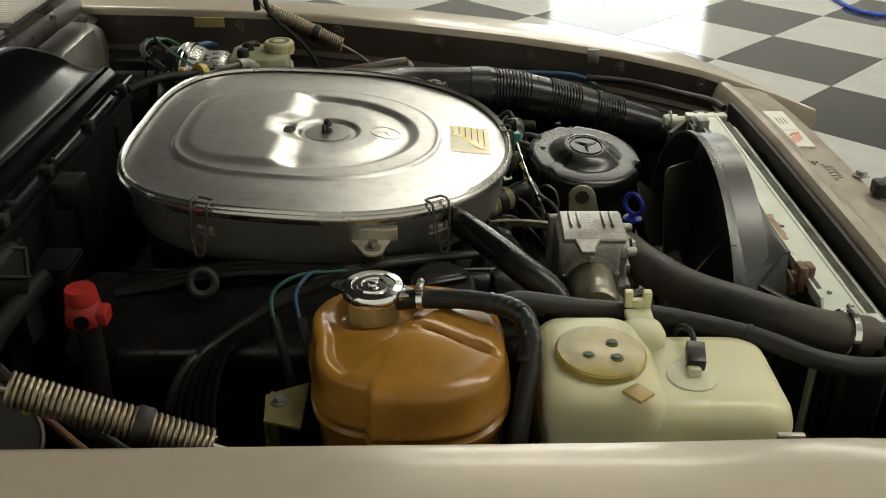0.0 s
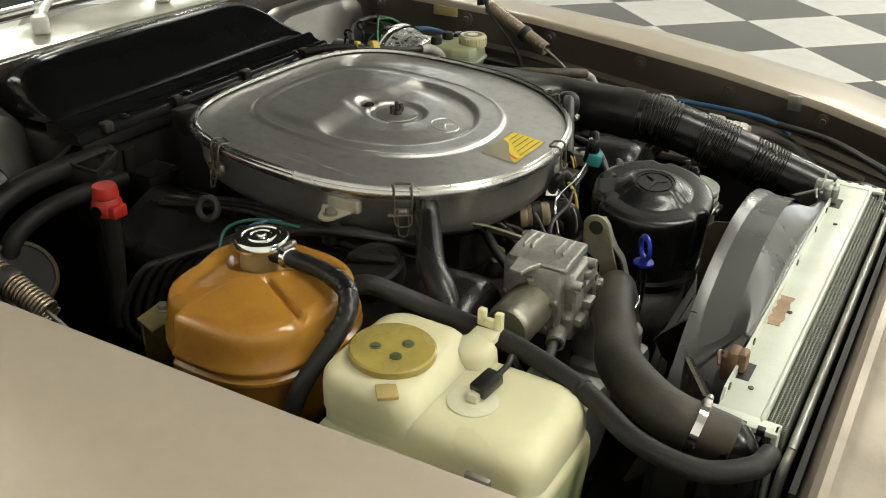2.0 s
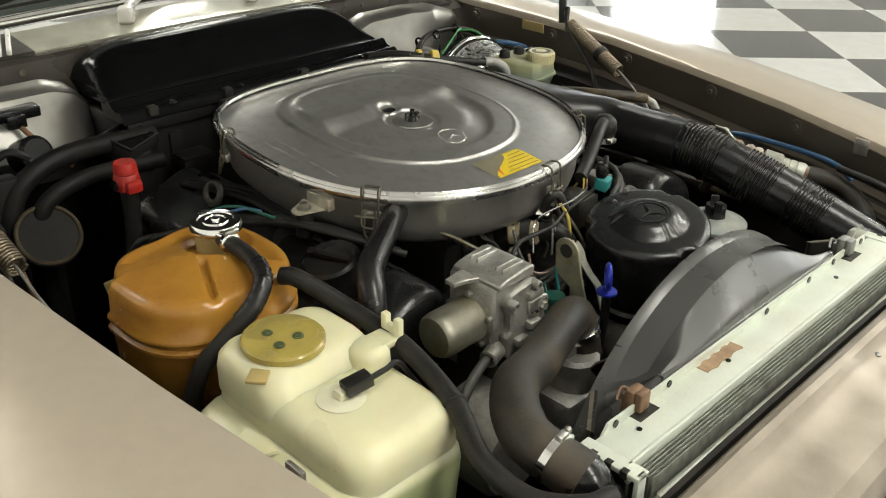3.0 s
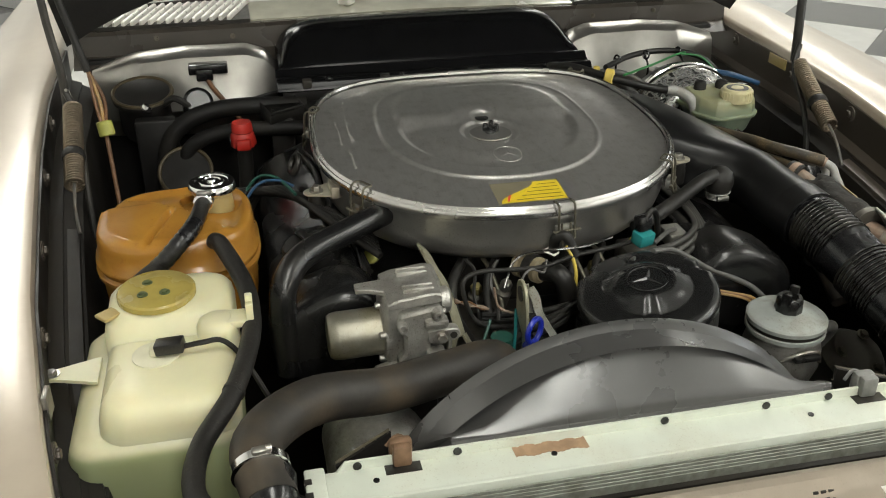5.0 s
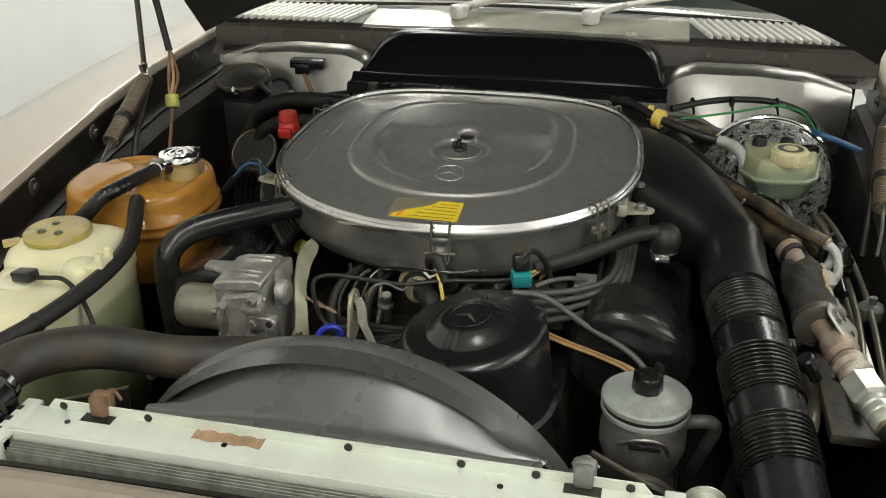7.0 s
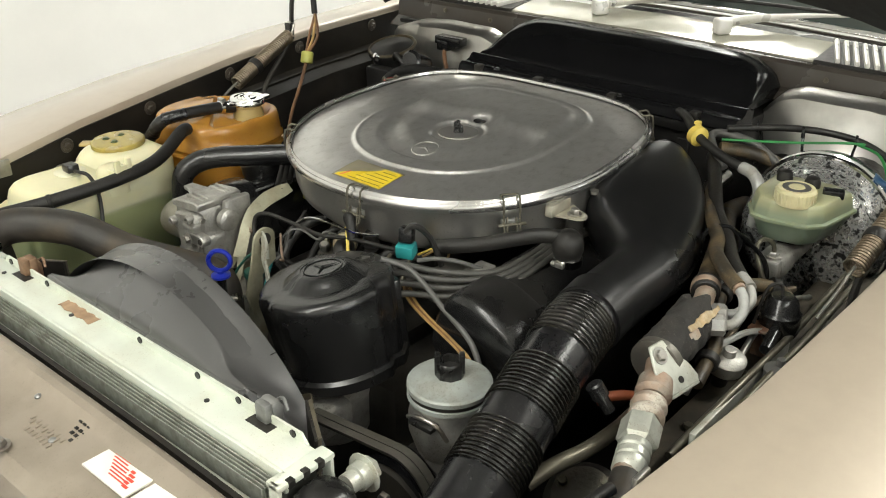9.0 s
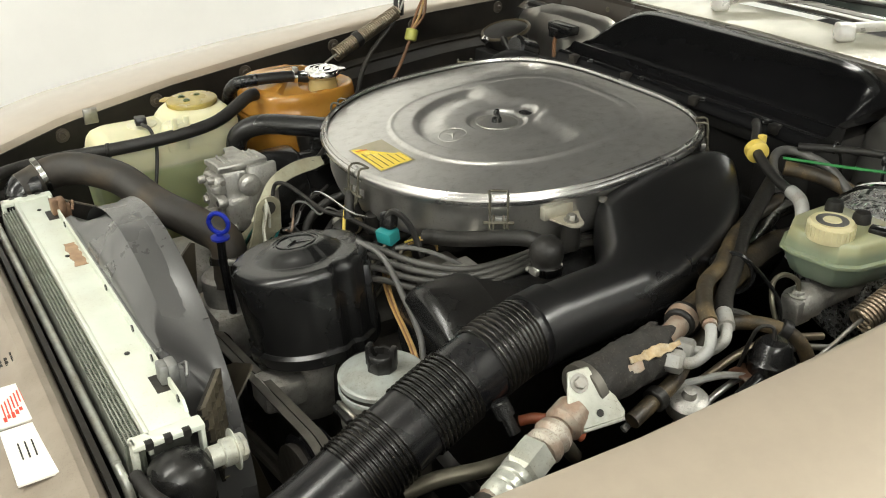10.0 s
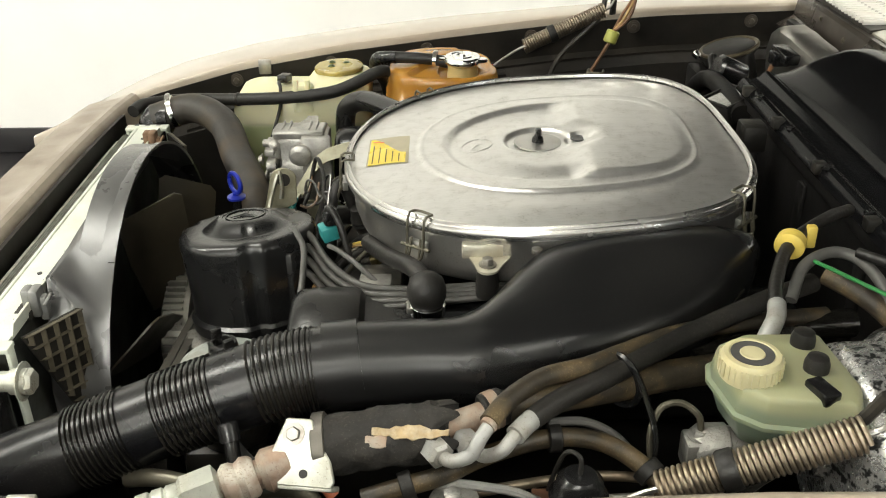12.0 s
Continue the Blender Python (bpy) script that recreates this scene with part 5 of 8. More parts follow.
def wash_geo():
    def rr(x0, x1, y0, y1, r, z, n=6):
        pts = []
        for cx, cy, a0 in ((x1 - r, y1 - r, 0), (x0 + r, y1 - r, 90), (x0 + r, y0 + r, 180), (x1 - r, y0 + r, 270)):
            pts += [(cx + r * math.cos(radians(a0 + 90 * k / n)), cy + r * math.sin(radians(a0 + 90 * k / n)), z) for k in range(n + 1)]
        return pts
    lower = loft([rr(0.27, 0.46, -0.535, -0.40, 0.025, 0.62), rr(0.255, 0.478, -0.552, -0.392, 0.025, 0.64), rr(0.252, 0.492, -0.560, -0.386, 0.028, 0.80), rr(0.252, 0.493, -0.560, -0.386, 0.028, 0.816), rr(0.253, 0.492, -0.557, -0.387, 0.028, 0.826), rr(0.256, 0.488, -0.548, -0.389, 0.028, 0.833), rr(0.262, 0.480, -0.535, -0.395, 0.026, 0.837)])
    upper = loft([rr(0.250, 0.487, -0.528, -0.387, 0.028, 0.825), rr(0.250, 0.486, -0.526, -0.387, 0.028, 0.850), rr(0.252, 0.483, -0.523, -0.389, 0.028, 0.862), rr(0.256, 0.478, -0.518, -0.393, 0.028, 0.870), rr(0.262, 0.470, -0.511, -0.400, 0.026, 0.8745), rr(0.274, 0.458, -0.500, -0.411, 0.018, 0.8765)])
    hump = loft([rr(0.249, 0.372, -0.527, -0.386, 0.026, 0.85), rr(0.249, 0.364, -0.527, -0.386, 0.026, 0.876), rr(0.250, 0.356, -0.525, -0.388, 0.026, 0.886), rr(0.254, 0.349, -0.520, -0.392, 0.026, 0.893), rr(0.260, 0.342, -0.513, -0.399, 0.024, 0.8972), rr(0.272, 0.330, -0.502, -0.410, 0.018, 0.899)])
    knob = loft([rr(0.335, 0.385, -0.430, -0.382, 0.02, 0.85), rr(0.337, 0.382, -0.428, -0.383, 0.02, 0.884), rr(0.340, 0.378, -0.424, -0.386, 0.017, 0.891), rr(0.346, 0.371, -0.417, -0.392, 0.012, 0.894)])
    return join(lower, upper, hump, knob)


part("tank_body", wash_geo(), M_washer, wash, "milky yellow plastic body", angle=50)
part("rear_ear", join(rbox(0.345, 0.373, -0.398, -0.370, 0.884, 0.893, 0.002), rbox(0.345, 0.3535, -0.374, -0.366, 0.884, 0.912, 0.0015), rbox(0.3645, 0.373, -0.374, -0.366, 0.884, 0.912, 0.0015), rbox(0.353, 0.365, -0.3735, -0.3665, 0.884, 0.902, 0.001)), M_washer, wash)
part("mounting_ear", prism([(0.36, -0.53), (0.41, -0.53), (0.395, -0.575)] + arc(0.385, -0.58, 0.010, 0, -180, 6) + [(0.375, -0.575)], 0.004, Matrix.Translation((-0.030, -0.006, 0.838))), M_washer, wash)
part("ear_bolt", hexhead((0.355, -0.586, 0.842), (0, 0, 1), 0.006, 0.005), M_steel, wash)
wcap = part("cap", lathe([(0.040, 0), (0.043, 0.001), (0.043, 0.007), (0.041, 0.009), (0.03, 0.010), (0.001, 0.010)], 48, (0.305, -0.470, 0.898), (0.03, 0, 1)), M_olive, wash, "stained olive cap disc")
for dx, dy in ((0.012, 0.010), (-0.013, -0.010), (0.013, -0.014)):
    part("cap_stud", lathe([(0.006, 0), (0.006, 0.001), (0.004, 0.0015), (0.004, 0.0028)], 16, (0.305 + dx, -0.470 + dy, 0.9075)), M_dullgreen, wcap)
part("cap_tab", xf(rbox(0, 0.022, -0.010, 0.010, 0, 0.004, 0.001), Matrix.Translation((0.325, -0.512, 0.893)) @ pose(0, 0, 0, 0, 0, -50)), M_creamcap, wcap, "amber strap tab")
part("teal_seal", lathe([(0.0235, 0), (0.0255, 0.001), (0.0255, 0.0025), (0.0235, 0.003)], 32, (0.3965, -0.4715, 0.8728)), M_tealwire, wash, "teal rubber seal")
sens = part("level_sensor", join(lathe([(0.023, 0), (0.0245, 0.001), (0.0245, 0.004), (0.022, 0.005), (0.001, 0.005)], 36, (0.395, -0.470, 0.874)), rbox(0.390, 0.402, -0.476, -0.460, 0.878, 0.888, 0.002)), M_offwhite, wash, "white level sensor disc")
part("sensor_plug", xf(rbox(-0.009, 0.009, 0.0, 0.030, 0.0, 0.013, 0.002), Matrix.Translation((0.398, -0.468, 0.881)) @ pose(0, 0, 0, 8, 0, -10)), M_black, sens, "black electrical plug")
part("sensor_lead", tube([(0.402, -0.44, 0.888), (0.405, -0.42, 0.892), (0.400, -0.40, 0.888), (0.40, -0.38, 0.86), (0.42, -0.35, 0.80)], 0.003, 8, 6), M_rubber, sens)
part("support_shelf", rbox(0.27, 0.47, -0.55, -0.40, 0.38, 0.62, 0.004), M_apron, wash)

# ---- air pump can ----
pump = thing("air_pump", (0.368, 0.09, 0.74), "black round air pump with a domed cover", "air pump")


def scallop(a):
    d = min(abs((a - radians(t) + math.pi) % (2 * math.pi) - math.pi) for t in (72, 192, 312))
    return 1 - 0.06 * sstep(0.13, 0.07, d) + 0.025 * sstep(0.26, 0.20, d) * sstep(0.12, 0.16, d)


LEAN = Matrix.Translation((0.371, 0.093, 0.886)) @ Matrix.Rotation(radians(9), 4, "X") @ Matrix.Rotation(radians(4), 4, "Y") @ Matrix.Translation((-0.371, -0.093, -0.886))


def short_side(geo):
    """The can draws in a little towards its foot and leans forwards."""
    v, f = geo
    out = []
    for x, y, z in v:
        k = min(1, max(0, (0.866 - z) / 0.114))
        out.append(tuple(LEAN @ Vector((0.371 + (x - 0.371) * (1 - 0.06 * k), 0.093 + (y - 0.093) * (1 - 0.06 * k), z))))
    return out, f


part("can", short_side(lathe([(0.076, -0.002), (0.0825, 0.0), (0.0835, 0.01), (0.0845, 0.098), (0.085, 0.108), (0.0838, 0.1150), (0.0800, 0.1188), (0.0750, 0.1200), (0.0742, 0.1201), (0.0560, 0.1201), (0.0552, 0.1201), (0.0515, 0.1210), (0.044, 0.127), (0.036, 0.1325), (0.030, 0.1345), (0.0285, 0.1345), (0.028, 0.1335), (0.001, 0.1335)], 96, (0.371, 0.093, 0.752), wobble=scallop)), M_pump, pump, "black domed can", angle=50)
part("lower_band", short_side(lathe([(0.080, 0), (0.089, 0.002), (0.090, 0.016), (0.085, 0.02)], 72, (0.371, 0.093, 0.748), wobble=scallop)), M_pump, pump)
part("pressed_badge", emblem(None, 0.024, LEAN @ Matrix.Translation((0.371, 0.093, 0.8862)) @ pose(0, 0, 0, 0, 0, 60)), M_pump, pump)
part("side_panel", short_side(xf(rbox(0.066, 0.087, -0.030, 0.034, 0.0, 0.100, 0.004), Matrix.Translation((0.371, 0.093, 0.752)) @ Matrix.Rotation(radians(152), 4, "Z"))), M_pump, pump)
part("pump_body", join(lathe([(0.05, -0.10), (0.06, -0.08), (0.062, -0.02), (0.055, -0.01), (0.055, 0.045)], 32, (0.371, 0.093, 0.75)), rbox(0.40, 0.46, 0.12, 0.17, 0.70, 0.74, 0.01)), M_cast, pump, "cast aluminium pump body")
part("support", rbox(0.33, 0.40, 0.05, 0.13, 0.50, 0.68, 0.01), M_block, pump)

# ---- power steering reservoir ----
ps = thing("power_steering_reservoir", (0.365, 0.295, 0.70), "dull metal power steering reservoir with a black knob", "reservoir")
part("body", lathe([(0.040, 0), (0.043, 0.010), (0.049, 0.030), (0.049, 0.050), (0.046, 0.062), (0.0475, 0.078)], 48, (0.365, 0.295, 0.712)), M_cast, ps, "oily pale metal body")
part("lower_rim", lathe([(0.0480, 0), (0.0500, 0.001), (0.0500, 0.006), (0.0480, 0.007)], 56, (0.365, 0.295, 0.786)), M_reslid, ps)
part("gasket", lathe([(0.046, 0), (0.0485, 0.0005), (0.0485, 0.0045), (0.046, 0.005)], 48, (0.365, 0.295, 0.793)), M_block, ps)
part("lid", lathe([(0.047, 0), (0.0500, 0.001), (0.0500, 0.006), (0.048, 0.0075), (0.046, 0.0080), (0.044, 0.0075), (0.027, 0.0135), (0.020, 0.015), (0.001, 0.013)], 56, (0.365, 0.295, 0.798)), M_reslid, ps, "greyish painted lid")
part("knob", join(lathe([(0.0165, 0), (0.0175, 0.002), (0.0165, 0.020), (0.0150, 0.022), (0.0110, 0.022), (0.0100, 0.014), (0.001, 0.014)], 8, (0.365, 0.295, 0.810)), xf(rbox(-0.0175, -0.0105, -0.006, 0.006, 0.006, 0.031, 0.002), Matrix.Translation((0.365, 0.295, 0.810)) @ pose(0, 0, 0, 0, 0, 130)),
                  xf(rbox(0.0105, 0.0175, -0.006, 0.006, 0.006, 0.031, 0.002), Matrix.Translation((0.365, 0.295, 0.810)) @ pose(0, 0, 0, 0, 0, 130))), M_black, ps, "black two-eared knob")
part("retaining_spring", tube([(0.405, 0.325, 0.755), (0.412, 0.315, 0.775), (0.415, 0.29, 0.778), (0.408, 0.268, 0.765)], 0.0028, 8, 5), M_steel, ps)
part("clamp", rbox(0.40, 0.422, 0.28, 0.315, 0.768, 0.775, 0.002), M_black, ps)
part("pump_body", join(rbox(0.32, 0.42, 0.25, 0.34, 0.60, 0.715, 0.02), lathe([(0.06, 0), (0.06, 0.015), (0.055, 0.018), (0.055, 0.03), (0.06, 0.033), (0.06, 0.045)], 40, (0.43, 0.295, 0.68), (1, 0, 0))), M_block, ps, "dark oily pump and pulley")
part("support", rbox(0.30, 0.40, 0.20, 0.33, 0.50, 0.61, 0.01), M_block, ps)


def belt_loop(x, ca, ra, cb, rb, w=0.010, th=0.006):
    """A flat belt round two pulleys in the plane x."""
    dy, dz = cb[0] - ca[0], cb[1] - ca[1]
    phi, D = math.atan2(dz, dy), math.hypot(dy, dz)
    al = math.acos((ra - rb) / D)
    pts = [(ca, ra, phi + al + (2 * math.pi - 2 * al) * k / 14) for k in range(15)] + [(cb, rb, phi - al + 2 * al * k / 14) for k in range(15)]
    rings = []
    for c, r, t in pts + pts[:1]:
        rings.append([(x + dx, c[0] + (r + d) * math.cos(t), c[1] + (r + d) * math.sin(t)) for dx, d in ((-w / 2 + 0.002, 0), (-w / 2, th), (w / 2, th), (w / 2 - 0.002, 0))])
    return loft(rings, caps=False)


for k in range(2):
    single("drive_belt", belt_loop(0.447 + 0.0115 * k, (0.0, 0.655), 0.062, (0.295, 0.702), 0.048), M_belt, "worn black rubber drive belt on the pulleys", "belt", "drive belts")
for nm, c, r in (("pump_pulley", (0.295, 0.702), 0.0475), ("crank_pulley", (0.0, 0.655), 0.0615)):
    pul = thing(nm, (0.45, c[0], c[1]), "black steel belt pulley with a rusty hub", "pulley", "belt pulleys")
    part("sheave", lathe([(r - 0.006, -0.012), (r + 0.004, -0.010), (r - 0.002, -0.006), (r - 0.002, 0.004), (r + 0.003, 0.005), (r - 0.002, 0.007), (r - 0.002, 0.016), (r + 0.004, 0.020), (r - 0.006, 0.021), (r - 0.012, 0.010), (0.022, 0.010), (0.020, 0.016), (0.012, 0.016)], 48, (0.448, c[0], c[1]), (1, 0, 0)), M_blackgloss, pul)
    part("hub_washer", lathe([(0.019, 0), (0.021, 0.002), (0.019, 0.006), (0.012, 0.007)], 28, (0.463, c[0], c[1]), (1, 0, 0)), M_rustnut, pul, "rusty hub washer")
    part("hub_nut", hexhead((0.469, c[0], c[1]), (1, 0, 0), 0.010, 0.012, False), M_steel, pul)

# ---- cruise actuator ----
act = thing("cruise_actuator", (0.335, -0.19, 0.80), "grey cast cruise control actuator with a round motor", "actuator")
def plate_x(poly, x0, x1, b=0.002):
    """A casting slab: an outline in y and z between two places along x."""
    return prism(poly, x1 - x0, Matrix(((0, 0, 1, x0), (1, 0, 0, 0), (0, 1, 0, 0), (0, 0, 0, 1))), b)


part("housing", plate_x([(-0.214, 0.792), (-0.160, 0.788), (-0.157, 0.842), (-0.163, 0.850), (-0.160, 0.886), (-0.168, 0.893), (-0.214, 0.890), (-0.222, 0.884), (-0.222, 0.816)], 0.296, 0.370, 0.004), M_cast, act)
part("front_casting", plate_x([(-0.206, 0.790), (-0.172, 0.788), (-0.166, 0.800), (-0.166, 0.822), (-0.176, 0.828), (-0.170, 0.834), (-0.170, 0.852), (-0.158, 0.856), (-0.156, 0.882), (-0.166, 0.886), (-0.206, 0.880), (-0.210, 0.860), (-0.202, 0.852), (-0.202, 0.828), (-0.210, 0.822)], 0.366, 0.383, 0.003), M_cast, act)
part("top_cover", plate_x([(-0.218, 0.884), (-0.158, 0.888), (-0.156, 0.899), (-0.166, 0.9015), (-0.206, 0.897), (-0.220, 0.892)], 0.300, 0.376, 0.002), M_cast, act)
part("side_flange", rbox(0.289, 0.334, -0.162, -0.150, 0.785, 0.894, 0.004), M_cast, act)
part("motor_strap", prism([(-0.250, 0.318), (-0.250, 0.334), (-0.236, 0.336), (-0.205, 0.350), (-0.205, 0.312)], 0.006, Matrix(((0, 1, 0, 0), (1, 0, 0, 0), (0, 0, 1, 0.8865), (0, 0, 0, 1))), 0.001), M_cast, act)
part("motor_seat", lathe([(0.036, 0), (0.036, 0.008), (0.033, 0.010)], 32, (0.335, -0.213, 0.836), (0, -1, -0.02)), M_cast, act)
for a in range(5):
    t = radians(20 + 72 * a)
    part("seat_screw", lathe([(0.0045, 0), (0.0045, 0.006), (0.003, 0.007)], 10, (0.335 + 0.033 * math.cos(t), -0.2215, 0.836 + 0.033 * math.sin(t)), (0, -1, 0)), M_steel, act)
part("lug", plate_x([(-0.176, 0.842), (-0.152, 0.842)] + [(-0.146 + 0.0085 * math.cos(radians(q)), 0.8505 + 0.0085 * math.sin(radians(q))) for q in (-60, -30, 0, 30, 60, 90)] + [(-0.176, 0.859)], 0.372, 0.386, 0.0015), M_cast, act)
part("lug_hole", lathe([(0.0042, 0), (0.0042, 0.0158)], 16, (0.3711, -0.146, 0.8505), (1, 0, 0)), M_block, act)
part("cable_barrel", join(lathe([(0.0115, 0), (0.0115, 0.034), (0.0085, 0.035), (0.007, 0.028)], 20, (0.366, -0.200, 0.803), (0.25, -0.95, -0.1)), rbox(0.352, 0.376, -0.214, -0.186, 0.790, 0.812, 0.004)), M_cast, act, "cable barrel of the casting")
for box in ((0.378, 0.392, -0.198, -0.176, 0.806, 0.818), (0.374, 0.394, -0.178, -0.156, 0.822, 0.834), (0.374, 0.390, -0.180, -0.152, 0.862, 0.874)):
    part("boss", rbox(*box, 0.004), M_cast, act)
for x in (0.306, 0.372):
    for z in (0.802, 0.876):
        part("cover_screw", hexhead((x, -0.1565, z), (0, 1, 0), 0.0045, 0.004, False), M_steel, act)
for y, z, r in ((-0.205, 0.868, 0.006), (-0.165, 0.880, 0.006), (-0.168, 0.812, 0.008)):
    part("round_boss", lathe([(r, -0.004), (r, 0.006), (r * 0.8, 0.008), (r * 0.45, 0.008), (r * 0.4, 0.004)], 18, (0.384, y, z), (1, 0, 0)), M_cast, act)
part("side_boss", lathe([(0.016, 0), (0.016, 0.010), (0.012, 0.013), (0.006, 0.013)], 24, (0.335, -0.152, 0.868), (0, 1, 0)), M_cast, act)
part("link_arm", join(tube([(0.384, -0.150, 0.844), (0.390, -0.152, 0.825), (0.392, -0.150, 0.808)], 0.0024, 8, 4), tube([(0.391, -0.151, 0.815), (0.386, -0.140, 0.815), (0.384, -0.132, 0.815)], 0.0026, 8, 3)), M_steel, act, "steel link arm")
for x in (0.312, 0.322, 0.352, 0.362):
    part("top_rib", rbox(x - 0.0016, x + 0.0016, -0.200, -0.164, 0.8955, 0.9030, 0.001, 1), M_cast, act)
part("motor", lathe([(0.0285, 0), (0.0285, 0.055), (0.0275, 0.062), (0.0245, 0.0665), (0.018, 0.068), (0.001, 0.0685)], 40, (0.335, -0.218, 0.836), (0, -1, -0.02)), M_motor, act, "oil-stained dull round motor can")
for x, z in ((0.384, 0.855), (0.384, 0.815), (0.345, 0.80)):
    part("screw", hexhead((x + 0.010, -0.162, z), (1, 0, 0), 0.006, 0.006), M_steel, act)
part("spool", lathe([(0.015, 0), (0.015, 0.003), (0.010, 0.004), (0.010, 0.008), (0.015, 0.009), (0.015, 0.012), (0.010, 0.013), (0.010, 0.017), (0.014, 0.018), (0.014, 0.021)], 28, (0.386, -0.160, 0.802), (1, 0.2, 0)), M_steel, act)
part("cable", tube([(0.372, -0.228, 0.800), (0.378, -0.255, 0.794), (0.388, -0.285, 0.782), (0.395, -0.31, 0.76)], 0.0062, 10, 5), M_greywire, act)
part("mount", rbox(0.30, 0.37, -0.21, -0.16, 0.70, 0.795, 0.006), M_block, act)

# bracket plate with a lifting eye, lever plate
lug = single("lifting_eye", join(prism(arc(0.346, 0.868, 0.019, 160, 20, 8) + [(0.372, 0.84), (0.385, 0.80), (0.375, 0.76), (0.36, 0.76), (0.355, 0.82), (0.33, 0.835)], 0.004, Matrix(((1, 0, 0, 0), (0, 0, 1, -0.055), (0, 1, 0, 0), (0, 0, 0, 1))), 0.0008),
                                 rbox(0.34, 0.37, -0.08, -0.05, 0.70, 0.77, 0.004)), M_olivezinc, "plated steel lifting eye bracket", "bracket")
part("eye_hole", lathe([(0.0095, 0), (0.0095, 0.0062)], 20, (0.346, -0.0562, 0.870), (0, 1, 0)), M_block, lug)
def ribbon(pts, widths, side, th=0.003, sub=6):
    """A bent sheet strip: a line of points, a width at each, and the way across."""
    P = smooth_path(pts, sub)
    n = len(P)
    side = Vector(side).normalized()
    rings = []
    for i, p in enumerate(P):
        w = float(np.interp(i / (n - 1) * (len(widths) - 1), range(len(widths)), widths)) / 2
        t = (P[min(i + 1, n - 1)] - P[max(i - 1, 0)]).normalized()
        a = (side - t * side.dot(t)).normalized()
        u = t.cross(a) * (th / 2)
        rings.append([p + a * w + u, p + a * w - u, p - a * w - u, p - a * w + u])
    return loft(rings)


lever = single("throttle_lever", join(ribbon([(0.216, -0.150, 0.879), (0.235, -0.148, 0.879), (0.262, -0.146, 0.877), (0.290, -0.140, 0.871), (0.308, -0.136, 0.860), (0.325, -0.130, 0.836), (0.338, -0.126, 0.815)], [0.014, 0.020, 0.021, 0.019, 0.016, 0.016, 0.018], (0.28, -0.69, 0.72)),
                                      ribbon([(0.336, -0.131, 0.818), (0.346, -0.139, 0.800), (0.362, -0.146, 0.786), (0.380, -0.152, 0.782)], [0.008, 0.008, 0.012, 0.016], (0.28, -0.5, 0.72)), ribbon([(0.338, -0.122, 0.818), (0.350, -0.113, 0.798), (0.362, -0.116, 0.782), (0.372, -0.132, 0.776)], [0.009, 0.008, 0.010, 0.016], (0.28, -0.69, 0.72)),
                                      rbox(0.30, 0.33, -0.138, -0.132, 0.73, 0.80, 0.002)), M_olivezinc, "plated throttle lever plate beside the actuator", "lever")
for x in (0.232, 0.262):
    part("lever_hole", lathe([(0.0036, -0.001), (0.0036, 0.0052)], 12, (x, -0.1535, 0.880 - 0.25 * (x - 0.225)), (0, 1, 0.2)), M_block, lever)

# dipstick
dip = thing("dipstick", (0.416, -0.06, 0.70), "oil dipstick with a blue ring handle", "dipstick")
part("handle", join(ring(0.0145, 0.0034, 28, 8, (0.416, -0.06, 0.862), (0.75, 0.66, 0)), lathe([(0.004, -0.012), (0.004, 0.0), (0.013, 0.001), (0.013, 0.004), (0.005, 0.006), (0.005, 0.010)], 18, (0.416, -0.06, 0.838))), M_blue, dip, "blue plastic ring")
part("guide_tube", tube([(0.416, -0.06, 0.838), (0.415, -0.06, 0.78), (0.40, -0.07, 0.60)], 0.006, 10, 5), M_black, dip)

# ---- brake booster, master cylinder, reservoir ----
boo = thing("brake_booster", (-0.33, 0.46, 0.82), "round brake booster with flaking zinc plating", "brake booster")
part("rear_shell", lathe([(0.0837, 0), (0.1042, 0.004), (0.1079, 0.012), (0.1079, 0.034)], 56, (-0.345, 0.464, 0.818), (1, 0, 0)), M_blackgloss, boo, "black rear shell", angle=50)
part("front_shell", lathe([(0.1088, 0.050), (0.1042, 0.062), (0.1004, 0.068), (0.0986, 0.074), (0.0981, 0.098), (0.0967, 0.106), (0.0911, 0.114), (0.0800, 0.119), (0.0465, 0.123), (0.0279, 0.126), (0.0260, 0.134)], 56, (-0.345, 0.464, 0.818), (1, 0, 0)), M_booster, boo, "front shell with flaking zinc plating", angle=50)
part("rolled_edge", lathe([(0.1042, 0.0), (0.1116, 0.001), (0.1139, 0.004), (0.1139, 0.010), (0.1111, 0.012), (0.1111, 0.015), (0.1130, 0.018), (0.1116, 0.022), (0.1060, 0.023)], 56, (-0.315, 0.464, 0.818), (1, 0, 0)), M_chrome, boo, "bright rolled edge")
part("mount", lathe([(0.06, 0), (0.06, 0.16)], 20, (-0.53, 0.462, 0.82), (1, 0, 0)), M_block, boo)
mas = thing("master_cylinder", (-0.16, 0.47, 0.84), "dull cast brake master cylinder", "brake cylinder")
part("barrel", lathe([(0.03, 0), (0.03, 0.01), (0.019, 0.012), (0.019, 0.10), (0.022, 0.102), (0.022, 0.125), (0.017, 0.132), (0.001, 0.133)], 28, (-0.232, 0.47, 0.828), (1, 0.02, 0)), M_cast, mas)
part("port", join(hexhead((-0.106, 0.474, 0.842), (0, 0, 1), 0.008, 0.007), rbox(-0.121, -0.091, 0.460, 0.488, 0.808, 0.841, 0.004)), M_cast, mas, "cast brake line port")
part("port_neck", lathe([(0.014, 0), (0.014, 0.03)], 18, (-0.15, 0.474, 0.828), (1, 0, 0)), M_cast, mas)
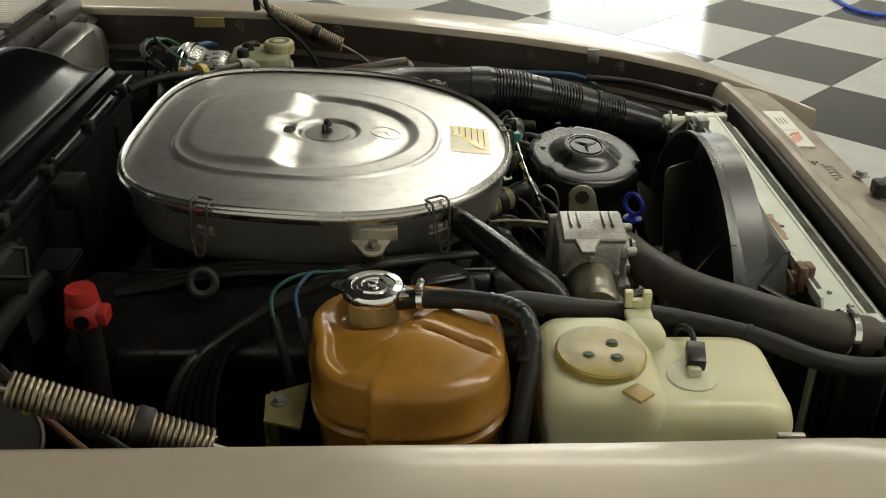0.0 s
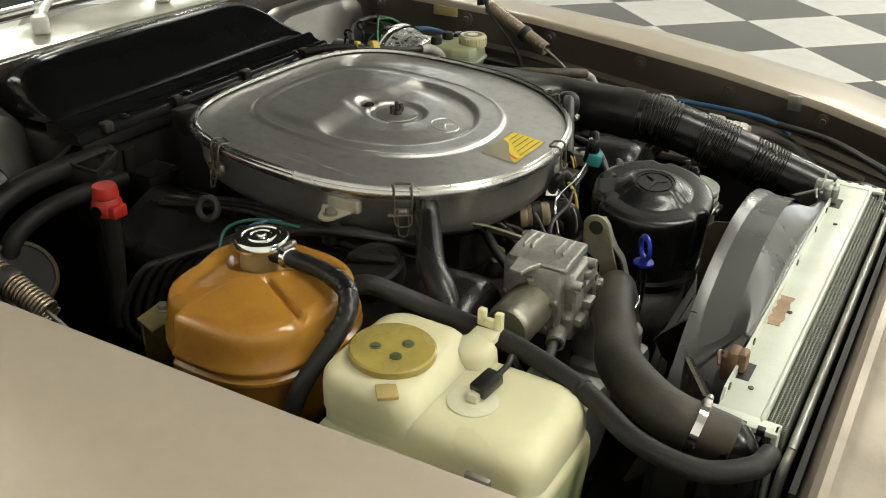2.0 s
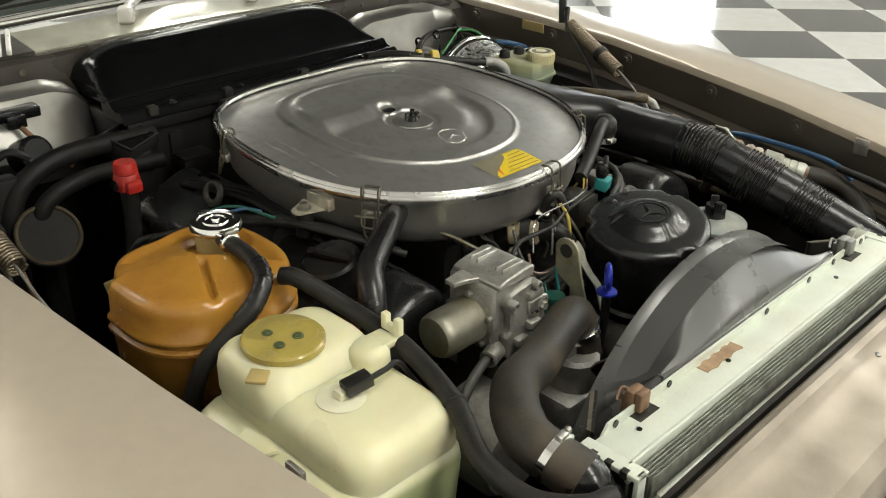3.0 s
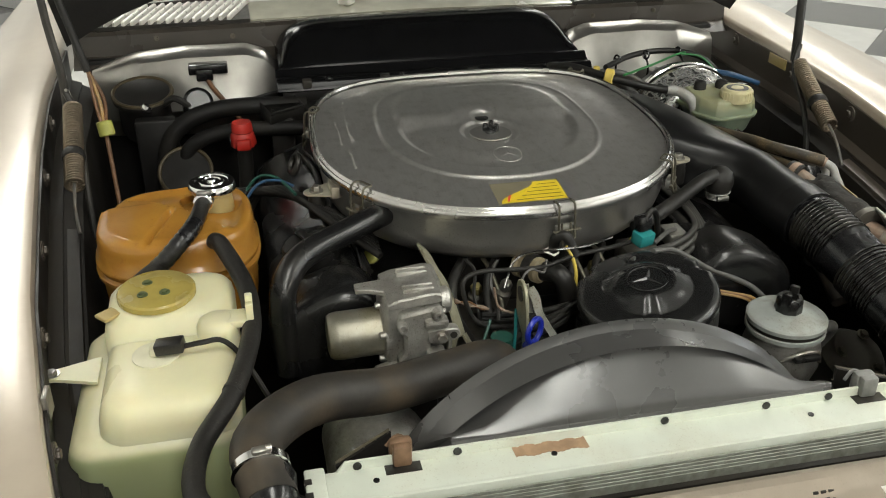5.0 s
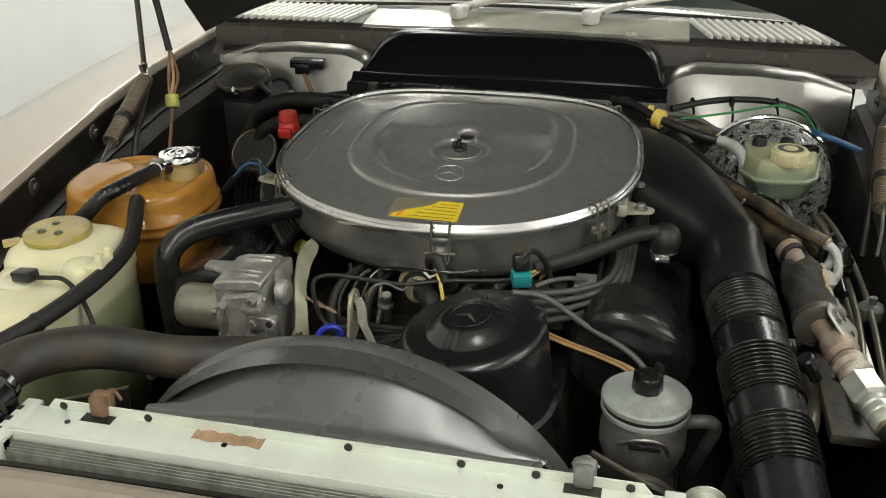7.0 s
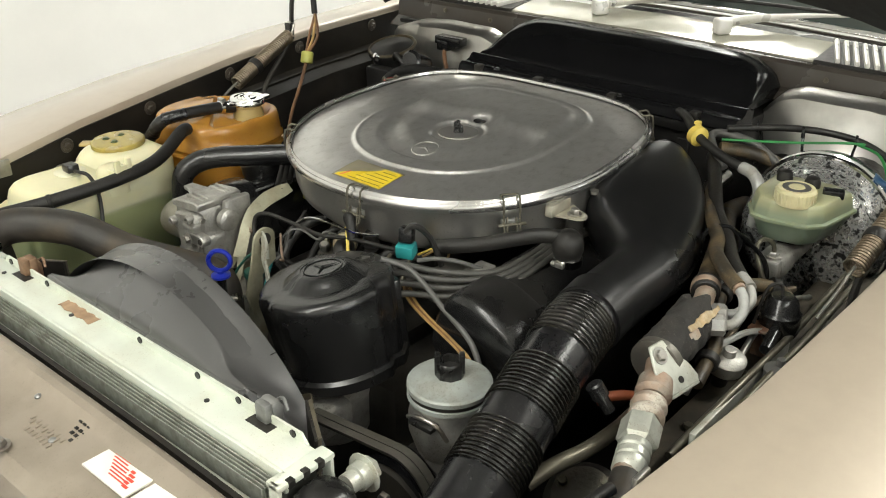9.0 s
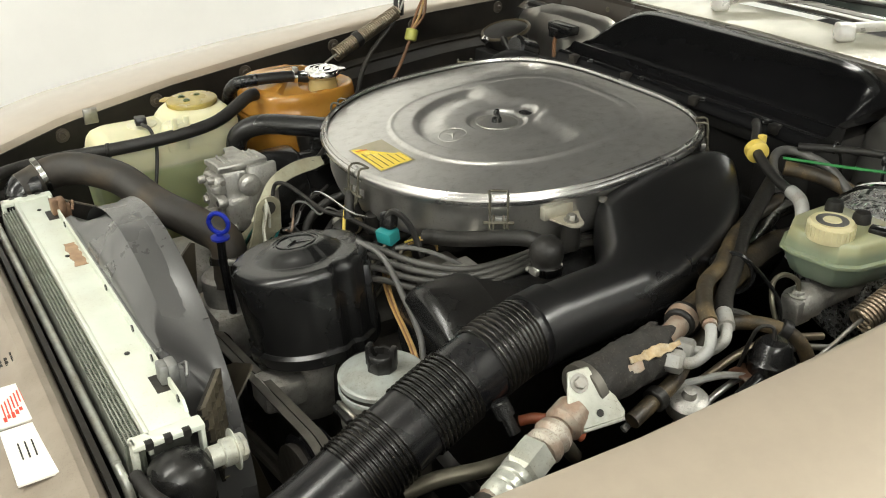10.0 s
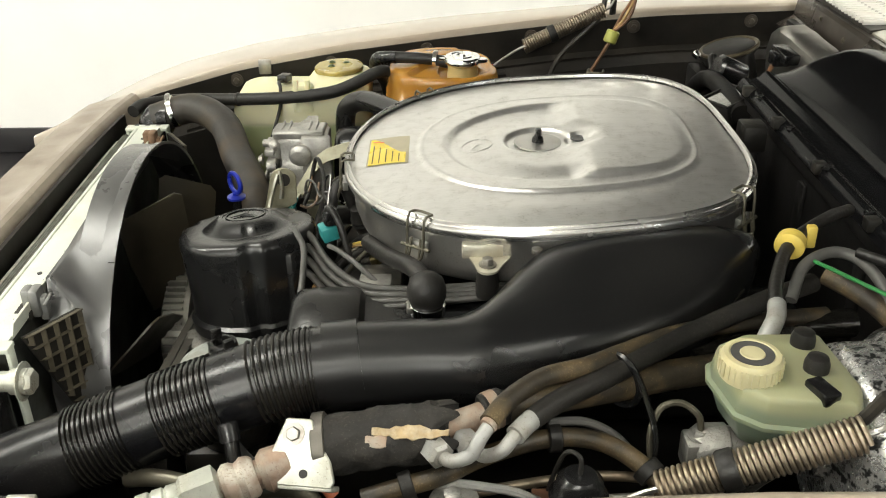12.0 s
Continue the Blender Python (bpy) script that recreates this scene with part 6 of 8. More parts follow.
part("brake_line", tube([(-0.106, 0.474, 0.846), (-0.103, 0.470, 0.862), (-0.088, 0.462, 0.870), (-0.070, 0.462, 0.864), (-0.060, 0.474, 0.842), (-0.064, 0.486, 0.815), (-0.08, 0.49, 0.795), (-0.10, 0.48, 0.78)], 0.0032, 8, 6), M_darksteel, mas)
res = thing("brake_fluid_reservoir", (-0.15, 0.485, 0.86), "milky greenish brake fluid reservoir with a ribbed cap", "fluid reservoir")


def res_ring(k, z, sh=0.0):
    pts = [(-0.114, 0.454), (-0.123, 0.500), (-0.142, 0.514), (-0.220, 0.526), (-0.234, 0.500), (-0.226, 0.420), (-0.150, 0.420), (-0.119, 0.436)]
    cx, cy = -0.165, 0.472
    out = []
    n = len(pts)
    for i in range(n):
        a, b, c = Vector(pts[i - 1]), Vector(pts[i]), Vector(pts[(i + 1) % n])
        for t in (0.25, 0.5, 0.75):
            p0, p1 = b.lerp(a, 0.10), b.lerp(c, 0.10)
            q = p0.lerp(b, t).lerp(b.lerp(p1, t), t)
            out.append((cx + (q.x - cx) * k, cy + (q.y - cy) * k * 1.14, z))
    return out


part("upper_shell", loft([res_ring(1.06, 0.885), res_ring(1.065, 0.8865), res_ring(1.06, 0.889), res_ring(0.985, 0.891), res_ring(0.93, 0.909), res_ring(0.90, 0.914), res_ring(0.86, 0.916), res_ring(0.5, 0.917)]), M_brakefluid, res, "yellowed milky upper shell", angle=45)
part("lower_shell", loft([res_ring(0.5, 0.853), res_ring(0.72, 0.854), res_ring(0.80, 0.858), res_ring(0.985, 0.884), res_ring(0.985, 0.886)]), M_resgreen, res, "greenish translucent lower shell", angle=45)
rcap = part("cap", lathe([(0.026, -0.004), (0.0265, 0.0), (0.0265, 0.014), (0.024, 0.018), (0.020, 0.0185), (0.019, 0.0175), (0.011, 0.0175), (0.010, 0.019), (0.001, 0.019)], 60, (-0.139, 0.477, 0.916), wobble=None), M_offcream, res, "yellowed ribbed cap")
for k in range(30):
    a = 2 * math.pi * k / 30
    part("cap_rib", xf(rbox(-0.0012, 0.0012, 0.0258, 0.0275, 0.0, 0.014, 0), Matrix.Translation((-0.139, 0.477, 0.916)) @ Matrix.Rotation(a, 4, "Z")), M_offcream, rcap)
part("cap_inlay", lathe([(0.0185, 0), (0.0185, 0.0006), (0.011, 0.0006), (0.011, 0.0)], 40, (-0.139, 0.477, 0.9337)), M_greywire, rcap)
for x, y in ((-0.198, 0.438), (-0.196, 0.478)):
    part("rubber_plug", lathe([(0.011, 0), (0.011, 0.010), (0.009, 0.016), (0.003, 0.018)], 18, (x, y, 0.914)), M_rubber, res)
part("reservoir_plug", xf(rbox(-0.008, 0.008, -0.014, 0.014, 0, 0.012, 0.002), Matrix.Translation((-0.190, 0.510, 0.911)) @ pose(0, 0, 0, 0, 0, 20)), M_black, res, "black electrical plug")
part("stem", lathe([(0.012, -0.02), (0.012, 0.004)], 14, (-0.155, 0.47, 0.85)), M_rubber, res)

# ---- hood springs ----
def coil(a, b, R, turns, wire, n=14):
    a, b = Vector(a), Vector(b)
    d = (b - a)
    L = d.length
    m = frame_at(a, d)
    pts = []
    for i in range(int(turns * n) + 1):
        t = i / (turns * n)
        ang = 2 * math.pi * i / n
        pts.append(m @ Vector((R * math.cos(ang), R * math.sin(ang), L * t)))
    return tube(pts, wire, 6, 1)


def hood_spring(a, b, s):
    th = thing("hood_spring", b, "steel hood counterbalance coil spring with a black rubber band", "spring", "hood springs")
    a, b = Vector(a), Vector(b)
    part("coil", coil(a, b, 0.0125, 34, 0.0021), M_spring, th)
    c = a.lerp(b, 0.64)
    d = (b - a).normalized()
    part("rubber_band", lathe([(0.0155, -0.007), (0.0165, -0.005), (0.0165, 0.005), (0.0155, 0.007)], 24, c, d), M_rubber, th, "black rubber band")
    part("hook", tube([b - d * 0.004, b + d * 0.012, b + d * 0.04 + Vector((0, 0, -0.004)), b + d * 0.075 + Vector((0, -s * 0.004, -0.012))], 0.0024, 8, 4), M_steel, th)
    part("upper_hook", tube([a + d * 0.002, a - d * 0.01, a - d * 0.02 + Vector((0, s * 0.004, 0.012)), a - d * 0.012 + Vector((0, s * 0.006, 0.02))], 0.0024, 8, 4), M_steel, th)


hood_spring((-0.183, -0.607, 0.966), (-0.033, -0.598, 0.900), -1)
hood_spring((-0.177, 0.612, 0.956), (-0.036, 0.596, 0.891), 1)

# ---- hoses ----
def hose(name, pts, r, m, label, category="hose", n=14, sub=8, group=""):
    return single(name, tube(pts, r, n, sub), m, label, category, group)


def clamp(parent, p, axis, r, w=0.012):
    p = Vector(p)
    axis = Vector(axis).normalized()
    c = part("hose_clamp", lathe([(r + 0.0004, -w / 2), (r + 0.0022, -w / 2 + 0.001), (r + 0.0022, w / 2 - 0.001), (r + 0.0004, w / 2)], 30, p, axis), M_chrome, parent, "bright screw clamp")
    m = frame_at(p, axis)
    part("clamp_screw", xf(join(rbox(-0.007, 0.007, r, r + 0.006, -0.004, 0.004, 0.002), lathe([(0.0036, 0), (0.0036, 0.005)], 12, (0.006, r + 0.004, 0), (1, 0, 0))), m), M_steel, parent)


rh = hose("radiator_hose", [(0.612, -0.365, 0.848), (0.547, -0.372, 0.864), (0.485, -0.316, 0.857), (0.449, -0.234, 0.833), (0.415, -0.153, 0.822), (0.397, -0.096, 0.812), (0.401, -0.078, 0.752)], 0.0250, M_rubberdust, "thick dusty black rubber radiator hose", n=22)
clamp(rh, (0.580, -0.372, 0.859), (1, 0.11, -0.25), 0.0253, 0.010)
clamp(rh, (0.3985, -0.088, 0.790), (0.1, 0.3, -1), 0.0253)
th = hose("heater_hose", [(0.215, -0.405, 0.915), (0.235, -0.395, 0.915), (0.30, -0.372, 0.892), (0.38, -0.370, 0.882), (0.472, -0.392, 0.872), (0.54, -0.425, 0.862), (0.60, -0.430, 0.858), (0.640, -0.405, 0.860), (0.650, -0.375, 0.858)], 0.0105, M_rubber, "thin black rubber coolant hose", n=16)
part("joint_ridge", lathe([(0.0107, -0.003), (0.0117, -0.002), (0.0117, 0.002), (0.0107, 0.003)], 20, (0.472, -0.392, 0.872), (0.85, -0.35, -0.12)), M_rubber, th)
oh = hose("overflow_hose", [(0.112, -0.412, 0.926), (0.14, -0.417, 0.931), (0.19, -0.424, 0.933), (0.232, -0.44, 0.928), (0.240, -0.465, 0.905), (0.234, -0.495, 0.880), (0.226, -0.522, 0.850), (0.218, -0.54, 0.79)], 0.0098, M_rubber, "taped black overflow hose from the filler neck", n=14)
clamp(oh, (0.135, -0.4165, 0.9305), (1, -0.15, 0.1), 0.0100, 0.008)
part("tape_wrap", tube([(0.200, -0.426, 0.9325), (0.220, -0.433, 0.931), (0.234, -0.443, 0.926), (0.240, -0.460, 0.910), (0.236, -0.475, 0.895)], 0.0108, 14, 8, radius=lambda u: 0.0106 + 0.0005 * math.sin(60 * u)), M_blackgloss, oh, "glossy black tape wrap")
bh = hose("breather_hose", [(0.165, -0.185, 0.908), (0.20, -0.235, 0.905), (0.245, -0.30, 0.898), (0.275, -0.325, 0.882), (0.285, -0.332, 0.85), (0.285, -0.33, 0.76)], 0.0165, M_black, "black crankcase breather hose into the air cleaner", n=18)
dh = hose("vent_hose", [(0.215, 0.145, 0.872), (0.19, 0.20, 0.884), (0.160, 0.265, 0.905), (0.146, 0.294, 0.905), (0.142, 0.302, 0.89), (0.142, 0.303, 0.87)], 0.0100, M_rubber, "black vent hose with an elbow", n=18)
clamp(dh, (0.142, 0.303, 0.876), (0, 0, 1), 0.0165)
part("elbow", lathe([(0.0145, -0.020), (0.018, -0.015), (0.0205, -0.006), (0.0205, 0.002), (0.018, 0.011), (0.012, 0.017), (0.005, 0.0195), (0.0005, 0.020)], 28, (0.143, 0.302, 0.898)), M_rubber, dh, "rounded rubber elbow")

# ---- refrigerant line along the left wing ----
acl = thing("refrigerant_line", (0.2, 0.49, 0.80), "refrigerant line with a foam-wrapped muffler and plated fittings", "pipe")
def foam_geo():
    """A thick sleeve with a lumpy skin and a ragged end."""
    P = smooth_path([(0.240, 0.486, 0.846), (0.19, 0.482, 0.849), (0.15, 0.479, 0.853), (0.122, 0.477, 0.856)], 12)
    rnd = random.Random(5)
    ph = [rnd.uniform(0, 6.28) for _ in range(6)]
    rings = []
    for i, p in enumerate(P):
        u = i / (len(P) - 1)
        row = []
        for k in range(36):
            a = 2 * math.pi * k / 36
            r = 0.0272 + 0.0010 * math.sin(3 * a + 9 * u + ph[0]) + 0.0008 * math.sin(7 * a - 15 * u + ph[1]) + 0.0007 * math.sin(2 * a + 31 * u + ph[2]) + rnd.uniform(-0.0006, 0.0006)
            r -= 0.006 * sstep(0.88, 1.0, u + 0.05 * math.sin(4 * a + ph[3]))
            drop = 0.010 * sstep(0.75, 1.0, u) * math.sin(5 * a + ph[4])
            row.append((p.x + drop, p.y + r * math.cos(a), p.z + r * math.sin(a)))
        rings.append(row)
    return loft(rings)


part("foam_sleeve", foam_geo(), M_foam, acl, "crumbling dark foam sleeve", angle=70)
tm = frame_at((0.156, 0.4990, 0.8700), (0.03, 0.75, 0.66))
rnd = random.Random(9)
edge = [(-0.034 + 0.0052 * k, -0.0065 + rnd.uniform(-0.0016, 0.0016) + 0.004 * abs(k - 6.5) / 6.5) for k in range(14)]
edge += [(0.034 - 0.0052 * k, 0.0060 + rnd.uniform(-0.0018, 0.0018) - 0.003 * abs(k - 6.5) / 6.5) for k in range(14)]
part("torn_patch", prism(edge, 0.0022, tm, 0.0006), M_exposed, acl, "torn patch with pale insulation showing")
lump = [(-0.010 + 0.004 * k, -0.005 + rnd.uniform(-0.0012, 0.0012)) for k in range(6)] + [(0.010 - 0.004 * k, 0.0055 + rnd.uniform(-0.0012, 0.0012)) for k in range(6)]
part("copper_lump", prism(lump, 0.003, frame_at((0.186, 0.5025, 0.8630), (0.05, 0.82, 0.57)), 0.001), M_copper, acl, "exposed copper")
pm = frame_at((0.261, 0.497, 0.866), (0.1, 0.75, 0.66))
bk = part("clamp_bracket", prism([(-0.004, 0.0155), (0.019, 0.0157), (0.024, 0.001), (0.039, -0.0195), (0.044, -0.036), (0.041, -0.042), (-0.005, -0.042), (-0.013, -0.035), (-0.014, -0.0135)], 0.004, pm, 0.0012), M_palezinc, acl, "pale plated clamp plate")
part("plate_fold", xf(rbox(-0.006, 0.042, -0.045, -0.040, -0.030, 0.003, 0.0015), pm), M_palezinc, bk)
part("clamp_band", lathe([(0.0285, -0.006), (0.0300, -0.005), (0.0300, 0.005), (0.0285, 0.006)], 30, (0.236, 0.4865, 0.8465), (0.99, 0.06, -0.10)), M_darkcast, bk)
part("bracket_bolt", xf(hexhead((0.004, 0.002, 0.004), (0, 0, 1), 0.0065, 0.005), pm), M_steel, bk)
part("bracket_hole", xf(lathe([(0.0038, 0), (0.0038, 0.0008)], 14, (0.016, -0.031, 0.004)), pm), M_block, bk)
part("line_core", tube([(0.236, 0.488, 0.846), (0.283, 0.508, 0.836), (0.343, 0.526, 0.826), (0.40, 0.545, 0.818)], 0.0135, 14, 6), M_copper, acl)
part("collar", lathe([(0.016, 0), (0.0190, 0.002), (0.0195, 0.014), (0.0200, 0.022), (0.0175, 0.025), (0.0150, 0.028)], 26, (0.262, 0.501, 0.841), (0.92, 0.34, -0.18)), M_copper, acl, "copper-coloured collar")
part("hex_union", lathe([(0.015, 0), (0.0215, 0.003), (0.0215, 0.031), (0.017, 0.035)], 6, (0.321, 0.519, 0.8295), (0.92, 0.34, -0.18)), M_palezinc, acl, "large plated hex union")
part("crusted_ring", lathe([(0.0155, 0), (0.0185, 0.003), (0.0200, 0.010), (0.0180, 0.013), (0.0165, 0.016), (0.0190, 0.020), (0.0195, 0.026), (0.0160, 0.030)], 26, (0.291, 0.5105, 0.835), (0.92, 0.34, -0.18)), M_crust, acl, "crusted copper ring")
part("crimp_sleeve", lathe([(0.016, 0), (0.0175, 0.002), (0.0175, 0.010), (0.0155, 0.012), (0.0175, 0.014), (0.0175, 0.022), (0.0155, 0.024), (0.0175, 0.026), (0.0175, 0.036), (0.013, 0.042), (0.012, 0.06)], 22, (0.353, 0.530, 0.823), (0.92, 0.34, -0.12)), M_palezinc, acl)
part("front_hose", tube([(0.395, 0.545, 0.818), (0.43, 0.556, 0.813), (0.47, 0.550, 0.803), (0.51, 0.525, 0.78), (0.53, 0.49, 0.74), (0.54, 0.47, 0.66)], 0.0155, 16, 7), M_rubberdust, acl, "dusty black refrigerant hose")
part("service_valve", join(lathe([(0.007, 0), (0.007, 0.018), (0.010, 0.019), (0.010, 0.034), (0.008, 0.036)], 14, (0.318, 0.478, 0.822), (0.2, -0.5, 0.85))), M_black, acl)
part("copper_neck", tube([(0.128, 0.477, 0.857), (0.105, 0.473, 0.862), (0.088, 0.468, 0.866)], 0.0125, 16, 5), M_copper, acl, "bare copper pipe neck")
part("black_collar", lathe([(0.015, 0), (0.0175, 0.002), (0.0175, 0.020), (0.015, 0.023)], 24, (0.092, 0.469, 0.866), (-0.9, -0.4, 0.12)), M_rubber, acl)
part("orange_mark", lathe([(0.0172, 0), (0.0181, 0.001), (0.0181, 0.010), (0.0172, 0.011)], 24, (0.088, 0.467, 0.8665), (-0.9, -0.4, 0.12)), M_copper, acl, "stained copper band")
PIPES = (((0.133, 0.506, 0.854), (-0.5, 0.85, 0.05), [(0.128, 0.513, 0.854), (0.120, 0.5205, 0.856), (0.104, 0.5225, 0.864), (0.096, 0.518, 0.878), (0.085, 0.504, 0.886)]),
         ((0.105, 0.494, 0.852), (-0.55, 0.83, 0.0), [(0.101, 0.500, 0.852), (0.092, 0.512, 0.854), (0.078, 0.520, 0.866), (0.068, 0.514, 0.875), (0.056, 0.500, 0.878)]))
for at, ax, line in PIPES:
    part("hex_nut", lathe([(0.0105, -0.012), (0.0128, -0.010), (0.0128, 0.007), (0.0095, 0.010)], 6, at, ax), M_pipegrey, acl, "large grey hex nut")
    part("bent_pipe", tube(line, 0.0062, 14, 7), M_pipegrey, acl, "grey bent pipe")
part("ferrule", tube([(0.066, 0.512, 0.876), (0.056, 0.500, 0.878), (0.046, 0.489, 0.879)], 0.0092, 14, 4), M_pipegrey, acl)
part("ferrule", tube([(0.090, 0.510, 0.884), (0.083, 0.501, 0.887)], 0.0078, 14, 2), M_copper, acl, "stained ferrule")
part("rear_hose", tube([(0.088, 0.507, 0.886), (0.078, 0.492, 0.889), (0.062, 0.474, 0.892), (0.034, 0.451, 0.893), (-0.006, 0.434, 0.892), (-0.042, 0.411, 0.890), (-0.097, 0.378, 0.888), (-0.166, 0.346, 0.88), (-0.28, 0.30, 0.86)], 0.0092, 14, 7), M_goldhose, acl, "oil-stained braided hose")
part("suction_hose", tube([(0.080, 0.464, 0.868), (0.03, 0.447, 0.866), (-0.04, 0.423, 0.862), (-0.12, 0.392, 0.855), (-0.22, 0.355, 0.835), (-0.34, 0.33, 0.80)], 0.0150, 16, 7), M_goldhose, acl, "thick oil-stained suction hose")
part("second_hose", tube([(0.050, 0.493, 0.878), (0.030, 0.475, 0.880), (0.003, 0.456, 0.882), (-0.028, 0.437, 0.884), (-0.097, 0.388, 0.888), (-0.19, 0.338, 0.898), (-0.26, 0.30, 0.90)], 0.0102, 12, 7), M_rubber, acl, "black rubber hose")
part("cable_tie", join(ring(0.026, 0.0035, 24, 6, (-0.038, 0.424, 0.870), (0.8, 0.6, 0)), tube([(-0.040, 0.415, 0.894), (-0.050, 0.438, 0.888), (-0.058, 0.462, 0.870), (-0.064, 0.480, 0.845), (-0.064, 0.485, 0.80)], 0.0062, 8, 6, squash=0.35)), M_black, acl, "black cable tie")

# lines low on the left wing
cd = hose("conduit", [(0.199, 0.518, 0.812), (0.16, 0.512, 0.821), (0.128, 0.505, 0.827), (0.084, 0.483, 0.832), (0.025, 0.462, 0.832), (-0.021, 0.468, 0.83), (-0.056, 0.498, 0.822), (-0.072, 0.518, 0.80), (-0.08, 0.53, 0.76)], 0.0090, M_goldhose, "oil-stained flat wiring conduit along the wing", "conduit", 14)
for p, ax in (((0.16, 0.512, 0.821), (-0.9, -0.2, 0.2)), ((0.025, 0.462, 0.832), (-1, -0.1, 0)), ((-0.056, 0.498, 0.822), (-0.6, 0.7, -0.4))):
    part("tape_band", lathe([(0.0126, -0.006), (0.0136, -0.005), (0.0136, 0.005), (0.0126, 0.006)], 20, p, ax), M_rubber, cd, "black tape band")
for k in range(2):
    hose("steel_line", [(0.30, 0.564 - 0.022 * k, 0.785), (0.15, 0.570 - 0.018 * k, 0.803), (0.02, 0.572 - 0.018 * k, 0.805), (-0.15, 0.565 - 0.018 * k, 0.80), (-0.32, 0.55 - 0.018 * k, 0.78)], 0.0045, M_darksteel, "dull steel line clipped along the wing", "pipe", 10, group="steel lines")
reg = thing("pressure_regulator", (0.015, 0.535, 0.80), "black round regulator with a small hose on the wing", "regulator")
part("dome", lathe([(0.018, -0.05), (0.024, -0.04), (0.026, -0.012), (0.022, -0.008), (0.020, 0.004), (0.014, 0.010), (0.001, 0.011)], 28, (0.012, 0.535, 0.842)), M_black, reg)
part("hose", tube([(0.012, 0.535, 0.852), (0.012, 0.530, 0.866), (0.022, 0.520, 0.864), (0.030, 0.515, 0.84), (0.04, 0.51, 0.79)], 0.0022, 8, 6), M_rubber, reg)
part("side_port", lathe([(0.008, 0), (0.008, 0.04)], 12, (0.03, 0.54, 0.815), (1, 0.1, -0.3)), M_black, reg)
rel = thing("wing_switch", (0.10, 0.565, 0.80), "small round pale switch on the wing", "switch")
part("body", lathe([(0.016, 0), (0.018, 0.004), (0.018, 0.016), (0.012, 0.020), (0.005, 0.021), (0.005, 0.03)], 22, (0.10, 0.575, 0.790)), M_greywire, rel)
bl = hose("washer_hose", [(0.19, 0.594, 0.815), (0.22, 0.592, 0.832), (0.266, 0.592, 0.838), (0.376, 0.588, 0.838), (0.43, 0.578, 0.834), (0.46, 0.570, 0.82)], 0.0048, M_bluewire, "blue plastic hose along the wing flange", "hose", 10)
hose("vacuum_hose", [(0.44, 0.555, 0.840), (0.53, 0.535, 0.836), (0.60, 0.475, 0.836), (0.645, 0.41, 0.843), (0.655, 0.365, 0.845)], 0.0065, M_rubber, "thin black hose to the radiator", "hose", 10)
hose("orange_hose", [(0.282, 0.440, 0.797), (0.270, 0.450, 0.802), (0.25, 0.468, 0.800), (0.23, 0.48, 0.78)], 0.006, M_orange, "short orange-red hose below the duct", "hose", 10)
single("id_plate", rbox(-0.335, -0.275, 0.6505, 0.653, 0.912, 0.932, 0.001), M_creamcap, "small yellowed plate on the wing flange", "plate")
hose("power_hose", [(0.36, 0.34, 0.77), (0.36, 0.365, 0.775), (0.35, 0.375, 0.76), (0.33, 0.37, 0.72), (0.28, 0.36, 0.64)], 0.008, M_greywire, "grey power steering hose", "hose", 10)

# booster wiring
hose("booster_loom", [(-0.30, 0.30, 0.935), (-0.345, 0.36, 0.938), (-0.37, 0.42, 0.938), (-0.372, 0.48, 0.934), (-0.36, 0.53, 0.918), (-0.345, 0.56, 0.885)], 0.0055, M_rubber, "black wiring loom arched over the booster", "wiring", 10)
hose("green_wire", [(-0.25, 0.315, 0.934), (-0.31, 0.40, 0.932), (-0.362, 0.48, 0.934), (-0.373, 0.512, 0.926), (-0.355, 0.54, 0.908), (-0.32, 0.555, 0.88)], 0.0021, M_green, "bright green wire tied over the booster", "wire", 8)
hose("green_wire", [(-0.364, 0.478, 0.932), (-0.352, 0.516, 0.926), (-0.328, 0.54, 0.900), (-0.305, 0.545, 0.87)], 0.0021, M_green, "bright green wire tied over the booster", "wire", 8)
for y, z in ((0.335, 0.938), (0.40, 0.938), (0.475, 0.935)):
    single("cable_tie", join(ring(0.0078, 0.002, 16, 6, (-0.333 - 0.26 * (y - 0.335), y, z), (-0.3, 1, 0.0)), tube([(-0.338 - 0.26 * (y - 0.335), y, z), (-0.345, y + 0.004, z - 0.02), (-0.35, y + 0.006, z - 0.05)], 0.0022, 6, 3)), M_black, "black plastic cable tie", "cable tie", "cable ties")
hose("vacuum_pipe", [(-0.315, 0.525, 0.908), (-0.29, 0.545, 0.909), (-0.285, 0.58, 0.898), (-0.285, 0.606, 0.888)], 0.0050, M_bluewire, "blue vacuum pipe beside the booster", "pipe", 10)
tc = thing("throttle_cable", (-0.2, 0.35, 0.87), "black cable with a yellow grommet and a grey sheath", "cable")
part("cable", tube([(-0.33, 0.20, 0.935), (-0.29, 0.235, 0.942), (-0.237, 0.281, 0.936), (-0.205, 0.34, 0.925), (-0.192, 0.385, 0.918)], 0.0070, 12, 7), M_rubber, tc)
part("grommet", lathe([(0.012, -0.008), (0.0155, -0.006), (0.0155, 0.006), (0.012, 0.008)], 24, (-0.237, 0.281, 0.936), (0.5, 0.85, -0.12)), M_yellow, tc, "yellow plastic grommet")
part("sheath", tube([(-0.195, 0.375, 0.920), (-0.188, 0.395, 0.917), (-0.175, 0.412, 0.905), (-0.165, 0.418, 0.88), (-0.165, 0.415, 0.85)], 0.0090, 14, 7), M_pipegrey, tc, "grey rubber sheath")
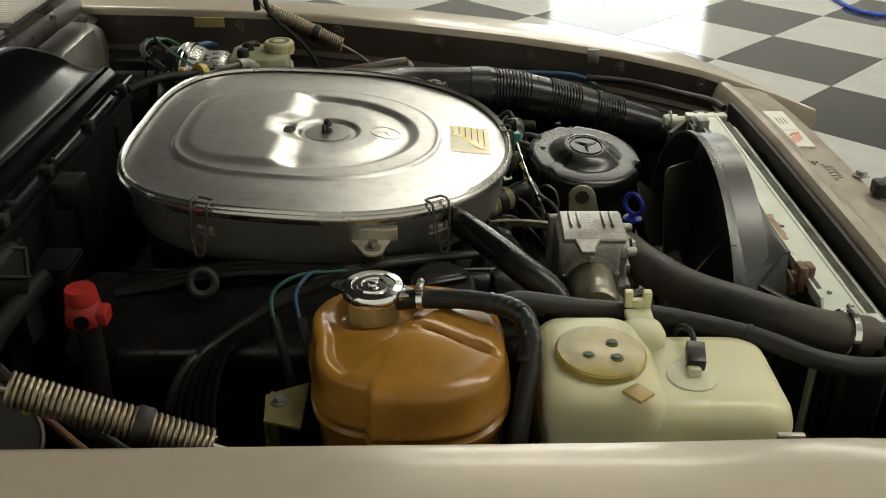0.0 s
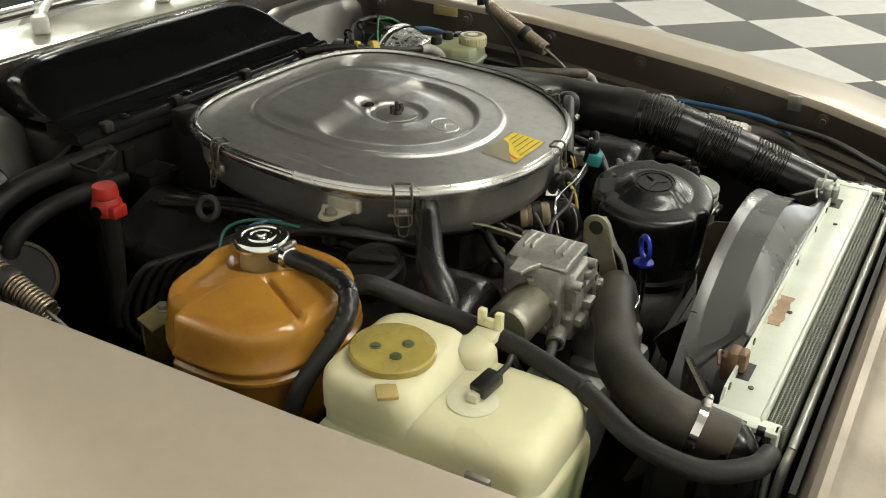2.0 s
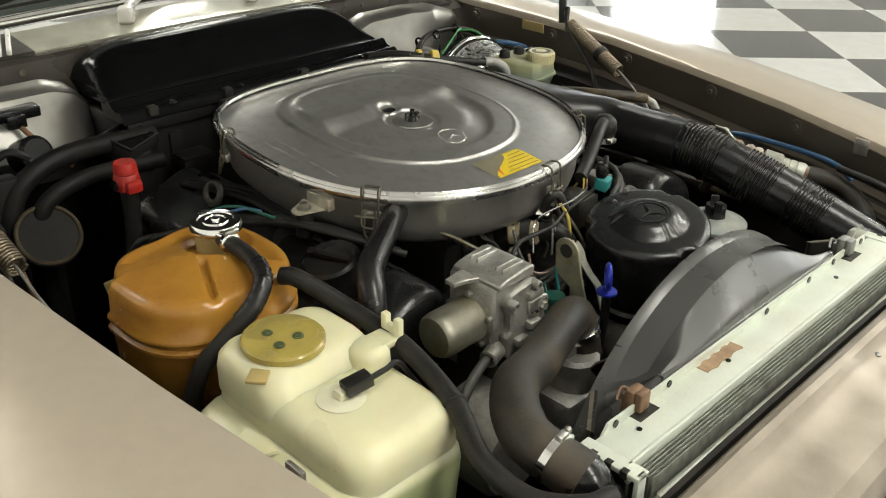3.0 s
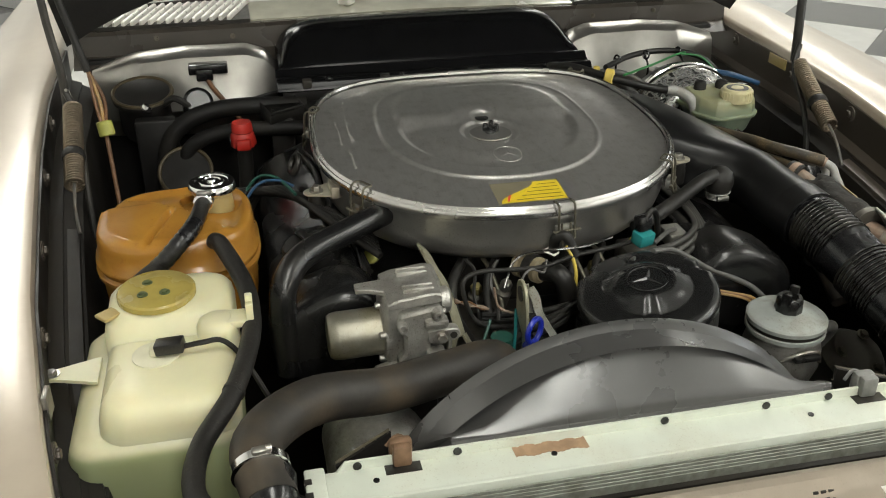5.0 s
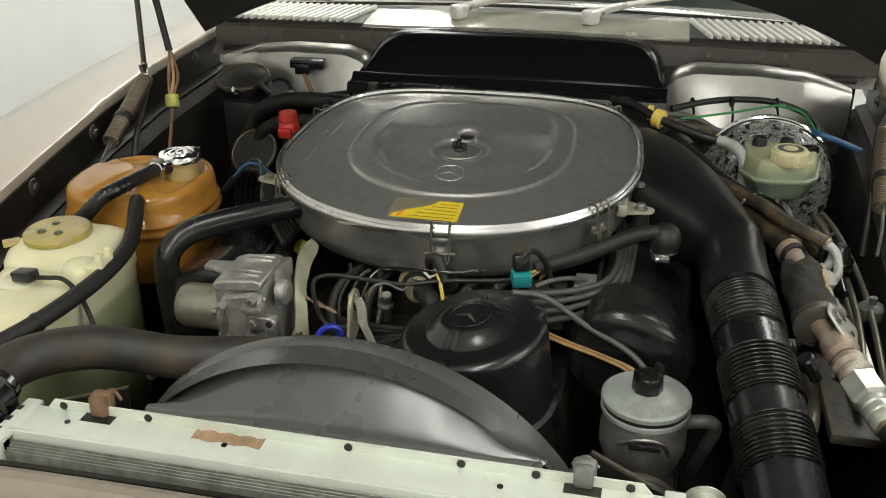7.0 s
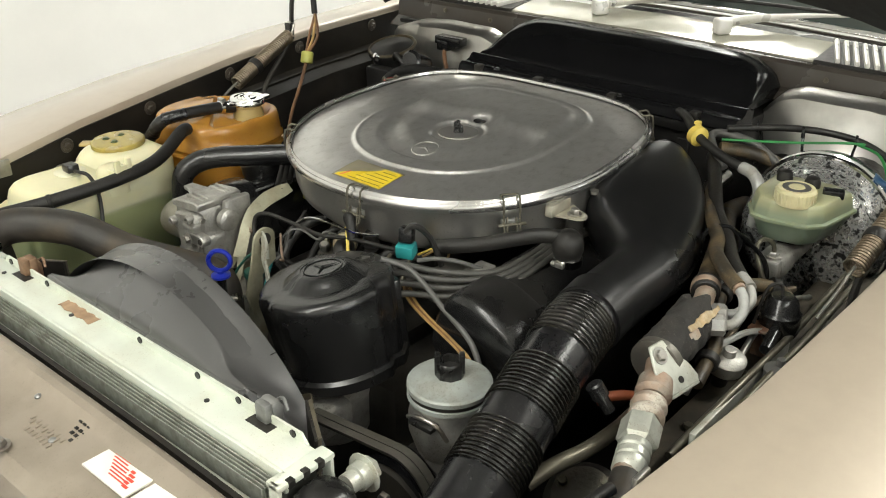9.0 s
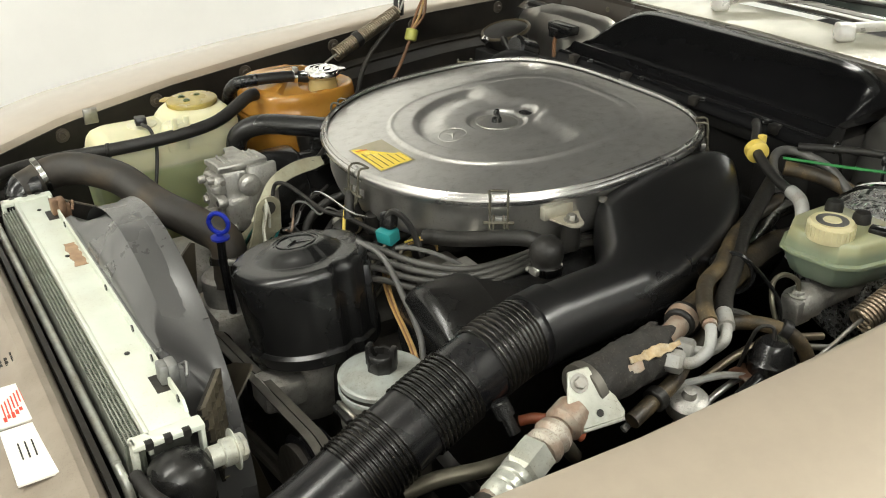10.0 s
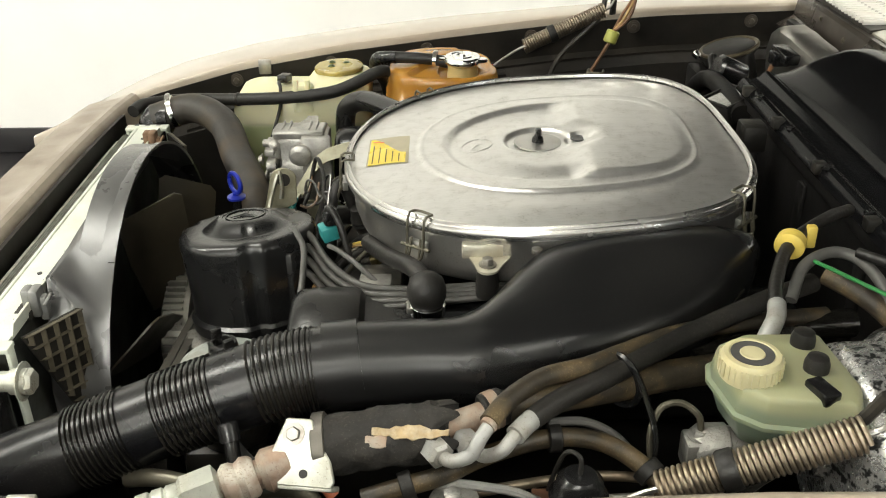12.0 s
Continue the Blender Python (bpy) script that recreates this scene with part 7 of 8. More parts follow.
hose("grey_pipe", [(-0.225, 0.335, 0.90), (-0.245, 0.305, 0.922), (-0.279, 0.286, 0.928), (-0.305, 0.298, 0.925), (-0.314, 0.344, 0.915), (-0.31, 0.39, 0.89)], 0.0062, M_greywire, "grey pipe at the bulkhead", "pipe", 10)
single("yellow_clip", rbox(-0.268, -0.258, 0.262, 0.272, 0.925, 0.950, 0.002), M_yellow, "small yellow plastic clip", "clip")

# ---- wiring and fittings between air cleaner and fan ----
con = thing("connector", (0.258, 0.133, 0.87), "teal electrical connector with a black boot", "connector")
part("plug", xf(rbox(-0.010, 0.010, -0.012, 0.012, 0, 0.018, 0.002), Matrix.Translation((0.262, 0.134, 0.874)) @ pose(0, 0, 0, 0, 10, 20)), M_teal, con, "teal plug body")
part("boot", xf(rbox(-0.008, 0.008, -0.010, 0.010, 0, 0.022, 0.004), Matrix.Translation((0.262, 0.134, 0.892)) @ pose(0, 0, 0, 0, -8, 20)), M_black, con)
part("lead", tube([(0.265, 0.134, 0.908), (0.258, 0.145, 0.918), (0.245, 0.16, 0.90), (0.235, 0.17, 0.86)], 0.004, 8, 6), M_rubber, con)
hose("engine_loom", [(0.252, 0.135, 0.876), (0.262, 0.102, 0.874), (0.272, 0.040, 0.872), (0.285, -0.008, 0.868), (0.290, -0.053, 0.872), (0.300, -0.094, 0.879), (0.308, -0.116, 0.873), (0.315, -0.115, 0.850), (0.320, -0.105, 0.826), (0.325, -0.088, 0.816), (0.325, -0.073, 0.814)], 0.0030, M_rubber, "thin black wiring loom across the engine front", "wiring", 10)
hose("silver_wire", [(0.296, -0.06, 0.85), (0.283, -0.046, 0.878), (0.276, -0.02, 0.885), (0.272, 0.05, 0.884), (0.268, 0.09, 0.891)], 0.0016, M_chrome, "bare bright wire twisted on the loom", "wire", 6)
for k in range(4):
    hose("engine_wire", [(0.300, -0.090, 0.818 - 0.005 * k), (0.300 + 0.004 * (k % 2), -0.054, 0.813 - 0.005 * k), (0.300, -0.013, 0.813 - 0.004 * k), (0.300 - 0.003 * k, 0.014, 0.816 - 0.004 * k), (0.285, 0.040, 0.81 - 0.006 * k)], (0.0036, 0.0030, 0.0026, 0.0034)[k], (M_rubber, M_rubber, M_leadgrey, M_rubber)[k], "thin dark wire across the engine front", "wire", 8, group="engine wires")
for k, m in enumerate((M_copper, M_copper, M_brownwire)):
    hose("engine_wire", [(0.313, -0.128, 0.853 - 0.003 * k), (0.315, -0.111, 0.842 + 0.003 * k), (0.316, -0.096, 0.841 - 0.002 * k), (0.318, -0.086, 0.836)], 0.0013, m, "bare copper-coloured wire end", "wire", 6, group="engine wires")
hose("engine_wire", [(0.316, -0.047, 0.850), (0.315, -0.045, 0.862), (0.310, -0.040, 0.874), (0.300, -0.027, 0.875), (0.290, -0.008, 0.863), (0.280, -0.002, 0.873), (0.262, 0.006, 0.862)], 0.0016, M_greywire, "thin grey wire loop on the engine", "wire", 6, group="engine wires")
hose("engine_wire", [(0.260, -0.060, 0.870), (0.270, -0.068, 0.866), (0.285, -0.075, 0.850), (0.300, -0.070, 0.827), (0.320, -0.074, 0.819)], 0.0022, M_leadgrey, "thin dark wire across the engine front", "wire", 6, group="engine wires")
hose("engine_wire", [(0.340, -0.090, 0.835), (0.350, -0.097, 0.825), (0.360, -0.107, 0.806), (0.366, -0.113, 0.785)], 0.0019, M_tealwire, "thin teal wire by the radiator hose", "wire", 6, group="engine wires")
hose("engine_wire", [(0.235, -0.095, 0.862), (0.255, -0.088, 0.855), (0.280, -0.095, 0.835), (0.300, -0.090, 0.805)], 0.0024, M_rubber, "thin dark wire across the engine front", "wire", 6, group="engine wires")
for k in range(4):
    hose("ignition_lead", [(0.31, 0.10 + 0.010 * k, 0.876 - 0.014 * k), (0.286, 0.128 + 0.010 * k, 0.872 - 0.012 * k), (0.262, 0.176 + 0.008 * k, 0.866 - 0.010 * k), (0.236, 0.214 + 0.007 * k, 0.864 - 0.007 * k), (0.205, 0.238 + 0.006 * k, 0.864 - 0.005 * k), (0.15, 0.246 + 0.006 * k, 0.866 - 0.003 * k), (0.06, 0.240 + 0.008 * k, 0.866), (-0.02, 0.235 + 0.008 * k, 0.85)], 0.0042, M_leadgrey, "grey ignition lead across the valve cover", "ignition lead", 10, group="ignition leads, left bank")
hose("pump_lead", [(0.305, 0.13, 0.884), (0.291, 0.162, 0.876), (0.289, 0.19, 0.860), (0.291, 0.219, 0.841), (0.298, 0.262, 0.822), (0.306, 0.285, 0.808), (0.32, 0.31, 0.78)], 0.0038, M_greywire, "grey lead down to the reservoir", "wire", 10)
for k, m in enumerate((M_tanwire, M_brownwire, M_tanwire)):
    hose("loom_wire", [(0.272, 0.135 + 0.006 * k, 0.835), (0.280, 0.152 + 0.007 * k, 0.822), (0.292, 0.190 + 0.007 * k, 0.815), (0.303, 0.236 + 0.006 * k, 0.808), (0.312, 0.272 + 0.005 * k, 0.798), (0.318, 0.29, 0.77)], 0.0021, m, "tan and brown wires beside the pump", "wire", 8, group="loom wires")
wur = thing("warm_up_regulator", (0.235, 0.0, 0.82), "dirty beige round regulator with black bands", "regulator")
part("barrel", lathe([(0.010, 0), (0.017, 0.004), (0.017, 0.012), (0.0155, 0.014), (0.017, 0.016), (0.017, 0.042), (0.013, 0.046)], 24, (0.215, -0.02, 0.838), (0.8, 0.5, 0.1)), M_dirtybeige, wur)
part("band", lathe([(0.0172, 0), (0.0190, 0.001), (0.0190, 0.013), (0.0172, 0.014)], 24, (0.232, -0.009, 0.840), (0.8, 0.5, 0.1)), M_rubber, wur)
part("elbow", tube([(0.25, 0.005, 0.842), (0.272, 0.02, 0.846), (0.28, 0.03, 0.82), (0.28, 0.03, 0.76)], 0.013, 14, 6), M_rubber, wur)
hose("yellow_wire", [(0.268, 0.028, 0.885), (0.275, 0.036, 0.868), (0.280, 0.040, 0.84), (0.28, 0.035, 0.80)], 0.0024, M_yellow, "yellow wire at the engine front", "wire", 8)
hose("vacuum_elbow", [(0.245, 0.02, 0.862), (0.255, 0.018, 0.89), (0.262, 0.03, 0.895), (0.27, 0.04, 0.87)], 0.007, M_rubber, "short black rubber elbow", "hose", 10)
for k in range(5):
    hose("loom_cable", [(0.32, -0.06 + 0.008 * k, 0.78 + 0.010 * (k % 3)), (0.31, -0.01 + 0.006 * k, 0.80 + 0.008 * (k % 2)), (0.30, 0.03, 0.803 + 0.007 * (k % 3)), (0.29, 0.08, 0.79 + 0.006 * k)], 0.0042, M_rubber, "black cables bundled below the pump", "wiring", 8, group="bundled cables")
hose("copper_wires", [(0.30, -0.075, 0.855), (0.305, -0.07, 0.83), (0.315, -0.055, 0.825), (0.325, -0.048, 0.832)], 0.0018, M_copper, "bare copper-coloured wire end", "wire", 6)
hose("teal_wire", [(0.33, -0.055, 0.84), (0.345, -0.06, 0.80), (0.36, -0.07, 0.75)], 0.0022, M_teal, "thin teal wire by the hose", "wire", 6)
tsn = thing("temperature_sensor", (0.36, -0.09, 0.76), "green and brass temperature sensor by the hose", "sensor")
part("body", lathe([(0.013, 0), (0.013, 0.02), (0.010, 0.022), (0.010, 0.028)], 18, (0.350, -0.078, 0.784)), M_darkcast, tsn)
part("green_band", lathe([(0.0135, 0), (0.0140, 0.001), (0.0140, 0.009), (0.0135, 0.010)], 18, (0.350, -0.078, 0.8055)), M_tealwire, tsn)
part("block", rbox(0.33, 0.41, -0.13, -0.07, 0.70, 0.79, 0.012), M_cast, tsn)
strap = single("support_strap", join(ribbon([(0.352, -0.046, 0.880), (0.356, -0.040, 0.868), (0.362, -0.036, 0.850), (0.366, -0.026, 0.832), (0.374, -0.016, 0.812), (0.382, -0.012, 0.780)], [0.010, 0.011, 0.009, 0.008, 0.009, 0.009], (0.2, 1, 0.1)), ribbon([(0.350, -0.050, 0.884), (0.348, -0.046, 0.866), (0.350, -0.044, 0.845)], [0.005, 0.006, 0.007], (0.3, 1, 0))), M_palezinc, "twisted plated support strap", "bracket")
single("oil_plug", lathe([(0.010, 0), (0.011, 0.002), (0.011, 0.008), (0.008, 0.010)], 20, (0.132, -0.202, 0.826), (0.7, -0.3, 0.6)), M_ylwgreen, "small yellow round plug", "plug")
single("thermostat_housing", join(lathe([(0.03, 0), (0.032, 0.01), (0.032, 0.04), (0.027, 0.045)], 24, (0.405, -0.10, 0.72)), rbox(0.34, 0.44, -0.15, -0.05, 0.64, 0.72, 0.012)), M_cast, "cast aluminium thermostat housing", "housing")
single("alternator", join(lathe([(0.04, 0), (0.062, 0.004), (0.062, 0.08), (0.055, 0.09)], 30, (0.345, -0.24, 0.70), (1, 0, 0))), M_cast, "grey cast alternator low on the engine", "alternator")

# ---- right bank leads, oil filler ----
oil = thing("oil_filler_cap", (0.178, -0.30, 0.86), "black ribbed oil filler cap on the valve cover", "cap")
part("cap", lathe([(0.036, -0.015), (0.038, 0), (0.038, 0.012), (0.034, 0.016), (0.001, 0.016)], 40, (0.155, -0.285, 0.858), (0, -0.3, 1)), M_black, oil)
part("grip", xf(rbox(-0.03, 0.03, -0.005, 0.005, 0, 0.008, 0.002), Matrix.Translation((0.155, -0.290, 0.873)) @ pose(0, 0, 0, 16, 0, 20)), M_black, oil)
for k in range(6):
    a = 0.013 * k
    hose("ignition_lead", [(0.20 - 0.012 * k, -0.20, 0.862), (0.12 - a, -0.262 - 0.004 * k, 0.886 + 0.003 * (k % 2)), (0.05 - a, -0.290 - 0.006 * k, 0.888 - 0.004 * k), (-0.02 - a, -0.318 - 0.010 * k, 0.875 - 0.006 * k), (-0.075 - a * 0.6, -0.350 - 0.012 * k, 0.835), (-0.10 - a * 0.5, -0.37 - 0.012 * k, 0.76), (-0.10, -0.37, 0.68)], 0.0048, M_rubber,
         "thick black ignition lead by the coolant tank", "ignition lead", 10, group="ignition leads, right bank")
for k, m in enumerate((M_green, M_bluewire)):
    hose("sleeved_lead", [(0.05 - 0.03 * k, -0.295, 0.893), (0.0 + 0.01 * k, -0.318, 0.900), (-0.025 + 0.025 * k, -0.345, 0.892), (-0.02 + 0.028 * k, -0.37, 0.865)], 0.0022, M_tealwire if m is M_green else m, "thin coloured lead with a black sleeve", "wire", 8, group="sleeved leads")
    hose("lead_sleeve", [(-0.022 + 0.028 * k, -0.362, 0.874), (-0.01 + 0.028 * k, -0.385, 0.840), (0.0 + 0.026 * k, -0.40, 0.80)], 0.0052, M_rubber, "black sleeve on a thin lead", "wire", 8, group="lead sleeves")
for k in range(3):
    hose("loom_cable", [(0.20, -0.215 - 0.012 * k, 0.84), (0.08, -0.235 - 0.012 * k, 0.868), (-0.08, -0.232 - 0.012 * k, 0.868), (-0.22, -0.25 - 0.012 * k, 0.85)], 0.0050, M_rubber, "black cables along the valve cover", "wiring", 8, group="valve cover cables")
single("lifting_ring", ring(0.014, 0.005, 24, 8, (-0.115, -0.285, 0.872), (0.2, -1, 0.5)), M_block, "dull steel lifting ring on the engine", "ring")

# ---- right rear corner ----
redc = thing("battery_terminal", (-0.228, -0.36, 0.84), "red plastic terminal cap on a black cable", "terminal")
part("cap", join(lathe([(0.015, 0), (0.0175, 0.003), (0.0165, 0.014), (0.015, 0.018), (0.001, 0.018)], 24, (-0.222, -0.360, 0.892)), lathe([(0.021, -0.02), (0.022, -0.015), (0.019, 0.0), (0.016, 0.004)], 8, (-0.222, -0.360, 0.890)),
                 rbox(-0.212, -0.196, -0.372, -0.348, 0.868, 0.886, 0.004)), M_red, redc, "red plastic cap")
part("port", lathe([(0.008, 0), (0.008, 0.0015)], 14, (-0.218, -0.381, 0.880), (0.2, -1, 0)), M_black, redc)
part("post", tube([(-0.222, -0.36, 0.875), (-0.222, -0.36, 0.82), (-0.225, -0.37, 0.70)], 0.013, 12, 4), M_rubber, redc)
hose("heater_hose", [(-0.345, -0.245, 0.888), (-0.345, -0.30, 0.893), (-0.342, -0.36, 0.896), (-0.340, -0.41, 0.892), (-0.337, -0.455, 0.876), (-0.333, -0.485, 0.845), (-0.33, -0.50, 0.78), (-0.325, -0.505, 0.66)], 0.0155, M_rubberdark, "thick black heater hose at the bulkhead", "hose", 16, group="heater hoses")
hose("heater_hose", [(-0.31, -0.255, 0.860), (-0.312, -0.33, 0.864), (-0.312, -0.39, 0.862), (-0.310, -0.435, 0.850), (-0.308, -0.458, 0.825), (-0.305, -0.465, 0.76), (-0.30, -0.465, 0.66)], 0.0130, M_rubberdark, "thick black heater hose at the bulkhead", "hose", 16, group="heater hoses")
horn = thing("horn", (-0.27, -0.47, 0.78), "round dusty horn with a raised rim", "horn")
part("disc", lathe([(0.03, -0.02), (0.046, -0.006), (0.048, 0.0), (0.046, 0.004), (0.042, 0.001), (0.024, 0.004), (0.012, 0.008), (0.001, 0.008)], 40, (-0.284, -0.462, 0.804), (0.75, -0.1, 0.65)), M_pad, horn)
part("horn_rim", ring(0.044, 0.0034, 40, 8, (-0.283, -0.462, 0.806), (0.75, -0.1, 0.65)), M_goldlid, horn)
part("mount", rbox(-0.34, -0.30, -0.48, -0.44, 0.60, 0.80, 0.006), M_bulk, horn)
fuse = thing("bulkhead_connector", (-0.455, -0.41, 0.93), "black connector block on the silver bulkhead", "connector")
part("block", join(rbox(-0.475, -0.448, -0.445, -0.375, 0.925, 0.943, 0.003), rbox(-0.47, -0.440, -0.432, -0.402, 0.915, 0.937, 0.003)), M_black, fuse)
part("lead", tube([(-0.448, -0.415, 0.922), (-0.435, -0.405, 0.905), (-0.42, -0.385, 0.88), (-0.40, -0.36, 0.85)], 0.0045, 8, 6), M_brownwire, fuse)
relay = thing("heater_valve", (-0.40, -0.50, 0.86), "dark heater valve with a brownish lid", "valve")
part("drum", lathe([(0.040, -0.07), (0.045, -0.06), (0.045, 0.0), (0.052, 0.002), (0.052, 0.008), (0.046, 0.012), (0.001, 0.014)], 32, (-0.40, -0.525, 0.905), (0.25, 0, 1)), M_bulk, relay)
part("rim", ring(0.050, 0.004, 36, 8, (-0.40, -0.525, 0.915), (0.25, 0, 1)), M_goldlid, relay)
part("solenoid", lathe([(0.022, 0), (0.026, 0.004), (0.026, 0.05), (0.02, 0.055)], 24, (-0.40, -0.435, 0.885), (0.9, 0.1, 0.4)), M_black, relay)
part("nipple", lathe([(0.005, 0), (0.007, 0.004), (0.007, 0.014), (0.004, 0.016)], 12, (-0.345, -0.512, 0.900), (0.6, -0.4, 0.6)), M_chrome, relay)
part("bracket", rbox(-0.36, -0.33, -0.54, -0.47, 0.74, 0.885, 0.006), M_bulk, relay)
part("valve_pipe", tube([(-0.37, -0.49, 0.90), (-0.355, -0.47, 0.915), (-0.35, -0.45, 0.905), (-0.36, -0.42, 0.88)], 0.006, 8, 6), M_rubber, relay)
hp = thing("hood_lamp_wiring", (-0.19, -0.566, 0.90), "brown and tan wires with a yellow-green connector up to the hood", "wiring")
part("connector", lathe([(0.010, -0.012), (0.0125, -0.010), (0.0125, 0.010), (0.010, 0.012)], 12, (-0.192, -0.566, 0.926), (-0.35, -0.15, 0.95)), M_ylwgreen, hp, "yellow-green connector")
for k, m in enumerate((M_brownwire, M_tanwire, M_brownwire)):
    part("wire", tube([(-0.196, -0.568 + 0.004 * (k - 1), 0.936), (-0.212 - 0.006 * k, -0.572 + 0.006 * (k - 1), 0.965), (-0.238, -0.585, 1.01), (-0.245, -0.600, 1.06), (-0.255, -0.615, 1.14), (-0.258, -0.625, 1.33)], 0.0028, 8, 6), m, hp)
part("down_wire", tube([(-0.188, -0.566, 0.915), (-0.165, -0.562, 0.875), (-0.13, -0.556, 0.82), (-0.10, -0.55, 0.74)], 0.0034, 8, 6), M_brownwire, hp)
part("sleeve", tube([(-0.236, -0.584, 1.005), (-0.247, -0.600, 1.07), (-0.256, -0.616, 1.15), (-0.258, -0.626, 1.34)], 0.0062, 10, 6), M_rubber, hp)
ecu = thing("relay_box", (-0.29, -0.18, 0.92), "dark relay box low on the bulkhead", "relay")
part("box", rbox(-0.340, -0.292, -0.225, -0.165, 0.790, 0.850, 0.004), M_bulk, ecu)
part("lid", rbox(-0.338, -0.294, -0.223, -0.167, 0.850, 0.8535, 0.001), M_bulk, ecu, "dark lid")
cbx = thing("control_box", (-0.285, -0.235, 0.90), "flat black control box with a raised frame beside the air cleaner", "control box")
bm_m = Matrix.Translation((-0.338, -0.292, 0.900)) @ pose(0, 0, 0, 4, 14, 24)
part("case", xf(rbox(-0.032, 0.032, -0.034, 0.034, -0.030, 0.0, 0.003), bm_m), M_bulk, cbx)
for q in ((-0.032, 0.032, -0.034, -0.030), (-0.032, 0.032, 0.030, 0.034), (-0.032, -0.028, -0.030, 0.030), (0.028, 0.032, -0.030, 0.030)):
    part("frame_bar", xf(rbox(*q, 0.0005, 0.0045, 0.001, 1), bm_m), M_bulk, cbx)
part("plate", xf(rbox(-0.0275, 0.0275, -0.0295, 0.0295, 0.0003, 0.0015, 0), bm_m), M_boxplate, cbx, "bare metal cover plate")
part("foot", rbox(-0.355, -0.31, -0.31, -0.27, 0.80, 0.878, 0.004), M_bulk, cbx)
single("bulkhead_catch", rbox(-0.335, -0.30, -0.13, -0.09, 0.885, 0.925, 0.005), M_block, "dark catch below the plenum cover", "catch")
for s in (1, -1):
    yc = s * (inner_y(0.45, s) - 0.006)
    single("wing_clip", rbox(0.443, 0.467, yc - 0.003, yc + 0.003, inner_z(0.45, s) - 0.030, inner_z(0.45, s) - 0.002, 0.002), M_steel, "small metal clip on the wing flange", "clip", "wing clips")

# ---- clutter between the cylinder banks and along the wing ----
for k, (y, m, r) in enumerate(((-0.095, M_rubber, 0.007), (-0.072, M_darksteel, 0.0032), (-0.048, M_rubber, 0.0055), (0.048, M_darksteel, 0.0032), (0.066, M_rubber, 0.0065), (0.084, M_darksteel, 0.0032), (0.102, M_rubber, 0.0055))):
    hose("fuel_line", [(0.165, y, 0.83 + 0.004 * (k % 3)), (0.195, y + 0.006, 0.842 + 0.005 * (k % 2)), (0.23, y + 0.016 * (1 if k % 2 else -1), 0.828), (0.262, y + 0.02 * (1 if k % 2 else -1), 0.80 - 0.006 * (k % 3)), (0.28, y, 0.76)], r, m, "thin fuel line between the cylinder banks", "pipe", 10, group="fuel lines")
for k, (x, y) in enumerate(((0.215, -0.075), (0.225, 0.055), (0.21, 0.09), (0.245, -0.045))):
    inj = thing("fuel_union", (x, y, 0.80), "small brass and steel fuel union", "union", "fuel unions")
    part("union_nut", lathe([(0.006, 0), (0.008, 0.002), (0.008, 0.012), (0.006, 0.014)], 6, (x, y, 0.800 + 0.006 * k), (0.3, 0.1 * (k - 1), 1)), (M_yellowzinc, M_steel)[k % 2], inj)
    part("union_body", lathe([(0.011, -0.03), (0.011, -0.004), (0.007, 0.0)], 16, (x, y, 0.800 + 0.006 * k), (0.3, 0.1 * (k - 1), 1)), M_darkcast, inj)
single("injection_boot", join(lathe([(0.011, 0), (0.013, 0.004), (0.011, 0.008), (0.013, 0.012), (0.011, 0.016), (0.008, 0.03)], 18, (0.232, 0.035, 0.842), (0.2, 0.3, 1))), M_rubber, "black rubber boot on an electrical plug", "boot")
single("paper_tag", prism([(0, 0), (0.018, 0.003), (0.020, 0.012), (0.004, 0.014)], 0.0008, Matrix.Translation((0.245, 0.004, 0.868)) @ pose(0, 0, 0, 30, 15, 40)), M_label, "crumpled white paper tag on the wiring", "tag")
single("ignition_box", rbox(0.175, 0.225, 0.135, 0.185, 0.79, 0.838, 0.004), M_darkcast, "small metal box beside the valve cover", "box")
for k in range(2):
    hose("spare_wire", [(0.235, 0.128 + 0.008 * k, 0.862), (0.222, 0.145 + 0.006 * k, 0.872), (0.208, 0.158, 0.868 - 0.004 * k), (0.20, 0.15, 0.85)], 0.0016, (M_yellow, M_tanwire)[k], "loose thin yellow wire loop", "wire", 6, group="loose wires")
hose("brake_pipe", [(0.12, 0.50, 0.795), (0.069, 0.498, 0.806), (0.0, 0.488, 0.808), (-0.06, 0.488, 0.804), (-0.13, 0.50, 0.79)], 0.0048, M_spring, "bare steel brake pipe below the reservoir", "pipe", 10)
hose("brake_pipe", [(0.13, 0.53, 0.79), (0.069, 0.52, 0.80), (-0.01, 0.512, 0.803), (-0.07, 0.51, 0.80), (-0.14, 0.52, 0.78)], 0.0040, M_steel, "bare steel brake pipe below the reservoir", "pipe", 10)
hose("earth_cable", [(0.03, 0.455, 0.845), (-0.005, 0.452, 0.842), (-0.035, 0.462, 0.83), (-0.06, 0.475, 0.80)], 0.0042, M_greywire, "thin grey cable below the hoses", "cable", 8)
hose("rear_conduit", [(-0.13, 0.36, 0.84), (-0.19, 0.335, 0.848), (-0.25, 0.31, 0.852), (-0.31, 0.30, 0.85)], 0.016, M_bellows, "black corrugated conduit at the bulkhead", "conduit", 14)
hose("bulkhead_hose", [(-0.27, 0.305, 0.912), (-0.30, 0.345, 0.905), (-0.325, 0.385, 0.885), (-0.34, 0.42, 0.85)], 0.0105, M_goldhose, "stained hose into the bulkhead", "hose", 12)

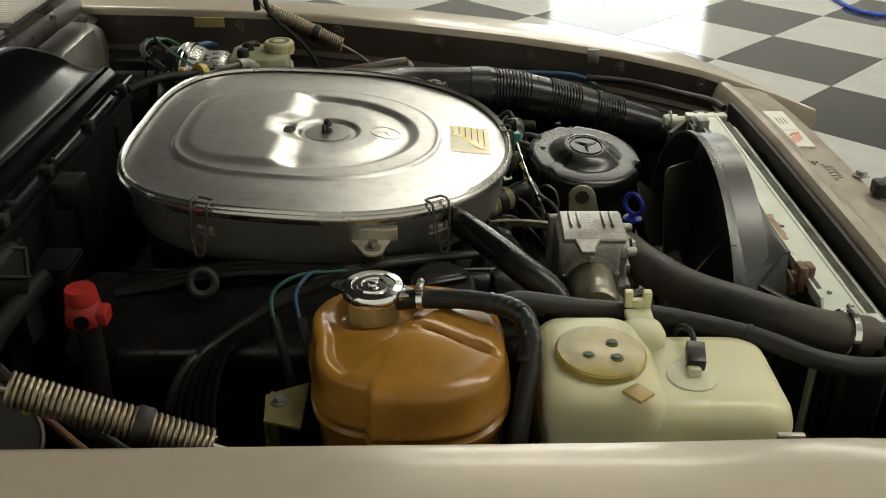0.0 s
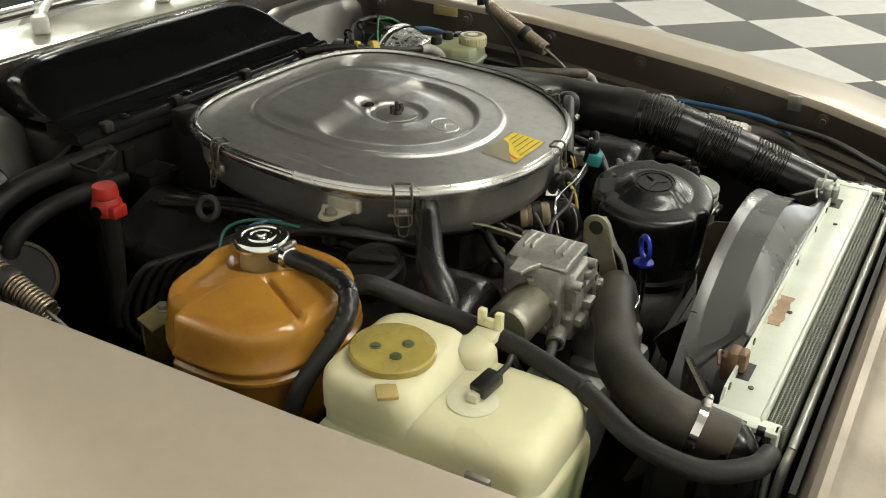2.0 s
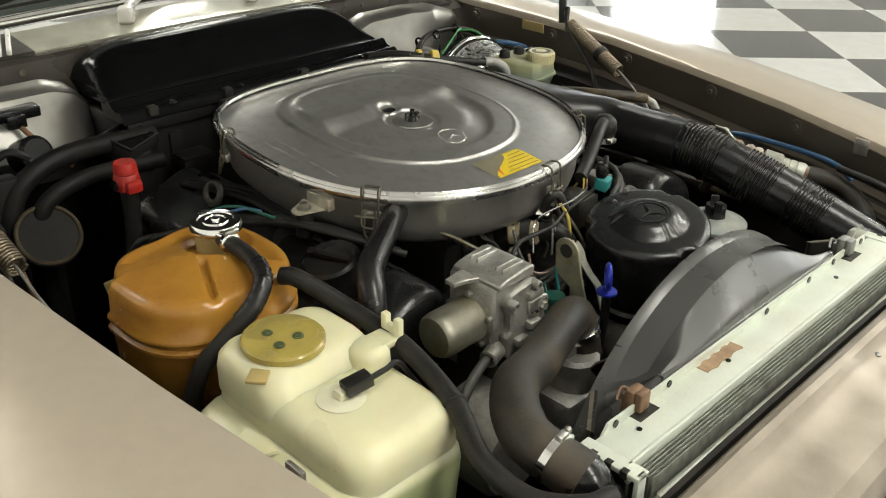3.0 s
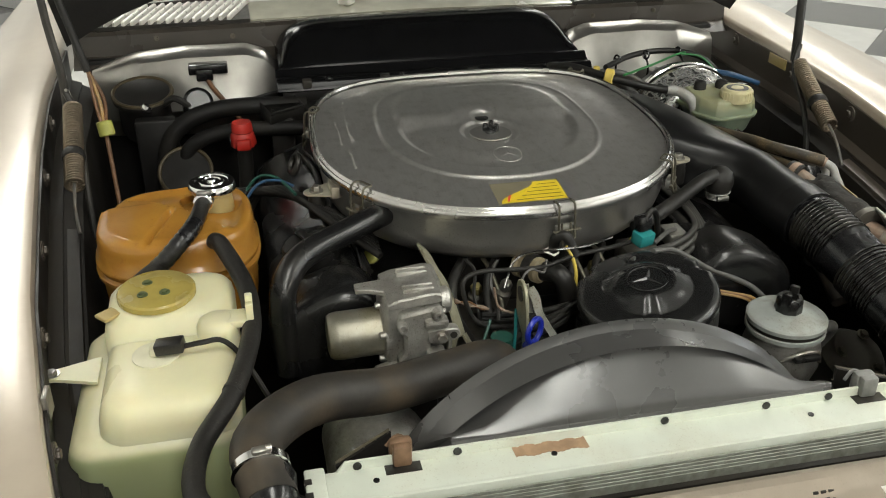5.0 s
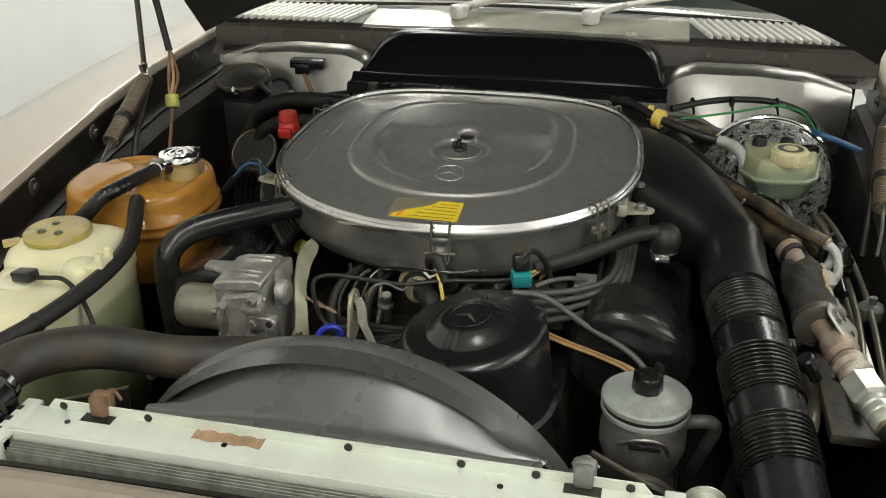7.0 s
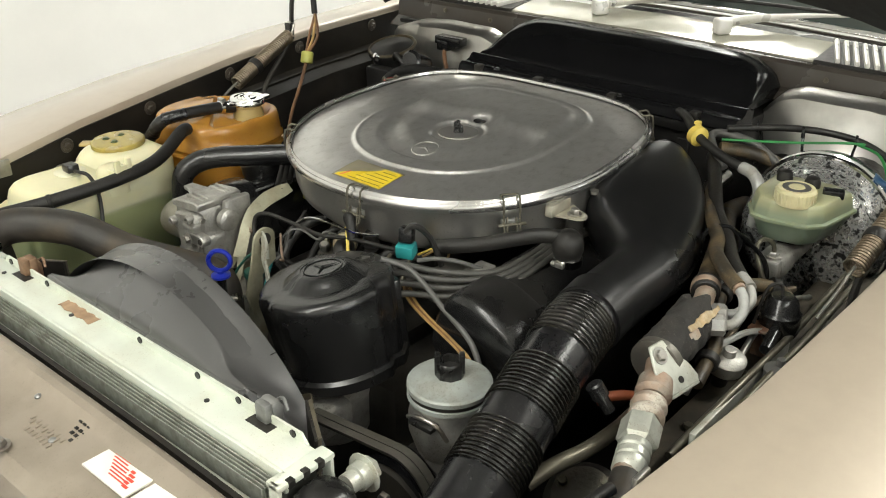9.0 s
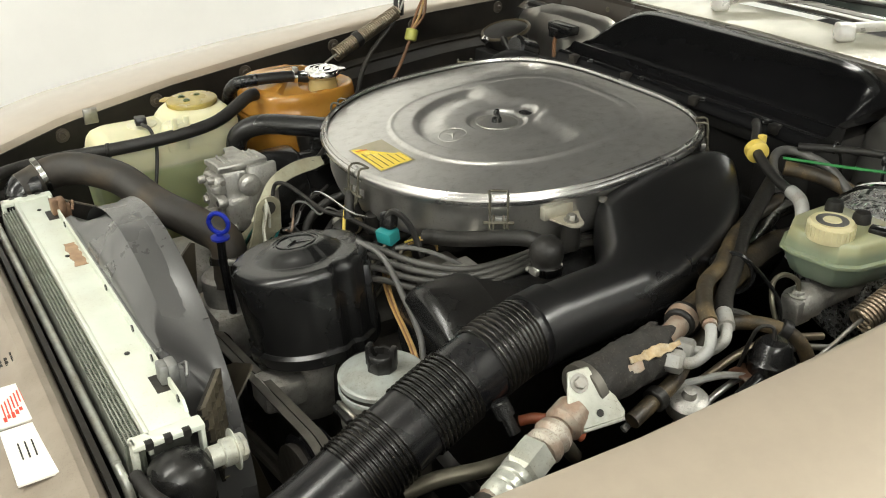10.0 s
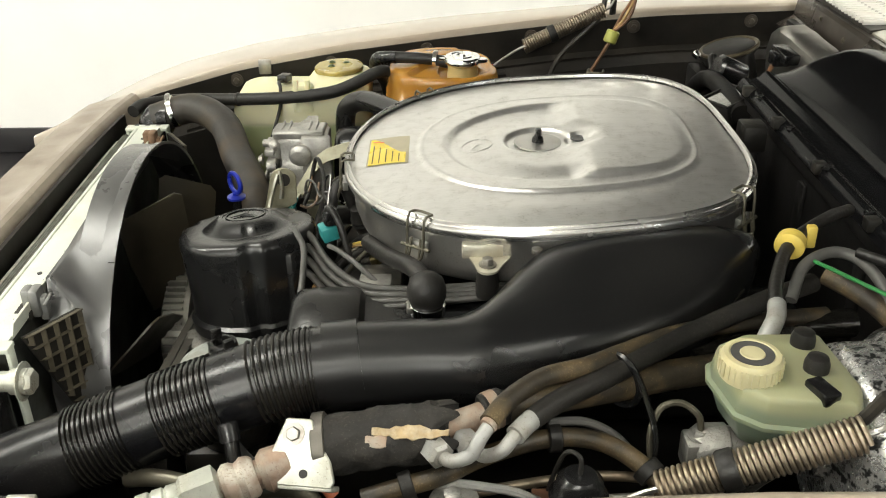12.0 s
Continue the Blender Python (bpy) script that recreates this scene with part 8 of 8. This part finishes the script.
# grimy ledge of the left wing with small brackets
ledge = single("wing_ledge", rbox(-0.30, 0.34, 0.500, 0.572, 0.752, 0.766, 0.003), M_grime, "grimy ledge of the inner wing", "ledge")
for x in (0.22, 0.08, -0.05):
    part("ledge_bolt", hexhead((x, 0.525, 0.766), (0, 0, 1), 0.006, 0.006), M_darksteel, ledge)
single("flat_rail", rbox(0.02, 0.27, 0.548, 0.556, 0.776, 0.800, 0.002), M_palezinc, "pale flat metal rail on the wing ledge", "rail")

# ---- below the intake trunk, on the left side ----
hose("pale_pipe", [(0.43, 0.452, 0.780), (0.397, 0.463, 0.790), (0.352, 0.475, 0.790), (0.303, 0.480, 0.790), (0.262, 0.480, 0.788), (0.24, 0.482, 0.76)], 0.0085, M_darksteel, "oily steel pipe under the intake trunk", "pipe", 12)
cap = thing("round_valve", (0.119, 0.519, 0.76), "small corroded round valve under the brake hoses", "valve")
part("disc", lathe([(0.016, -0.02), (0.022, -0.016), (0.023, 0.0), (0.020, 0.003), (0.008, 0.005), (0.007, 0.014), (0.001, 0.015)], 28, (0.119, 0.519, 0.808), (0.1, 0.2, 1)), M_cast, cap)
part("stem", lathe([(0.010, -0.09), (0.010, -0.02)], 14, (0.119, 0.519, 0.808), (0.1, 0.2, 1)), M_block, cap)
hose("earth_pipe", [(0.20, 0.508, 0.795), (0.155, 0.505, 0.812), (0.121, 0.504, 0.816), (0.090, 0.509, 0.816), (0.060, 0.517, 0.815), (0.025, 0.533, 0.805), (0.0, 0.545, 0.78)], 0.0042, M_pipegrey, "thin dull grey pipe low on the wing", "pipe", 8)
single("pipe_bracket", join(rbox(0.024, 0.050, 0.510, 0.534, 0.812, 0.815, 0.001), rbox(0.024, 0.027, 0.510, 0.534, 0.764, 0.814, 0.001)), M_rustnut, "small rusty bent bracket under the brake hoses", "bracket")
gear = thing("steering_gear", (0.30, 0.45, 0.62), "dirty dark cast steering gear low beside the engine", "steering gear")
part("casting", join(lathe([(0.03, -0.06), (0.045, -0.05), (0.048, 0.03), (0.036, 0.045), (0.001, 0.048)], 28, (0.30, 0.45, 0.655), (0.5, 0.1, 1)), rbox(0.26, 0.34, 0.42, 0.48, 0.56, 0.62, 0.012)), M_darkcast, gear)
for k in range(3):
    a = 2.1 * k + 0.4
    part("cover_bolt", hexhead((0.322 + 0.028 * math.cos(a), 0.4545 + 0.028 * math.sin(a), 0.697 - 0.014 * math.cos(a)), (0.5, 0.1, 1), 0.006, 0.006), M_darksteel, gear)
for k in range(3):
    hose("low_hose", [(0.20, 0.50 + 0.012 * k, 0.70), (0.10, 0.51 + 0.014 * k, 0.735 + 0.008 * k), (-0.02, 0.515 + 0.010 * k, 0.75), (-0.12, 0.50 + 0.02 * k, 0.74), (-0.20, 0.48, 0.70)], (0.011, 0.008, 0.006)[k], (M_rubberdust, M_darksteel, M_rubber)[k], "dusty hose running low along the wing", "hose", 12, group="low hoses")
hose("white_lead", [(0.262, 0.152, 0.872), (0.250, 0.170, 0.876), (0.232, 0.188, 0.872), (0.212, 0.205, 0.862), (0.195, 0.215, 0.850)], 0.0030, M_greywire, "pale thin lead across the ignition leads", "wire", 8)
single("coil_pack", rbox(0.185, 0.222, 0.195, 0.222, 0.838, 0.858, 0.002), M_cast, "small bright metal box between the leads", "box")
